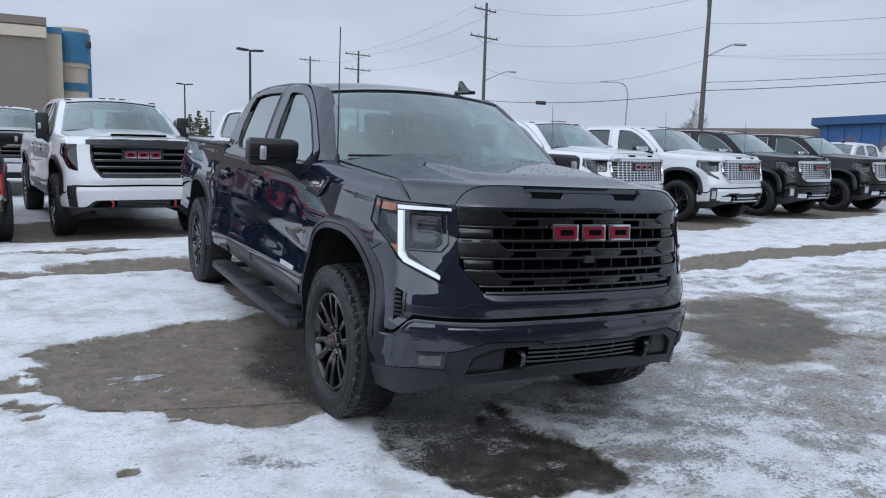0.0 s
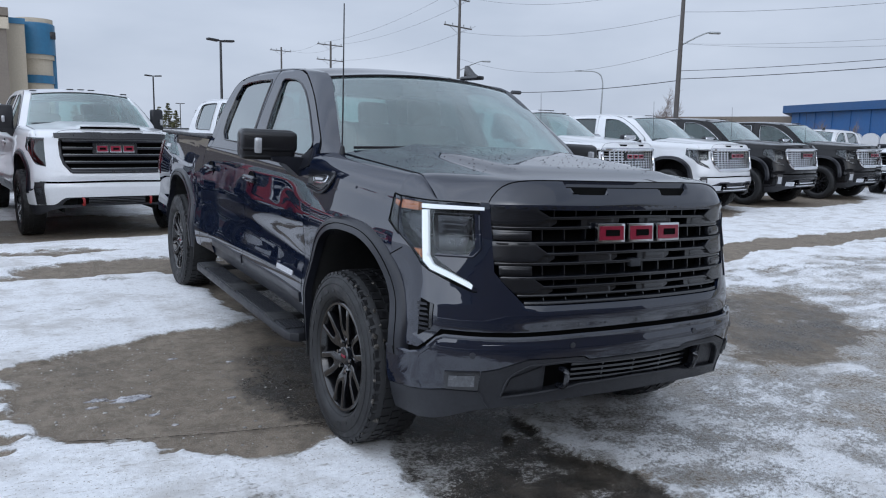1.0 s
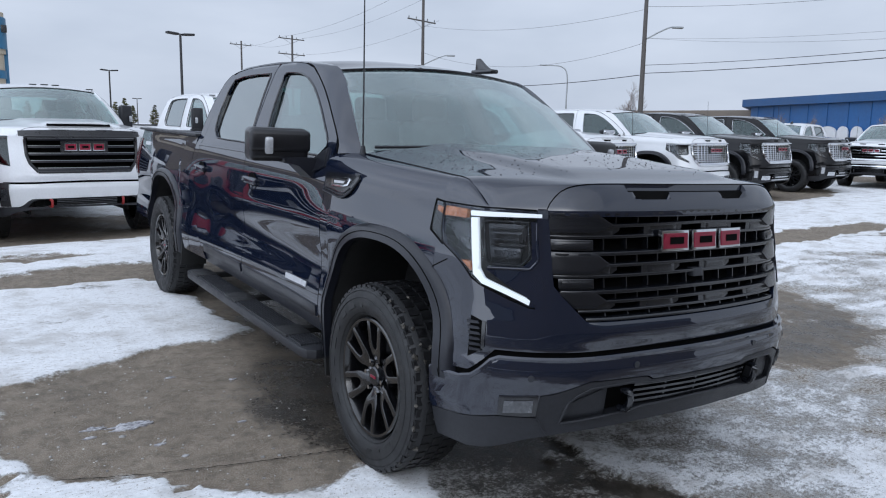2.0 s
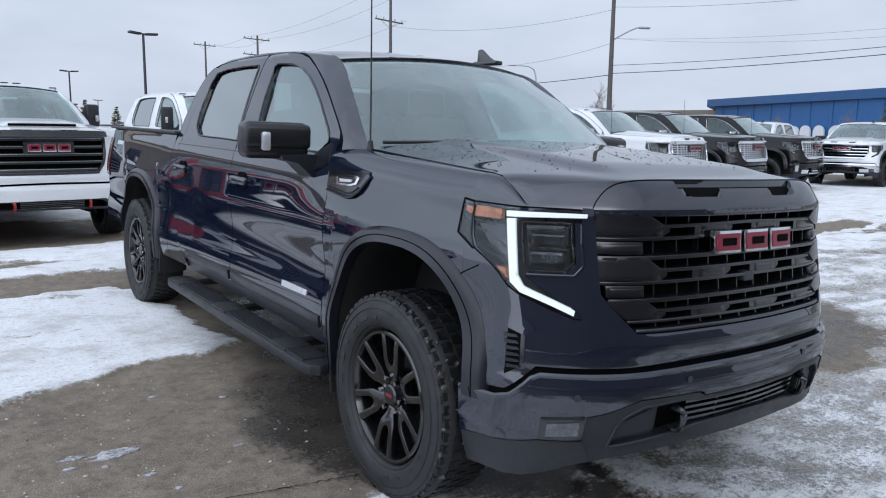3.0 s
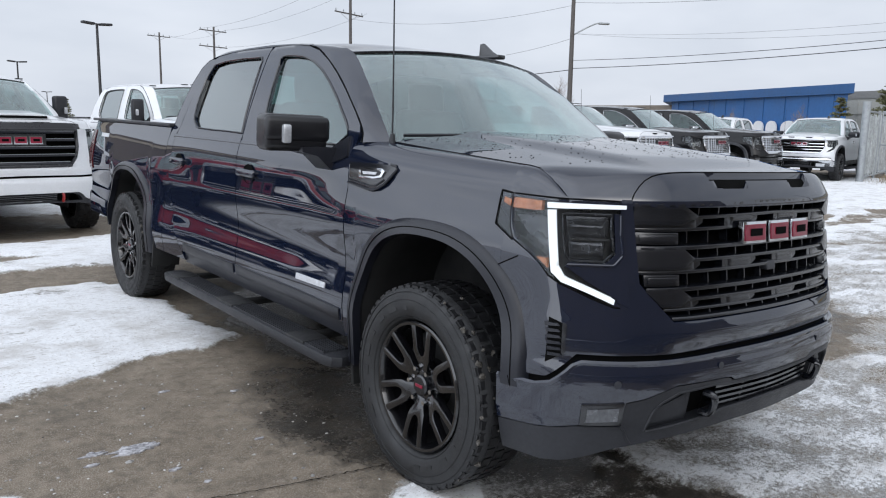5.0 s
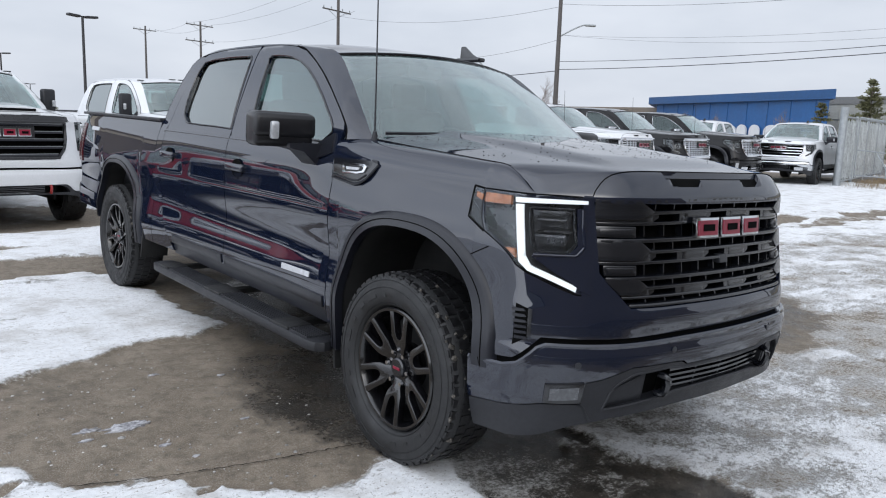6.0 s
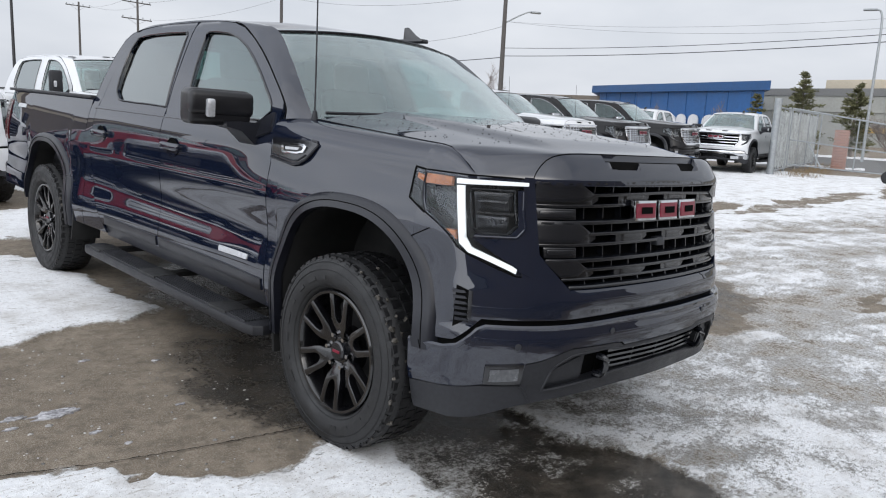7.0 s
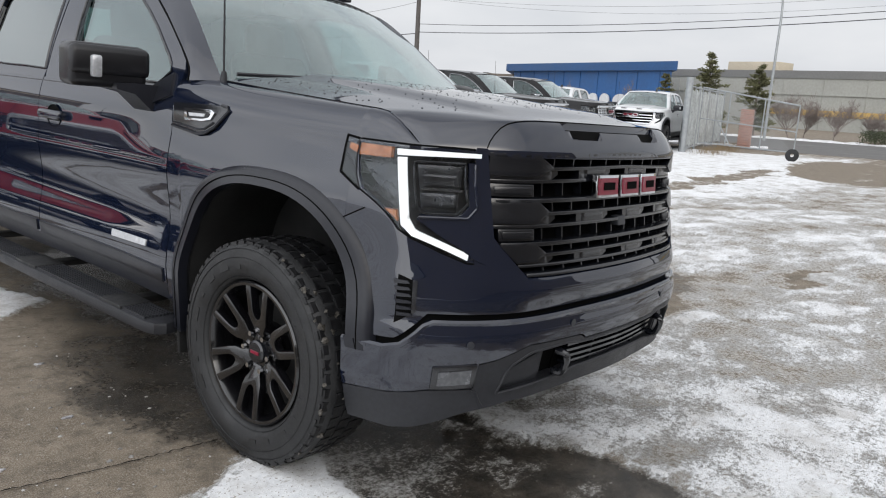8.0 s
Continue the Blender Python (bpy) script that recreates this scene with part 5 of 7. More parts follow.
    for xx, yy in seats:
        seat = part("seat", join(block(xx, yy - 0.30, 0.86, 0.54, 0.54, 0.22, 0.07, 3), moved(block(0, 0, 0, 0.52, 0.15, 0.66, 0.065, 3), pose(xx, yy + 0.02, 1.20, -14, 0, 0))), M_SEAT, truck, "charcoal cloth seat")
        part("headrest", join(moved(block(0, 0, 0, 0.27, 0.10, 0.20, 0.045, 3), pose(xx, yy + 0.13, 1.60, -10, 0, 0)), tube([(xx - 0.06, yy + 0.12, 1.46), (xx - 0.06, yy + 0.12, 1.56)], 0.008, 6), tube([(xx + 0.06, yy + 0.12, 1.46), (xx + 0.06, yy + 0.12, 1.56)], 0.008, 6)), M_SEAT, seat)
    if detail:
        tor = []
        for k in range(29):
            a = 2 * math.pi * k / 28
            tor.append((0.42 + 0.19 * math.cos(a), 1.30 + 0.19 * math.sin(a) * 0.42, 1.24 + 0.19 * math.sin(a) * 0.90))
        part("steering_wheel", join(tube(tor, 0.016, 8, False), moved(block(0, 0, 0, 0.16, 0.03, 0.13, 0.02), pose(0.42, 1.29, 1.24, -25, 0, 0)), tube([(0.23, 1.30, 1.24), (0.61, 1.30, 1.24)], 0.014, 6)), M_DASH, truck, "dark steering wheel")
        part("inside_mirror", join(block(0, 1.16, 1.73, 0.25, 0.03, 0.075, 0.012), block(0, 1.10, 1.79, 0.16, 0.14, 0.05, 0.015), tube([(0, 1.13, 1.78), (0, 1.16, 1.74)], 0.01, 6)), M_DASH, truck)
        # beads of melt water on the hood and roof
        rnd = random.Random(4)
        beads = []
        for _ in range(360):
            q = hood_pt(rnd.uniform(-0.93, 0.93), rnd.uniform(0.16, 0.97) ** 0.8)
            rr = rnd.uniform(0.0018, 0.0042)
            beads.append(moved(lathe([(0.0001, rr * 0.5), (rr * 0.7, rr * 0.35), (rr, 0)], 7, "z"), Matrix.Translation(q + np.array([0, 0, 0.0006]))))
        part("water_beading", join(*beads), M_GLOSSBLACK, hood, "small dark water beads")["kind"] = "stuff"
    if hd:
        for x in (-0.60, -0.14, 0.0, 0.14, 0.60):
            part("clearance_lamp", block(x, 1.16 - 0.12 * (1 - (x / 0.65) ** 2) + 0.06, 1.852 - 0.1 * x * x, 0.085, 0.06, 0.014, 0.004), M_HOUSING, roof)
    return truck


# ---- ground: one sheet to the horizon, canted under the subject ----
def ground_z(x, y):
    x, y = np.asarray(x, float), np.asarray(y, float)
    w = sstep(6.8, 4.3, np.hypot(x, y - 1.6))
    return w * (-0.026 * x + 0.017 * y)


HERO_POSE = Matrix(((0.999662, 0.000221, 0.025987, 0), (0.000221, 0.999856, -0.016992, 0), (-0.025987, 0.016992, 0.999518, 0), (0, 0, 0, 1)))

hero = pickup(M_NAVY, "hero", "dark navy crew-cab pickup with lit headlights on patchy snow", detail=True)
hero.matrix_world = HERO_POSE


def stand(truck, x, y, turn, size=1.0):
    truck.matrix_world = pose(x, y, float(ground_z(x, y)) + 0.0, 0, 0, turn) @ Matrix.Diagonal((size, size, size, 1))
    return truck


def place(ob, x, y, turn, size=1.0):
    m = pose(x, y, float(ground_z(x, y)), 0, 0, turn)
    c = copy_thing(ob, m)
    return c


hd_white = stand(pickup(M_WHITE, "dark", "white heavy-duty pickup with dark grille and red tow hooks", hd=True), -1.07, 8.57, 5.5, 1.06)
hd_white.matrix_world = hd_white.matrix_world @ Matrix.Diagonal((1, 1, 1.03, 1))
place(hd_white, 2.15, 9.0, 6)
place(hd_white, -2.85, 16.2, 4)
red = stand(pickup(M_RED, "bars", "bright red pickup parked in the row", lower_paint=M_CHROME), -3.63, 7.95, 5, 1.0)
place(red, -6.7, 9.15, 5)
place(red, -9.9, 9.4, 5)
chrome_white = stand(pickup(M_WHITE, "chrome", "white heavy-duty pickup with chrome mesh grille", hd=True, trim_chrome=True), 10.45, 8.0, 10, 1.06)
place(chrome_white, 7.05, 7.4, 10)
chrome_black = stand(pickup(M_BLACKP, "chrome", "black heavy-duty pickup with chrome mesh grille", hd=True, trim_chrome=True), 13.55, 8.55, 10, 1.06)
place(chrome_black, 17.15, 9.1, 10)
bar_white = stand(pickup(M_WHITE, "bars", "white pickup with chrome bar grille by the fence", lower_paint=M_CHROME), 20.3, 8.8, -78, 1.0)
place(bar_white, 19.9, 12.2, -78)
place(bar_white, 21.5, 16.0, -78)

# ---- the sheet of ground itself ----
def value_noise(x, y, scale, seed):
    """Smooth lattice noise, 0 to 1."""
    rs = np.random.RandomState(seed)
    tab = rs.rand(256, 256)
    u, v = x * scale, y * scale
    i, j = np.floor(u).astype(int), np.floor(v).astype(int)
    fu, fv = u - i, v - j
    fu, fv = fu * fu * (3 - 2 * fu), fv * fv * (3 - 2 * fv)
    g = lambda a, b: tab[a % 256, b % 256]
    return (g(i, j) * (1 - fu) + g(i + 1, j) * fu) * (1 - fv) + (g(i, j + 1) * (1 - fu) + g(i + 1, j + 1) * fu) * fv


def fractal(x, y, scale, seed, octaves=4, gain=0.55):
    tot, amp, norm = 0, 1.0, 0
    for o in range(octaves):
        tot = tot + amp * value_noise(x, y, scale * 2**o, seed + o)
        norm += amp
        amp *= gain
    return tot / norm


gxs = np.unique(np.round(np.r_[-np.geomspace(18, 2500, 26), np.arange(-18, -4, 0.12), np.arange(-4, 6.5, 0.04), np.arange(6.5, 24, 0.10), np.geomspace(24, 2500, 26)], 4))
gys = np.unique(np.round(np.r_[-np.geomspace(16, 2500, 26), np.arange(-16, -3, 0.12), np.arange(-3, 6.5, 0.04), np.arange(6.5, 20, 0.10), np.geomspace(20, 2500, 26)], 4))
GX, GY = np.meshgrid(gxs, gys, indexing="ij")
# bare patches: middle, radii, turn, how bare
# the largest lie unseen round the viewer, added to darken the nose's reflections
BARE = [(-1.40, 1.02, 0.98, 0.94, 0, 1.0), (-2.52, 0.93, 0.10, 0.13, 0, 0.8), (-2.50, 0.53, 0.10, 0.03, 10, 0.75), (-2.44, 0.34, 0.08, 0.025, 0, 0.75), (-1.97, -0.38, 0.07, 0.025, 25, 0.85), (-2.45, 1.19, 0.10, 0.05, 0, 0.8), (-2.27, 1.50, 0.16, 0.12, 0, 0.8), (-1.7, 0.02, 0.05, 0.03, 0, 0.8), (-0.4, 1.15, 1.1, 1.2, 0, 1.0), (0.0, 3.1, 0.8, 2.0, 0, 0.7), (-1.35, 4.65, 0.95, 0.50, 6, 0.52), (-2.9, 4.15, 0.9, 0.16, 4, 0.34), (-2.2, 5.6, 1.2, 0.18, 4, 0.32), (-1.25, 8.8, 1.75, 1.7, 0, 0.95), (2.2, 9.2, 1.4, 1.4, 0, 0.8), (3.45, 0.85, 1.35, 0.72, 38, 0.50), (7.6, 3.65, 3.4, 0.42, 5, 0.7), (13, 3.3, 4.0, 0.35, 3, 0.4), (-0.40, -0.58, 0.40, 0.82, 6, 0.46), (0.05, -0.75, 0.85, 0.75, -20, 0.20), (-0.7, -2.85, 1.4, 1.0, 10, 0.55), (-1.8, -8.6, 9.0, 6.2, -30, 0.95), (19.5, 2.2, 4.5, 1.6, 8, 0.62), (-9.2, -2.8, 6.4, 3.6, 0, 0.85), (4.75, -0.45, 0.6, 0.10, -12, 0.5), (9.0, 7.6, 2.2, 1.2, 10, 0.6), (15.0, 8.7, 3.2, 1.2, 10, 0.6)]
# wet asphalt, and painted shade on the ground under and beside the trucks
WET_AND_SHADED = [(-0.58, 0.60, 0.54, 1.02, 10, 0.80), (-0.40, -0.60, 0.46, 0.88, 6, 0.92), (0.0, -0.80, 0.85, 0.75, -20, 0.45), (-0.7, -3.0, 1.4, 1.0, 10, 0.7), (-1.8, -8.6, 8.6, 5.9, -30, 0.90), (-9.2, -2.8, 6.2, 3.4, 0, 0.75), (0.2, 1.6, 0.9, 2.4, 0, 0.9), (-1.2, 9.2, 1.7, 1.8, 0, 0.30), (3.45, 0.85, 1.4, 0.8, 38, 0.48)]


def blobs(x, y, rows, soft):
    v = np.zeros(x.shape)
    for cx, cy, rx, ry, tilt, amt in rows:
        c, s = math.cos(radians(tilt)), math.sin(radians(tilt))
        dx, dy = x - cx, y - cy
        q = np.hypot((dx * c + dy * s) / rx, (-dx * s + dy * c) / ry)
        v = np.maximum(v, amt * sstep(1 + soft, 1 - soft, q))
    return v


wx = GX + 0.8 * (fractal(GX, GY, 1.6, 11, 5, 0.65) - 0.5)
wy = GY + 0.7 * (fractal(GX, GY, 1.6, 31, 5, 0.65) - 0.5)
c20, s20 = math.cos(radians(-24)), math.sin(radians(-24))
streak = fractal((GX * c20 + GY * s20) * 0.45, (-GX * s20 + GY * c20) * 1.5, 1.2, 51, 5, 0.6)
icy = sstep(-0.6, 1.0, GX) * sstep(3.4, 0.8, GY)
icy = np.maximum(icy, blobs(GX, GY, [(-0.95, -0.42, 0.70, 0.50, -15, 0.75)], 0.5))
field = 0.82 - 0.22 * icy - blobs(wx, wy, BARE, 0.14)
field = field + (streak - 0.5) * (0.50 + 0.60 * icy) + (fractal(GX, GY, 4.0, 71, 4, 0.70) - 0.5) * (0.45 + 0.25 * icy)
field = field - 0.55 * sstep(24, 26.5, GX + 0.25 * GY) * sstep(160, 100, GX)
field = field + 0.30 * blobs(GX, GY, [(-1.06, -0.48, 0.42, 0.40, -18, 1.0)], 0.6)
field = np.clip(field, 0, 1.2)
# one mask for damp ground and the shade painted under the trucks
wet = np.clip(blobs(wx, wy, WET_AND_SHADED, 0.35) + (fractal(GX, GY, 3.5, 91, 5, 0.7) - 0.5) * 0.6, 0, 1)
near = sstep(40, 25, np.hypot(GX, GY))
gz_ = ground_z(GX, GY) + near * ((0.024 - 0.012 * icy) * sstep(0.45, 0.68, field) + 0.006 * (fractal(GX, GY, 9.0, 111, 3) - 0.5) * sstep(0.3, 0.6, field)) - 0.006
gp = np.stack([GX, GY, gz_], -1)
gv, gf = grid_geo(gp)
gme = bpy.data.meshes.new("ground")
gme.from_pydata(gv.tolist(), [], gf)
for nm, val in (("snow", field), ("wet", wet), ("icy", icy)):
    att = gme.attributes.new(nm, "FLOAT", "POINT")
    att.data.foreach_set("value", val.ravel().astype(np.float32))
gme.polygons.foreach_set("use_smooth", [True] * len(gme.polygons))
ground = tagged(new("ground", gme), "patchy snow and ice over wet brown asphalt", "ground", kind="structure")


def ground_material():
    m = bpy.data.materials.new("snowy_asphalt")
    m.use_nodes = True
    n, l = m.node_tree.nodes, m.node_tree.links
    b = n["Principled BSDF"]
    co = n.new("ShaderNodeTexCoord")
    at_ = n.new("ShaderNodeAttribute")
    at_.attribute_name = "snow"

    def nz(scale, detail, rough=0.55, stretch=None):
        t = n.new("ShaderNodeTexNoise")
        t.inputs["Scale"].default_value = scale
        t.inputs["Detail"].default_value = detail
        t.inputs["Roughness"].default_value = rough
        if stretch:
            mp = n.new("ShaderNodeMapping")
            mp.inputs["Scale"].default_value = stretch
            mp.inputs["Rotation"].default_value = (0, 0, radians(-20))
            l.new(co.outputs["Object"], mp.inputs["Vector"])
            l.new(mp.outputs["Vector"], t.inputs["Vector"])
        else:
            l.new(co.outputs["Object"], t.inputs["Vector"])
        return t.outputs["Fac"]

    def math_(op, a, c):
        t = n.new("ShaderNodeMath")
        t.operation = op
        for i, v in enumerate((a, c)):
            if isinstance(v, (int, float)):
                t.inputs[i].default_value = v
            else:
                l.new(v, t.inputs[i])
        return t.outputs[0]

    def rng(v, a, c, d=0.0, e=1.0):
        t = n.new("ShaderNodeMapRange")
        t.interpolation_type = "SMOOTHSTEP"
        for k, q in zip(("From Min", "From Max", "To Min", "To Max"), (a, c, d, e)):
            t.inputs[k].default_value = q
        l.new(v, t.inputs["Value"])
        return t.outputs[0]

    def mix(f, a, c):
        t = n.new("ShaderNodeMixRGB")
        l.new(f, t.inputs["Fac"])
        for k, q in (("Color1", a), ("Color2", c)):
            if isinstance(q, tuple):
                t.inputs[k].default_value = (*q, 1)
            else:
                l.new(q, t.inputs[k])
        return t.outputs[0]

    wt = n.new("ShaderNodeAttribute")
    wt.attribute_name = "wet"
    mid = nz(7.0, 6, 0.65)
    fin_ = nz(45, 5, 0.65)
    grit = nz(210, 3, 0.6)
    strk = nz(3.0, 6, 0.65, (0.6, 2.6, 1.0))
    tot = math_("ADD", at_.outputs["Fac"], math_("MULTIPLY", math_("SUBTRACT", mid, 0.5), 0.52))
    ic = n.new("ShaderNodeAttribute")
    ic.attribute_name = "icy"
    icw = rng(ic.outputs["Fac"], 0.0, 1.0, 0.34, 0.85)
    tot = math_("ADD", tot, math_("MULTIPLY", math_("SUBTRACT", fin_, 0.5), icw))
    tot = math_("ADD", tot, math_("MULTIPLY", math_("SUBTRACT", grit, 0.5), rng(ic.outputs["Fac"], 0.0, 1.0, 0.22, 0.55)))
    crumb = nz(95, 4, 0.7, (0.7, 1.5, 1.0))
    tot = math_("ADD", tot, math_("MULTIPLY", math_("SUBTRACT", crumb, 0.5), rng(ic.outputs["Fac"], 0.0, 1.0, 0.18, 0.75)))
    tot = math_("ADD", tot, math_("MULTIPLY", math_("SUBTRACT", strk, 0.5), 0.48))
    snow = math_("ADD", math_("MULTIPLY", rng(tot, 0.52, 0.64), math_("SUBTRACT", 1.0, ic.outputs["Fac"])), math_("MULTIPLY", rng(tot, 0.47, 0.71), ic.outputs["Fac"]))
    ice = rng(math_("ADD", tot, rng(ic.outputs["Fac"], 0.0, 1.0, -0.12, 0.0)), 0.28, 0.50)
    asph = mix(rng(mid, 0.30, 0.70), (0.142, 0.112, 0.082), (0.236, 0.193, 0.146))
    asph = mix(rng(grit, 0.48, 0.66), asph, (0.33, 0.295, 0.245))
    asph = mix(rng(grit, 0.42, 0.30), asph, (0.065, 0.055, 0.043))
    asph = mix(rng(nz(16, 5, 0.7), 0.46, 0.66, 0.0, 0.50), asph, (0.085, 0.071, 0.056))
    asph = mix(rng(nz(2.2, 6, 0.7), 0.54, 0.72, 0.0, 0.55), asph, (0.080, 0.069, 0.056))
    wet_shade = rng(math_("ADD", wt.outputs["Fac"], math_("ADD", math_("MULTIPLY", math_("SUBTRACT", mid, 0.5), 0.7), math_("MULTIPLY", math_("SUBTRACT", fin_, 0.5), 1.1))), 0.20, 0.74)
    # darkens the asphalt for wetness and for painted shade alike
    asph = mix(math_("MULTIPLY", wet_shade, rng(mid, 0.3, 0.7, 0.97, 0.74)), asph, (0.021, 0.019, 0.016))
    icec = mix(rng(fin_, 0.3, 0.7), (0.30, 0.277, 0.245), (0.60, 0.576, 0.54))
    icec = mix(math_("MULTIPLY", wet_shade, 0.45), icec, (0.10, 0.098, 0.094))
    snowc = mix(rng(fin_, 0.3, 0.7), (0.72, 0.73, 0.745), (0.86, 0.87, 0.88))
    snowc = mix(rng(nz(2.6, 6, 0.7), 0.44, 0.68, 0.0, 0.70), snowc, (0.46, 0.44, 0.415))
    snowc = mix(rng(nz(24, 5, 0.7, (0.5, 1.6, 1.0)), 0.56, 0.70, 0.0, 0.75), snowc, (0.33, 0.30, 0.265))
    snowc = mix(rng(nz(90, 3), 0.60, 0.68, 0.0, 0.75), snowc, (0.22, 0.19, 0.15))
    c1 = mix(ice, asph, icec)
    c2 = mix(snow, c1, snowc)
    l.new(c2, b.inputs["Base Color"])
    r0 = mix(wet_shade, (0.82, 0.82, 0.82), (0.20, 0.20, 0.20))
    r1 = mix(ice, r0, (0.32, 0.32, 0.32))
    r2 = mix(snow, r1, (0.75, 0.75, 0.75))
    l.new(r2, b.inputs["Roughness"])
    b.inputs["Specular IOR Level"].default_value = 0.35
    hgt = math_("ADD", math_("MULTIPLY", snow, 0.006), math_("ADD", math_("MULTIPLY", fin_, 0.0045), math_("MULTIPLY", grit, 0.0035)))
    bp = n.new("ShaderNodeBump")
    bp.inputs["Strength"].default_value = 0.9
    bp.inputs["Distance"].default_value = 1.0
    l.new(hgt, bp.inputs["Height"])
    l.new(bp.outputs["Normal"], b.inputs["Normal"])
    return m


gme.materials.append(ground_material())


def crack_line():
    rnd = random.Random(12)
    base = smooth_line([(-2.15, 0.44), (-1.76, 0.32), (-1.33, 0.24), (-0.98, 0.19)], 60)
    vs, fs = [], []
    for i, (x, y) in enumerate(base):
        y += rnd.uniform(-0.006, 0.006)
        w = 0.0026 * rnd.uniform(0.4, 1.5)
        z = float(ground_z(x, y)) - 0.004
        vs += [(x, y - w, z + 0.004), (x, y + w, z + 0.004)]
        if i:
            fs.append((2 * i - 2, 2 * i, 2 * i + 1, 2 * i - 1))
    return np.array(vs), fs


part("crack", crack_line(), M_SEAM, ground, "thin dark crack in the asphalt")


def ice_chip(x, y, r, seed):
    rnd = random.Random(seed)
    ring_ = [(x + r * rnd.uniform(0.45, 1.25) * math.cos(a) * 1.5, y + r * rnd.uniform(0.45, 1.25) * math.sin(a) * 0.8) for a in np.linspace(0, 6.28, 23)[:-1]]
    z = float(ground_z(x, y)) - 0.010
    g = prism(ring_, lambda u, v: (u, v, z), (0, 0, 0.009))
    return tagged(part("ice_chip", g, M_ICE, bevel=0.003), "small grey chip of ice on the asphalt", "ice", "ice chips")


M_ICE = material("grey_ice", (0.36, 0.355, 0.37), 0.25, vary=0.6, scale=25, bump=0.5, bump_scale=60)
for k, (x, y, r) in enumerate(((-1.80, 0.90, 0.066), (-1.95, 0.93, 0.036), (-1.72, 0.62, 0.018), (-1.30, 0.72, 0.016), (-1.98, 0.83, 0.018), (-1.46, 1.52, 0.02), (-1.15, 1.35, 0.015), (-1.65, 0.45, 0.012))):
    ice_chip(x, y, r, 70 + k)


def ice_crumbs():
    """Loose crumbs of snow and pebbles on the bare asphalt, densest near the snow's edge."""
    rnd = random.Random(21)
    out = []
    while len(out) < 230:
        a, q = rnd.uniform(0, 6.283), rnd.random() ** 0.45 * 1.12
        x, y = -1.40 + 0.98 * q * math.cos(a), 1.02 + 0.94 * q * math.sin(a)
        if x > -0.95:
            continue
        rr = rnd.uniform(0.002, 0.006) * (1.9 if rnd.random() < 0.12 else 1)
        z = float(ground_z(x, y)) - 0.005
        g = lathe([(0.0001, rr * 0.8), (rr * 0.7, rr * 0.5), (rr, 0)], 5, "z")
        v = np.array(g[0]) * np.array([rnd.uniform(0.7, 1.8), rnd.uniform(0.7, 1.5), 1])
        out.append((v + np.array([x, y, z]), g[1]))
    return join(*out)


part("ice_crumbs", ice_crumbs(), material("crumbs_of_snow_and_grit", (0.30, 0.29, 0.275), 0.7, vary=0.9, scale=8, fine=30), ground, "small pale crumbs of ice and grit")["kind"] = "stuff"


# ---- street furniture, buildings and trees round the lot ----
M_WOOD = material("weathered_pole_wood", (0.085, 0.078, 0.074), 0.85, vary=0.3, scale=3, bump=0.4, bump_scale=30)
M_GALV = material("galvanised_steel", (0.33, 0.35, 0.36), 0.5, 0.6, vary=0.2, scale=8)
M_LAMPPOST = material("dark_bronze_post", (0.03, 0.03, 0.032), 0.5, 0.3, vary=0.2)
M_CABLE = material("black_cable", (0.045, 0.047, 0.055), 0.7, vary=0.1)
M_BLUE = material("blue_wall_panel", (0.018, 0.100, 0.285), 0.5, vary=0.12, scale=0.4, fine=4)
M_BLUED = material("dark_blue_cornice", (0.016, 0.08, 0.22), 0.5, vary=0.12, scale=0.4, fine=4)
M_TEAL = material("blue_curved_fascia", (0.03, 0.14, 0.26), 0.45, vary=0.12, scale=0.4, fine=4)
M_STUCCO = material("beige_stucco", (0.45, 0.395, 0.31), 0.9, vary=0.10, scale=0.5, fine=9, bump=0.2, bump_scale=20)
M_BROWN = material("brown_stucco", (0.17, 0.145, 0.12), 0.9, vary=0.12, scale=0.5, fine=9, bump=0.2, bump_scale=20)
M_GREYWALL = material("grey_green_precast_wall", (0.34, 0.34, 0.31), 0.85, vary=0.10, scale=0.3, fine=5)
M_ROOFGREY = material("grey_parapet", (0.17, 0.17, 0.165), 0.8, vary=0.12, scale=0.4, fine=6)
M_JOINT = material("wall_joint_filler", (0.322, 0.322, 0.294), 0.85, vary=0.1, scale=0.4)
M_YELLOW = material("faded_yellow_band", (0.48, 0.32, 0.11), 0.7, vary=0.25, scale=0.7, fine=5)
M_SLAT = material("pale_privacy_slats", (0.40, 0.42, 0.42), 0.55, 0.1, vary=0.4, scale=2.5, fine=14)
M_PINK = material("pink_brick", (0.38, 0.22, 0.18), 0.85, vary=0.2, scale=8, bump=0.3, bump_scale=40)
M_NEEDLE = material("spruce_needles", (0.125, 0.125, 0.062), 0.8, vary=0.5, scale=1.5, fine=12)
M_BARK = material("bare_bark", (0.14, 0.11, 0.09), 0.9, vary=0.3, scale=4, bump=0.3, bump_scale=30)
M_TWIG = material("reddish_bare_twigs", (0.20, 0.165, 0.15), 0.9, vary=0.3, scale=4)
M_DRYGRASS = material("dry_grass", (0.24, 0.17, 0.09), 0.9, vary=0.4, scale=3, fine=30)

EYE0 = (-2.34, -3.74)
EYE7 = (-2.78, -2.47)
EYE8 = (-2.54, -2.14)


def bearing(eye, az, d):
    return eye[0] + d * math.sin(radians(az)), eye[1] + d * math.cos(radians(az))


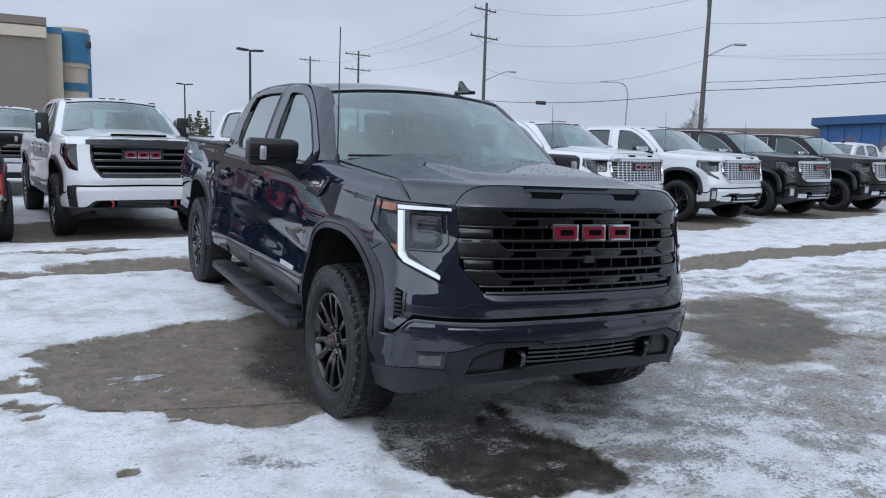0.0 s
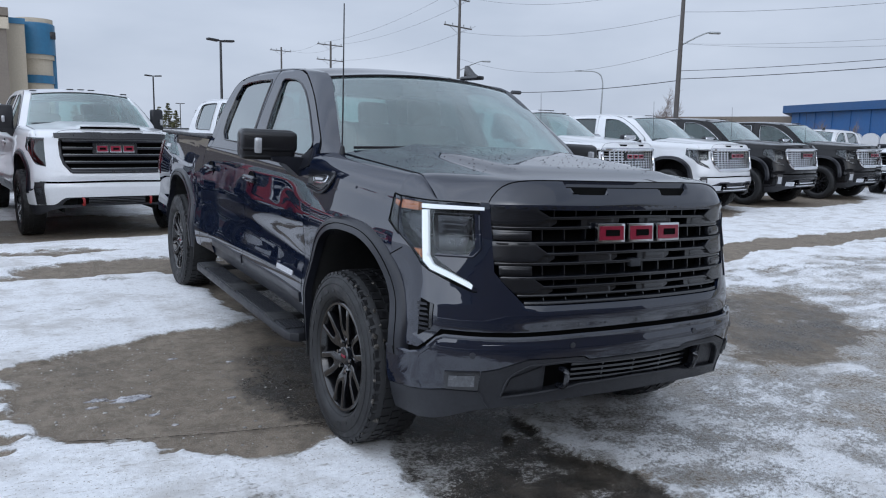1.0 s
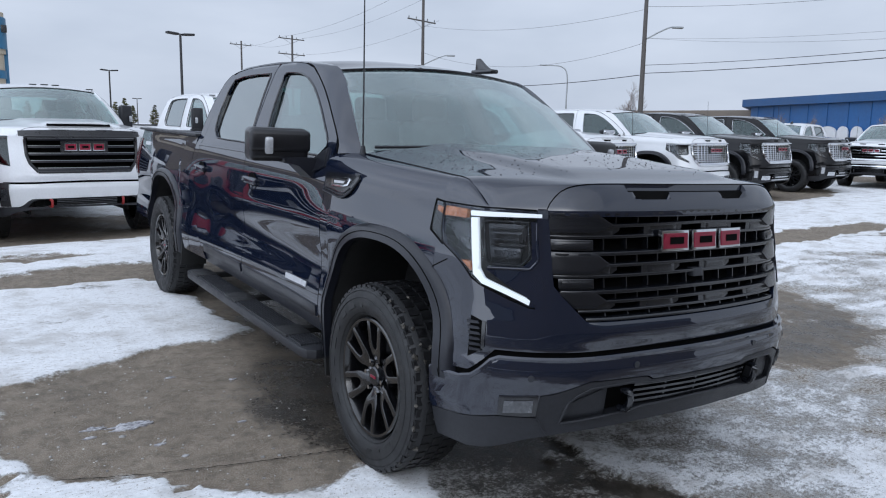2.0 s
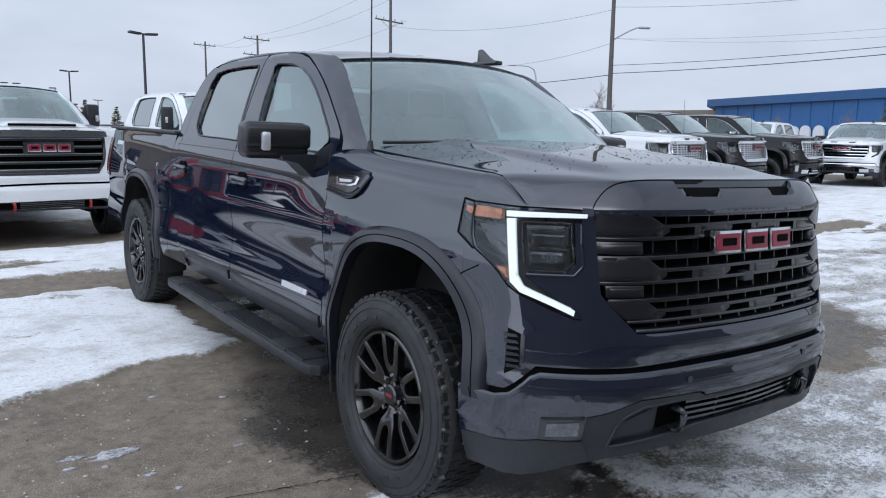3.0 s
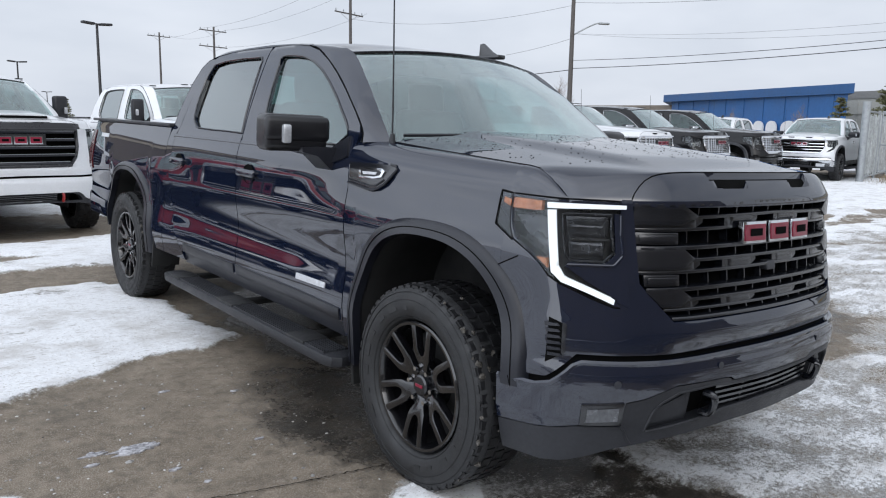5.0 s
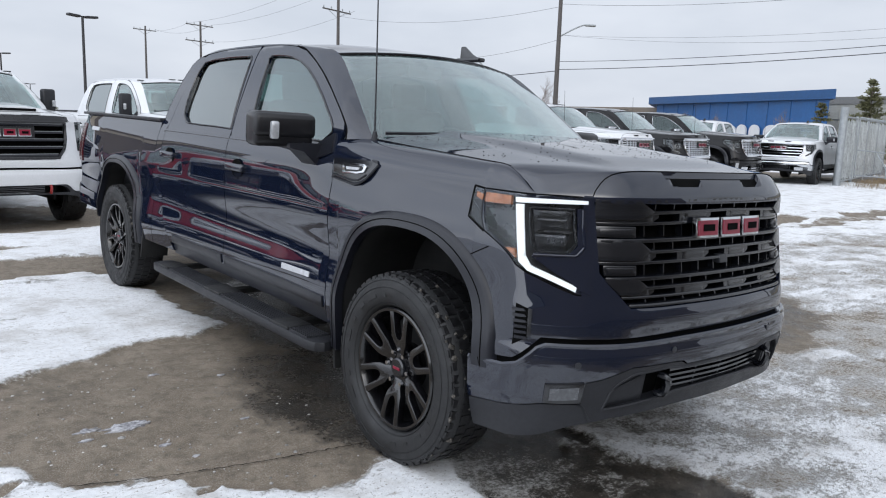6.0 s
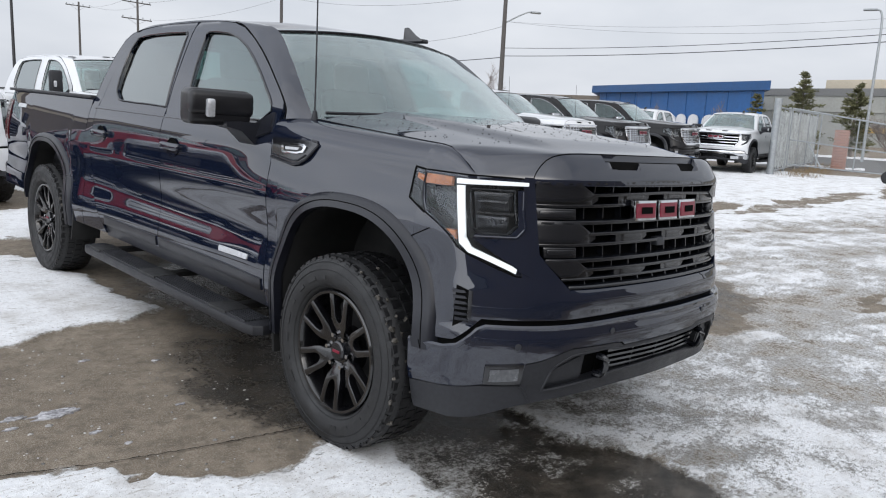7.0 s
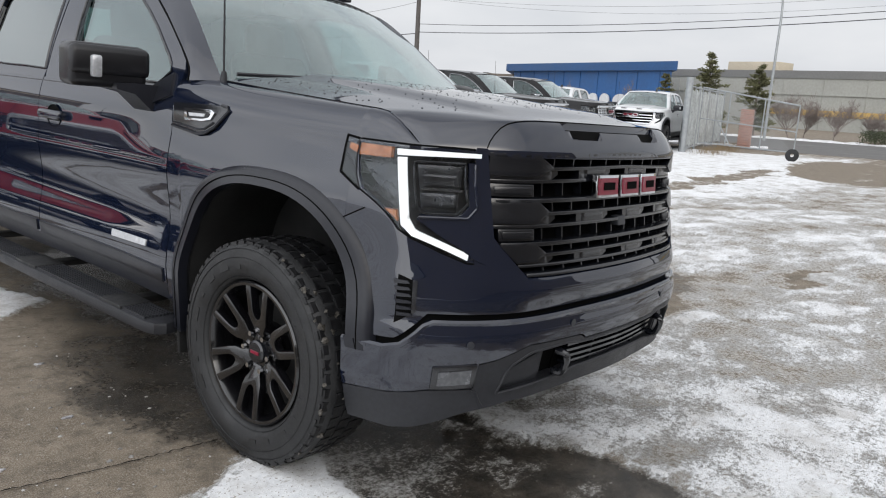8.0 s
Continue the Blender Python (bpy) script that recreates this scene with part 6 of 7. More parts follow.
def power_pole(x, y, h, arms, turn, lamp=None, label="weathered wooden power pole with crossarms"):
    thing = tagged(new("power_pole"), label, "power pole", "poles along the street")
    thing.matrix_world = pose(x, y, 0, 0, 0, turn)
    part("shaft", tube([(0, 0, -0.3), (0, 0, h * 0.5), (0, 0, h)], [0.20, 0.17, 0.13], 12), M_WOOD, thing)
    for z, w in arms:
        arm = part("crossarm", block(0, 0.16, z, w, 0.10, 0.13, 0.01), M_WOOD, thing)
        for q in (-0.46, -0.2, 0.2, 0.46):
            part("insulator", moved(lathe([(0.001, 0.28), (0.05, 0.25), (0.035, 0.18), (0.075, 0.15), (0.04, 0.06), (0.04, 0.0)], 10, "z"), Matrix.Translation((q * w, 0.16, z + 0.06))), M_GALV, arm)
        for sg in (-1, 1):
            part("arm_brace", tube([(sg * w * 0.3, 0.16, z - 0.05), (0, 0.14, z - 0.7)], 0.02, 5), M_GALV, arm)
    if lamp:
        z, reach, rise, ang = lamp
        c, s = math.cos(radians(ang)), math.sin(radians(ang))
        a = part("lamp_arm", tube(smooth_line([(0, 0, z), (c * reach * 0.5, s * reach * 0.5, z + rise * 0.62), (c * reach * 0.85, s * reach * 0.85, z + rise * 0.97), (c * reach, s * reach, z + rise)], 10), 0.055, 8), M_GALV, thing)
        part("lamp_head", moved(block(0, 0, 0, 0.85, 0.30, 0.16, 0.06, 3), pose(c * (reach + 0.3), s * (reach + 0.3), z + rise, 0, 0, ang)), M_GALV, a, "grey cobra-head street lamp")
    return thing


def along(az, slope, d, eye=EYE0, eye_z=1.5):
    return (*bearing(eye, az, d), eye_z + slope * d)


PA = bearing(EYE0, 46.75, 60)
P2 = bearing(EYE0, 31.1, 82)
P3 = bearing(EYE0, 21.8, 112)
P4 = bearing(EYE0, 18.3, 135)
PE = (44.0, -12.0)
power_pole(*PA, 12.9, [(12.4, 2.6)], 40, (8.2, 2.3, 1.0, -62))
power_pole(*P2, 16.0, [(15.3, 3.6), (12.5, 4.6)], 20, (8.0, 2.8, 1.1, -36))
power_pole(*P3, 14.0, [(13.5, 4.4), (11.4, 4.6)], 15)
power_pole(*P4, 15.3, [(14.7, 4.0)], 12)
power_pole(*PE, 13.2, [(12.6, 2.6)], 60)


def cable(a, b, sag, r=0.011, label="thin black overhead cable"):
    a, b = Vector(a), Vector(b)
    pts = []
    for i in range(25):
        t = i / 24
        p = a.lerp(b, t)
        p.z -= 4 * sag * t * (1 - t)
        pts.append(p)
    return tagged(part("overhead_cable", tube(pts, r, 5), M_CABLE), label, "cable", "overhead cables")


def on(p, z, dx=0.0, dy=0.0):
    return (p[0] + dx, p[1] + dy, z)


for q in (-1.6, 1.6):
    cable(on(P4, 14.9, q), on(P3, 13.7, q), 0.8)
    cable(on(P3, 13.7, q), on(P2, 15.5, q), 0.8)
cable(on(P3, 11.5, 2.0), on(P2, 12.7, 2.0), 0.8)
cable(on(P2, 12.0), on(PA, 10.4), 0.9)
cable(on(P2, 9.3), on(PA, 8.0), 1.6)
low = cable(on(P2, 6.0), on(PA, 5.7), 0.5, 0.03)
cable(on(P2, 15.5, 1.5), (PA[0], PA[1], 12.6), 1.0)
cable(on(PA, 10.59), on(PE, 11.57), 1.77)
cable(on(PA, 8.34), on(PE, 9.50), 1.56, 0.007)
cable(on(PA, 8.35), on(PE, 9.36), 1.98, 0.007)
cable(on(PA, 6.39), on(PE, 8.51), 0.93, 0.020)
cable(on(PA, 5.80), on(PE, 8.10), 0.82, 0.026)
# splice box on the low cable
sp = tuple(Vector(on(P2, 6.0)).lerp(Vector(on(PA, 5.7)), 0.34) - Vector((0, 0, 4 * 0.5 * 0.34 * 0.66)))
part("splice_case", block(*sp, 1.1, 0.35, 0.35, 0.12, 3), M_CABLE, low, "black splice case")


def lot_lamp(x, y, h, turn):
    thing = tagged(new("lot_lamp"), "dark parking-lot lamp post with two flat heads", "lamp post", "parking-lot lamps")
    thing.matrix_world = pose(x, y, 0, 0, 0, turn)
    part("post", tube([(0, 0, -0.1), (0, 0, h)], [0.11, 0.085], 10), M_LAMPPOST, thing)
    part("base", moved(lathe([(0.001, 0.75), (0.28, 0.75), (0.30, 0.70), (0.30, 0.0)], 20, "z"), Matrix.Identity(4)), M_ROOFGREY, thing, "concrete foot")
    for sg in (-1, 1):
        part("head", moved(block(0, 0, 0, 0.85, 0.42, 0.16, 0.04), pose(sg * 0.62, 0, h + 0.02, 0, sg * -4, 0)), M_LAMPPOST, thing, "flat lamp head")
    part("arm", block(0, 0, h, 0.5, 0.08, 0.08), M_LAMPPOST, thing)
    return thing


lot_lamp(*bearing(EYE0, 14.06, 60), 7.85, 14)
lot_lamp(*bearing(EYE0, 9.57, 104), 7.8, 10)
lot_lamp(*bearing(EYE0, 11.3, 190), 7.0, 10)
lot_lamp(*bearing(EYE0, 2.2, 130), 7.6, 0)


def street_lamp(x, y, h, reach, ang, lean=0.0):
    thing = tagged(new("street_lamp"), "tall galvanised street lamp with curved arm", "street lamp", "street lamps")
    thing.matrix_world = pose(x, y, 0, 0, 0, ang)
    line = smooth_line([(lean, 0, -0.2), (lean * 0.5, 0, h * 0.55), (0, 0, h * 0.88), (reach * 0.28, 0, h * 0.985), (reach, 0, h)], 26)
    part("post", tube(line, [0.075 - 0.04 * i / 25 for i in range(26)], 10), M_GALV, thing)
    part("lamp_head", block(reach + 0.2, 0, h, 0.6, 0.22, 0.10, 0.04, 3), M_GALV, thing, "grey lamp head")
    return thing


street_lamp(*bearing(EYE0, 41.55, 68), 7.0, 1.9, 150)
street_lamp(*bearing(EYE7, 72.75, 42), 7.1, 0.35, 110, 0.0)


def building(name, corners, height, mat, label, cap=None, cap_h=0.6, over=0.25):
    """A block from a closed outline of (x, y) with a parapet."""
    thing = tagged(new(name), label, "building")
    part("wall", prism(corners, lambda x, y: (x, y, -0.2), (0, 0, height + 0.2)), mat, thing)
    cx, cy = np.mean(corners, axis=0)
    big = [(cx + (x - cx) * (1 + over / max(1, abs(x - cx) + abs(y - cy)) * 2), cy + (y - cy) * (1 + over / max(1, abs(x - cx) + abs(y - cy)) * 2)) for x, y in corners]
    part("parapet", prism(big, lambda x, y: (x, y, height - cap_h), (0, 0, cap_h + 0.05)), cap or mat, thing)
    return thing


# blue showroom
BL, BR = bearing(EYE7, 55.2, 95), bearing(EYE7, 66.3, 72)
BR2, BL2 = bearing(EYE7, 64.5, 100), bearing(EYE7, 55.5, 118)
bd = (Vector(BR) - Vector(BL)).normalized()
bn = Vector((-bd.y, bd.x))
if bn.dot(Vector(BL) - Vector(EYE7)) < 0:
    bn = -bn
blue = building("blue_building", [BL, BR, BR2, BL2], 5.3, M_BLUE, "bright blue flat-roofed showroom behind parked pickups", M_BLUED, 0.75, 0.7)
for i in range(9):
    p = Vector(BL).lerp(Vector(BR), (i + 0.5) / 9)
    part("wall_joint", moved(block(0, 0, 0, 0.06, 0.04, 4.5), pose(p.x - bn.x * 0.02, p.y - bn.y * 0.02, 2.3, 0, 0, math.degrees(math.atan2(bd.y, bd.x)))), M_BLUED, blue)
for i, w in ((0.44, 1.9), (0.52, 2.6), (0.60, 1.5), (0.67, 1.5), (0.76, 2.2)):
    p = Vector(BL).lerp(Vector(BR), i)
    arch_o = [(-w / 2, 0.9)] + [(w / 2 * math.cos(a), 1.75 + 0.6 * math.sin(a)) for a in np.linspace(math.pi, 0, 9)] + [(w / 2, 0.9)]
    part("white_sign_shape", prism(arch_o, lambda u, z: (p.x + bd.x * u - bn.x * 0.25, p.y + bd.y * u - bn.y * 0.25, z), (bn.x * 0.15, bn.y * 0.15, 0)), M_WHITE, blue, "plain white sign shape")

# long grey precast building to the side and a low one behind the row
GA, GB = bearing(EYE7, 64.0, 96), bearing(EYE7, 101, 74)
gd = (Vector(GB) - Vector(GA)).normalized()
gn = Vector((-gd.y, gd.x))
if gn.dot(Vector(GA) - Vector(EYE7)) < 0:
    gn = -gn
grey = building("warehouse", [tuple(GA), tuple(GB), tuple(Vector(GB) + 20 * gn), tuple(Vector(GA) + 20 * gn)], 5.6, M_GREYWALL, "long grey-green precast warehouse with yellow band", M_ROOFGREY, 0.7, 0.2)
for t0, t1, z0, z1, mt, nm in ((0.28, 1.0, 1.35, 1.9, M_YELLOW, "yellow_band"), (0.0, 1.0, 3.3, 3.34, M_JOINT, "wall_reveal")):
    a, b = Vector(GA).lerp(Vector(GB), t0), Vector(GA).lerp(Vector(GB), t1)
    c = (a + b) / 2 - gn * 0.04
    part(nm, moved(block(0, 0, 0, (b - a).length, 0.16, z1 - z0), pose(c.x, c.y, (z0 + z1) / 2, 0, 0, math.degrees(math.atan2(gd.y, gd.x)))), mt, grey)
for i in range(14):
    p = Vector(GA).lerp(Vector(GB), (i + 0.5) / 14) - gn * 0.02
    part("wall_joint", moved(block(0, 0, 0, 0.035, 0.06, 4.8), pose(p.x, p.y, 2.5, 0, 0, math.degrees(math.atan2(gd.y, gd.x)))), M_JOINT, grey)
for i, w in ((0.22, 6.0), (0.62, 4.0)):
    p = Vector(GA).lerp(Vector(GB), i) + gn * 5
    part("roof_unit", moved(block(0, 0, 0, w, 3, 1.5, 0.05), pose(p.x, p.y, 6.0, 0, 0, math.degrees(math.atan2(gd.y, gd.x)))), M_STUCCO, grey, "pale rooftop unit")
LA, LB = bearing(EYE0, 44.5, 120), bearing(EYE0, 58, 105)
ld = (Vector(LB) - Vector(LA)).normalized()
ln_ = Vector((-ld.y, ld.x))
if ln_.dot(Vector(LA) - Vector(EYE0)) < 0:
    ln_ = -ln_
building("low_warehouse", [tuple(LA), tuple(LB), tuple(Vector(LB) + 15 * ln_), tuple(Vector(LA) + 15 * ln_)], 4.5, M_GREYWALL, "low grey warehouse behind the parked row", M_BROWN, 1.1, 0.2)

# beige dealership with a blue drum
bx, by = bearing(EYE0, 0.9, 62)
brown = building("dealership", [(bx - 26, by), (bx, by), (bx, by + 20), (bx - 26, by + 20)], 9.3, M_BROWN, "brown and beige stucco building with blue drum corner", M_BROWN, 0.5, 0.15)
part("pale_band", block(bx - 13, by - 0.1, 8.3, 26.3, 0.3, 0.75), M_STUCCO, brown)
bx2, by2 = bearing(EYE0, 2.0, 64)
part("beige_wing", block(-0.95, by2 + 6, 4.4, 1.5, 12, 8.8), M_STUCCO, brown)
part("blue_cap", block(-0.95, by2 + 6, 8.75, 1.6, 12.2, 0.4), M_TEAL, brown)
dx_, dy_ = bearing(EYE0, 2.45, 68)
drum = part("drum", moved(lathe([(1.15, 0), (1.15, 6.4), (1.30, 6.4), (1.30, 9.4), (0.01, 9.4)], 40, "z"), Matrix.Translation((dx_, dy_, 0))), M_STUCCO, brown, "round stucco corner")
part("drum_fascia", moved(lathe([(1.28, 6.75), (1.42, 6.75), (1.42, 9.0), (1.28, 9.1)], 40, "z"), Matrix.Translation((dx_, dy_, 0))), M_TEAL, brown, "blue curved fascia")
part("drum_band", moved(lathe([(1.14, 4.6), (1.26, 4.6), (1.26, 5.2), (1.14, 5.2)], 40, "z"), Matrix.Translation((dx_, dy_, 0))), M_TEAL, brown)
part("drum_sign", block(dx_ + 1.15, dy_ - 0.85, 8.2, 0.5, 0.3, 0.55, 0.05), M_HOUSING, brown, "small dark sign block")
part("corner_post", block(dx_ + 1.30, dy_ + 0.2, 3.4, 0.25, 0.25, 6.8), M_TEAL, brown)


def spruce(x, y, h, seed, spread=0.24, tiers=15):
    rnd = random.Random(seed)
    thing = tagged(new("spruce_tree"), "olive green spruce with thin ragged branches", "tree", "spruces")
    thing.matrix_world = pose(x, y, 0, 0, 0, rnd.uniform(0, 360))
    part("trunk", tube([(0, 0, -0.2), (0.03, 0, h * 0.5), (0, 0.02, h)], [0.025 * h, 0.015 * h, 0.004], 8), M_BARK, thing)
    vs, fs = [], []
    for t in range(tiers):
        u = (t + 0.5) / tiers
        for b in range(9 if u < 0.8 else 5):
            if rnd.random() < 0.15:
                continue
            z = h * (0.08 + 0.91 * u) + rnd.uniform(-0.02, 0.02) * h
            rad = spread * h * min(1.0, (1 - u) * 1.9 + 0.05) * rnd.uniform(0.5, 1.15)
            a = rnd.uniform(0, 2 * math.pi)
            base, rise = Vector((0, 0, z)), rad * rnd.uniform(-0.25, 0.25)
            for k in range(60):
                f0 = rnd.uniform(0.12, 1.0)
                c = base + Vector((rad * f0 * math.cos(a), rad * f0 * math.sin(a), rise * f0 + 0.35 * rad * f0 * f0 * (0.4 - u * 0.2)))
                c += Vector((rnd.gauss(0, 0.014 * h), rnd.gauss(0, 0.014 * h), rnd.gauss(0, 0.009 * h)))
                d = Vector((math.cos(a) + rnd.uniform(-0.7, 0.7), math.sin(a) + rnd.uniform(-0.7, 0.7), rnd.uniform(-0.1, 0.7))).normalized() * rnd.uniform(0.028, 0.052) * h
                w = d.cross(Vector((rnd.uniform(-1, 1), rnd.uniform(-1, 1), rnd.uniform(-1, 1)))).normalized() * 0.0095 * h
                m = len(vs)
                vs += [tuple(c - w), tuple(c + d * 0.6 - w * 0.6), tuple(c + d), tuple(c + d * 0.5 + w)]
                fs += [(m, m + 1, m + 2, m + 3)]
    part("crown", (np.array(vs), fs), M_NEEDLE, thing, angle=180)
    return thing


spruce(*bearing(EYE7, 65.9, 50), 3.4, 1)
spruce(*bearing(EYE7, 68.75, 44), 4.3, 2)
spruce(*bearing(EYE7, 72.0, 47), 4.0, 3)
for i, (az, d, h) in enumerate(((9.9, 150, 5.2), (10.5, 155, 6.0), (11.0, 150, 4.6), (12.4, 160, 5.0), (4.6, 150, 5.0), (5.6, 160, 5.6), (6.6, 150, 4.6), (8.2, 165, 4.4), (8.9, 150, 4.0))):
    spruce(*bearing(EYE0, az, d), h, 20 + i, 0.20, 12)


def bare_tree(x, y, h, seed, mat, name="bare_tree", label="leafless tree with fine twigs", depth=4, trunk=0.36, first=0.0):
    rnd = random.Random(seed)
    thing = tagged(new(name), label, "tree", "bare trees")
    thing.matrix_world = pose(x, y, 0)
    limbs = []

    def grow(p, d, length, r, level):
        pts = [p]
        q = p.copy()
        for _ in range(3):
            d2 = (d + Vector((rnd.uniform(-0.25, 0.25), rnd.uniform(-0.25, 0.25), rnd.uniform(-0.05, 0.18)))).normalized()
            q = q + d2 * length / 3
            pts.append(q.copy())
            d = d2
        limbs.append(tube(pts, [r, r * 0.85, r * 0.7, r * 0.5], 5, False))
        if level < depth:
            for _ in range((3 if level < 2 else 4) if level else (7 if first else 5)):
                i = rnd.randint(1, 3)
                a = rnd.uniform(0, 6.28)
                nd = (d * 0.9 + Vector((math.cos(a) * 0.80, math.sin(a) * 0.80, 0.24))).normalized()
                grow(pts[max(i, 2) if first and not level else i], nd, (h * first if first and not level else length) * rnd.uniform(0.55, 0.78), max(r * 0.6, 0.006), level + 1)

    grow(Vector((0, 0, -0.1)), Vector((0, 0, 1)), h * trunk, h * 0.013, 0)
    part("trunk", limbs[0], mat, thing)
    part("crown", join(*limbs[1:]), mat, thing, "bare twiggy crown")["kind"] = "stuff"
    return thing


for i, (az, d, h) in enumerate(((74.6, 47.5, 2.75), (75.5, 49, 2.4), (77.3, 47.5, 2.3), (79.9, 47.5, 1.9))):
    bare_tree(*bearing(EYE8, az, d), h, 40 + i, M_TWIG, depth=5, trunk=0.26, first=0.55)
bare_tree(*bearing(EYE0, 46.6, 75), 6.6, 50, M_TWIG, depth=5)
for i, (az, d, h) in enumerate(((57.0, 80, 4.6), (58.6, 78, 4.8), (63.6, 66, 4.3))):
    bare_tree(*bearing(EYE7, az, d), h, 60 + i, M_TWIG)

def hedge(x, y, length, depth, h, turn, seed):
    rnd = random.Random(seed)
    thing = tagged(new("hedge"), "low dark green clipped hedge beside the road", "hedge")
    thing.matrix_world = pose(x, y, 0, 0, 0, turn)
    vs, fs = [], []
    for _ in range(2600):
        c = Vector((rnd.uniform(-0.5, 0.5) * length, rnd.uniform(-0.5, 0.5) * depth, h * rnd.random() ** 0.6 * (0.85 + 0.15 * math.sin(3 * rnd.random()))))
        d = Vector((rnd.uniform(-1, 1), rnd.uniform(-1, 1), rnd.uniform(-0.2, 1))).normalized() * rnd.uniform(0.05, 0.11)
        w = d.cross(Vector((rnd.uniform(-1, 1), rnd.uniform(-1, 1), 0.3))).normalized() * 0.03
        m = len(vs)
        vs += [tuple(c - w), tuple(c + d * 0.6 - w), tuple(c + d), tuple(c + d * 0.5 + w)]
        fs += [(m, m + 1, m + 2, m + 3)]
    part("crown", (np.array(vs), fs), M_HEDGE, thing, angle=180)
    part("stem", tube([(-0.4 * length, 0, -0.1), (-0.4 * length, 0, 0.1), (0.4 * length, 0, 0.1)], 0.03, 5), M_BARK, thing)


M_HEDGE = material("hedge_leaves", (0.05, 0.06, 0.03), 0.8, vary=0.5, scale=2, fine=14)
hedge(*bearing(EYE7, 79.9, 48), 4.6, 0.9, 0.75, -10, 3)


def snow_strip(az0, az1, d, w, h, seed):
    """Low ploughed ridge of snow along the far kerb."""
    rnd = random.Random(seed)
    rows_ = []
    for i in range(60):
        az = az0 + (az1 - az0) * i / 59
        k = rnd.uniform(0.55, 1.2)
        rows_.append([(*bearing(EYE7, az, d + w * (q - 0.5)), -0.02 + h * k * math.sin(math.pi * q) ** 0.7) for q in np.linspace(0, 1, 6)])
    return tagged(part("snow_strip", grid_geo(np.array(rows_)), M_SNOWBANK, angle=80), "ploughed strip of snow along the far kerb", "snow", kind="structure")


M_ROAD = material("grey_road_asphalt", (0.115, 0.112, 0.108), 0.8, vary=0.25, scale=0.6, fine=6)
arc = np.array([[(*bearing(EYE7, az, d), 0.004) for d in (31, 36, 41, 46)] for az in np.linspace(66, 104, 24)])
tagged(part("road", slab(arc, (0, 0, -0.03)), M_ROAD), "bare grey asphalt road beyond the gate", "road", kind="structure")
M_SNOWBANK = material("old_snow", (0.66, 0.66, 0.67), 0.8, vary=0.25, scale=2, fine=9, bump=0.3, bump_scale=12)
snow_strip(68, 92, 46.5, 1.6, 0.13, 6)
snow_strip(60, 73, 33.0, 0.9, 0.10, 7)

# chain-link fence with slats, open gate, brick post
fence = tagged(new("slatted_fence"), "grey chain-link fence with vertical privacy slats", "fence")
FA, FB = Vector((20.75, 7.38)), Vector((30.0, 9.6))
fd = (FB - FA).normalized()
ft = math.degrees(math.atan2(fd.y, fd.x))
for i in range(5):
    p = FA + fd * (i * (FB - FA).length / 4)
    part("fence_post", tube([(p.x, p.y, -0.1), (p.x, p.y, 2.32 if i == 0 else 2.12)], 0.11 if i == 0 else 0.045, 10), M_GALV, fence)
for z in (0.12, 2.05):
    part("fence_rail", tube([(FA.x, FA.y, z), (FB.x, FB.y, z)], 0.03, 6), M_GALV, fence)
nsl = 84
for i in range(nsl):
    p = FA + fd * ((i + 0.5) * (FB - FA).length / nsl)
    part("slat", moved(block(0, 0, 0, 0.085, 0.012, 1.86 - 0.05 * ((i * 7) % 4)), pose(p.x, p.y, 1.08 - 0.02 * ((i * 5) % 3), 0, 1.5 * ((i * 11) % 5 - 2) / 2, ft + 14 * ((i * 3) % 5 - 2) / 2)), M_SLAT, fence)
gate = tagged(new("sliding_gate"), "open chain-link sliding gate on a small wheel", "gate")
GA2, GB2 = Vector((21.26, 7.12)), Vector((21.31, 4.22))


def gate_z(z, t):
    """The open gate sags towards its wheel."""
    return z * (1 - 0.20 * t)


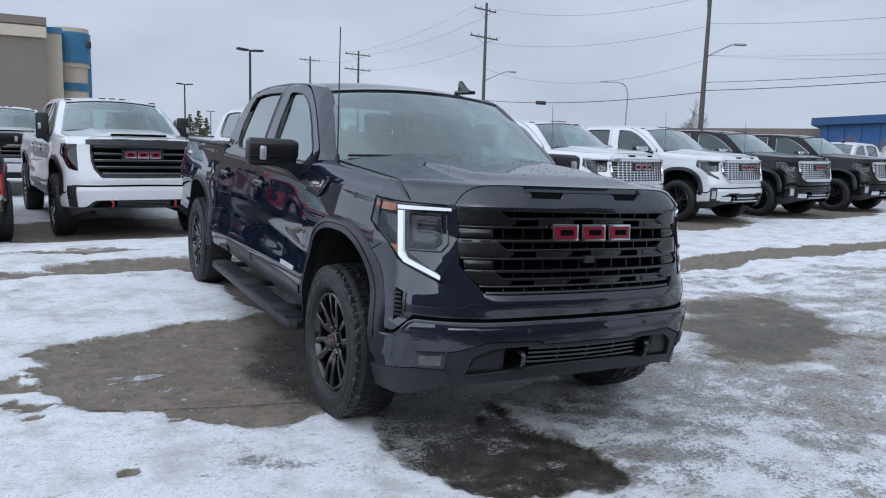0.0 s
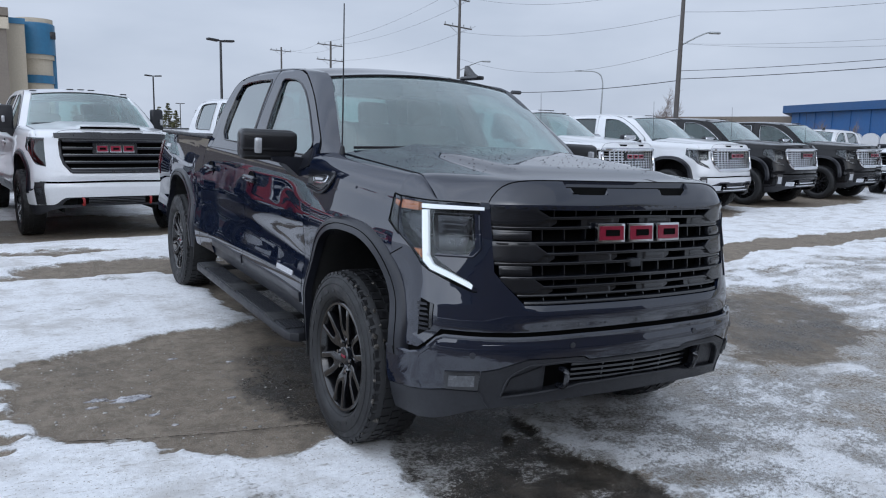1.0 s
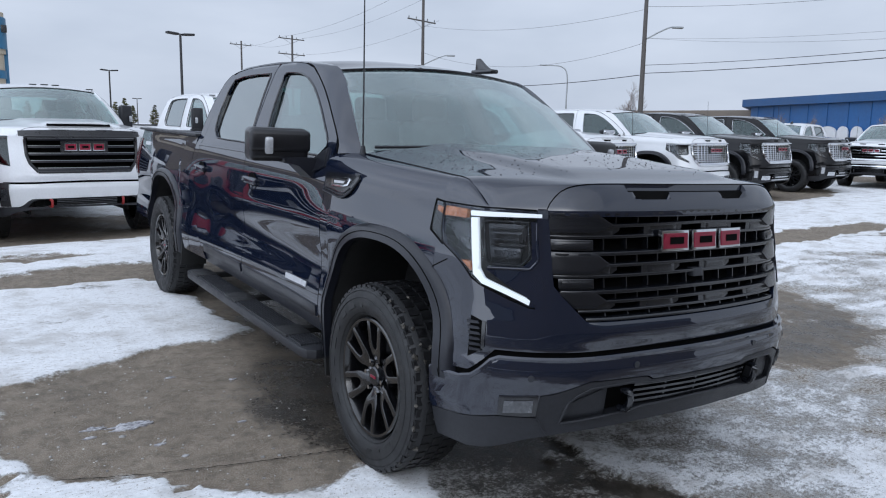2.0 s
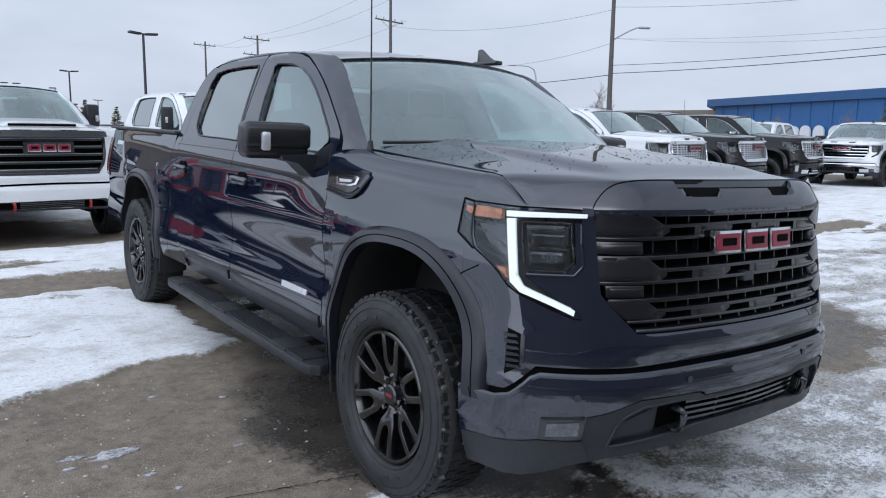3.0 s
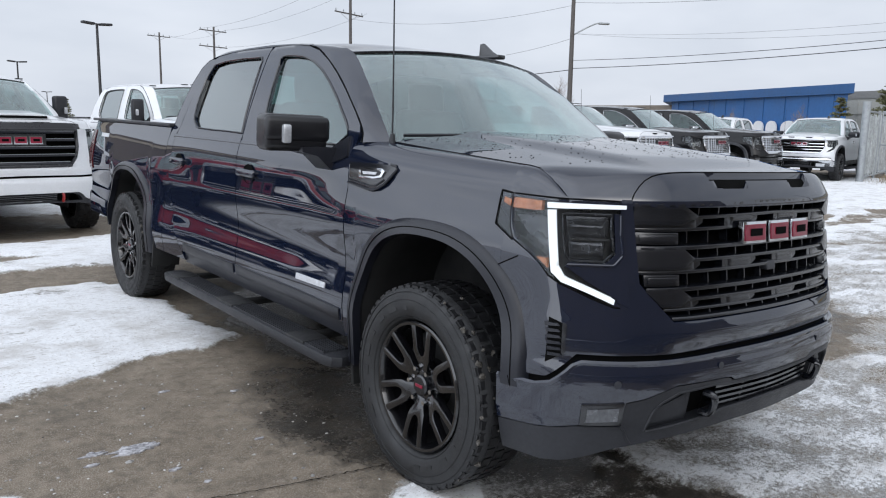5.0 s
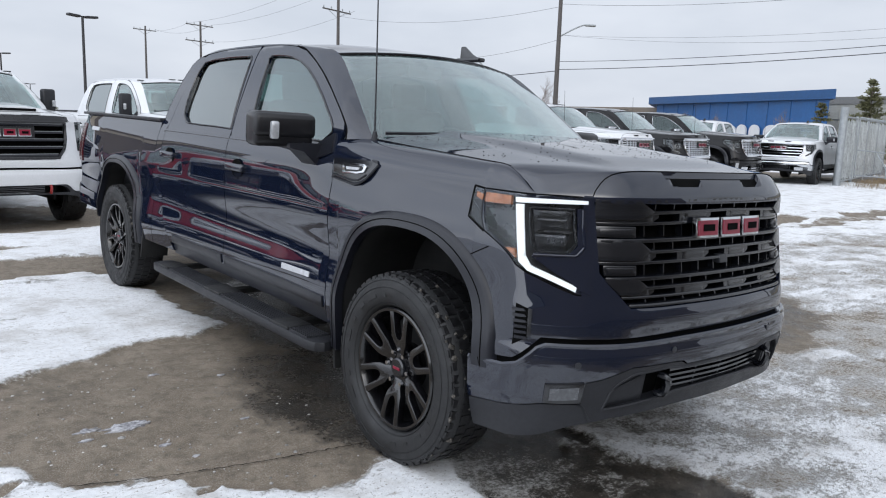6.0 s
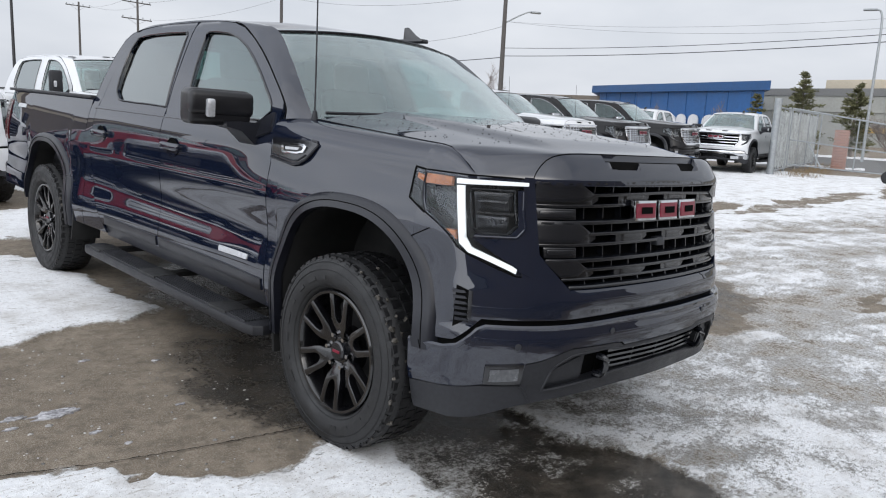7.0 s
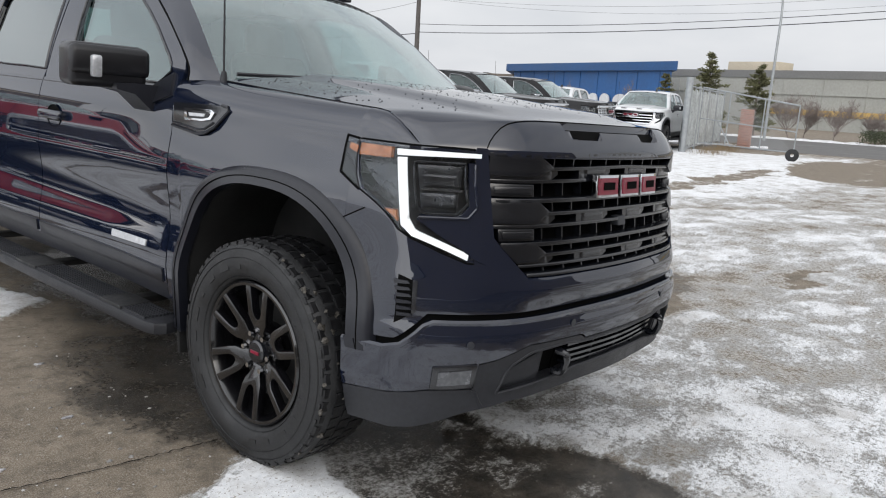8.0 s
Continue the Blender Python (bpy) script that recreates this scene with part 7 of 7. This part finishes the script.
for z, r in ((0.34, 0.018), (1.09, 0.020), (2.04, 0.024)):
    part("gate_rail", tube([(GA2.x, GA2.y, gate_z(z, 0)), (GB2.x, GB2.y, gate_z(z, 1))], r, 6), M_GALV, gate)
for t, lean in ((0, 0), (0.30, 0.0), (0.36, 0.16), (0.66, 0.0), (1.0, 0.0)):
    p, q = GA2.lerp(GB2, t), GA2.lerp(GB2, t - lean)
    part("gate_post", tube([(p.x, p.y, gate_z(0.30, t)), (q.x, q.y, gate_z(2.06 if not lean else 1.09, t))], 0.020, 6), M_GALV, gate)
mesh_wires = []
gl = (GB2 - GA2).length
for i in range(40):
    for sgn in (-1, 1):
        a0 = i / 40
        a1 = a0 + sgn * 1.66 / gl
        if 0 <= a1 <= 1:
            p, q = GA2.lerp(GB2, a0), GA2.lerp(GB2, a1)
            mesh_wires.append(tube([(p.x, p.y, gate_z(0.36, a0)), (q.x, q.y, gate_z(2.02, a1))], 0.0025, 3, False))
part("chain_mesh", join(*mesh_wires), M_GALV, gate)
wheel_c = GB2 + Vector((0.0, 0.03))
part("gate_wheel", moved(lathe([(0.05, -0.03), (0.16, -0.035), (0.19, -0.02), (0.19, 0.02), (0.16, 0.035), (0.05, 0.03)], 24), pose(wheel_c.x, wheel_c.y, 0.19, 0, 0, 15)), M_RUBBER, gate, "small rubber gate wheel")
pink = tagged(new("brick_post"), "pink brick gate post beside the fence", "post")
ppx, ppy = 27.6, 7.75
for i in range(15):
    part("brick_course", moved(block(0, 0, 0, 0.46 if i % 2 else 0.45, 0.46 if i % 2 else 0.45, 0.088, 0.006), pose(ppx, ppy, 0.05 + i * 0.098, 0, 0, 12)), M_PINK, pink)
grass = []
rnd = random.Random(9)
for _ in range(900):
    t = rnd.random()
    p = Vector((20.5, 6.4)).lerp(Vector((30, 8.9)), t)
    x, y = p.x + rnd.gauss(0, 0.25), p.y + rnd.gauss(0, 0.3)
    hh_ = rnd.uniform(0.06, 0.22)
    grass.append((np.array([(x - 0.015, y, 0), (x + 0.015, y, 0), (x + rnd.uniform(-0.1, 0.1), y + rnd.uniform(-0.1, 0.1), hh_)]), [(0, 1, 2)]))
tagged(part("dry_grass", join(*grass), M_DRYGRASS), "dry brown grass tufts along the fence", "grass", kind="stuff")

# plain dark block added unseen behind the viewer; it darkens the nose's reflections
hall = building("reflection_block", [(-34, -16.0), (14, -14.0), (14, -30.5), (-34, -32.5)], 6.0, M_BROWN, "plain dark brown block added unseen behind the viewer for reflections", M_ROOFGREY, 0.8, 0.2)
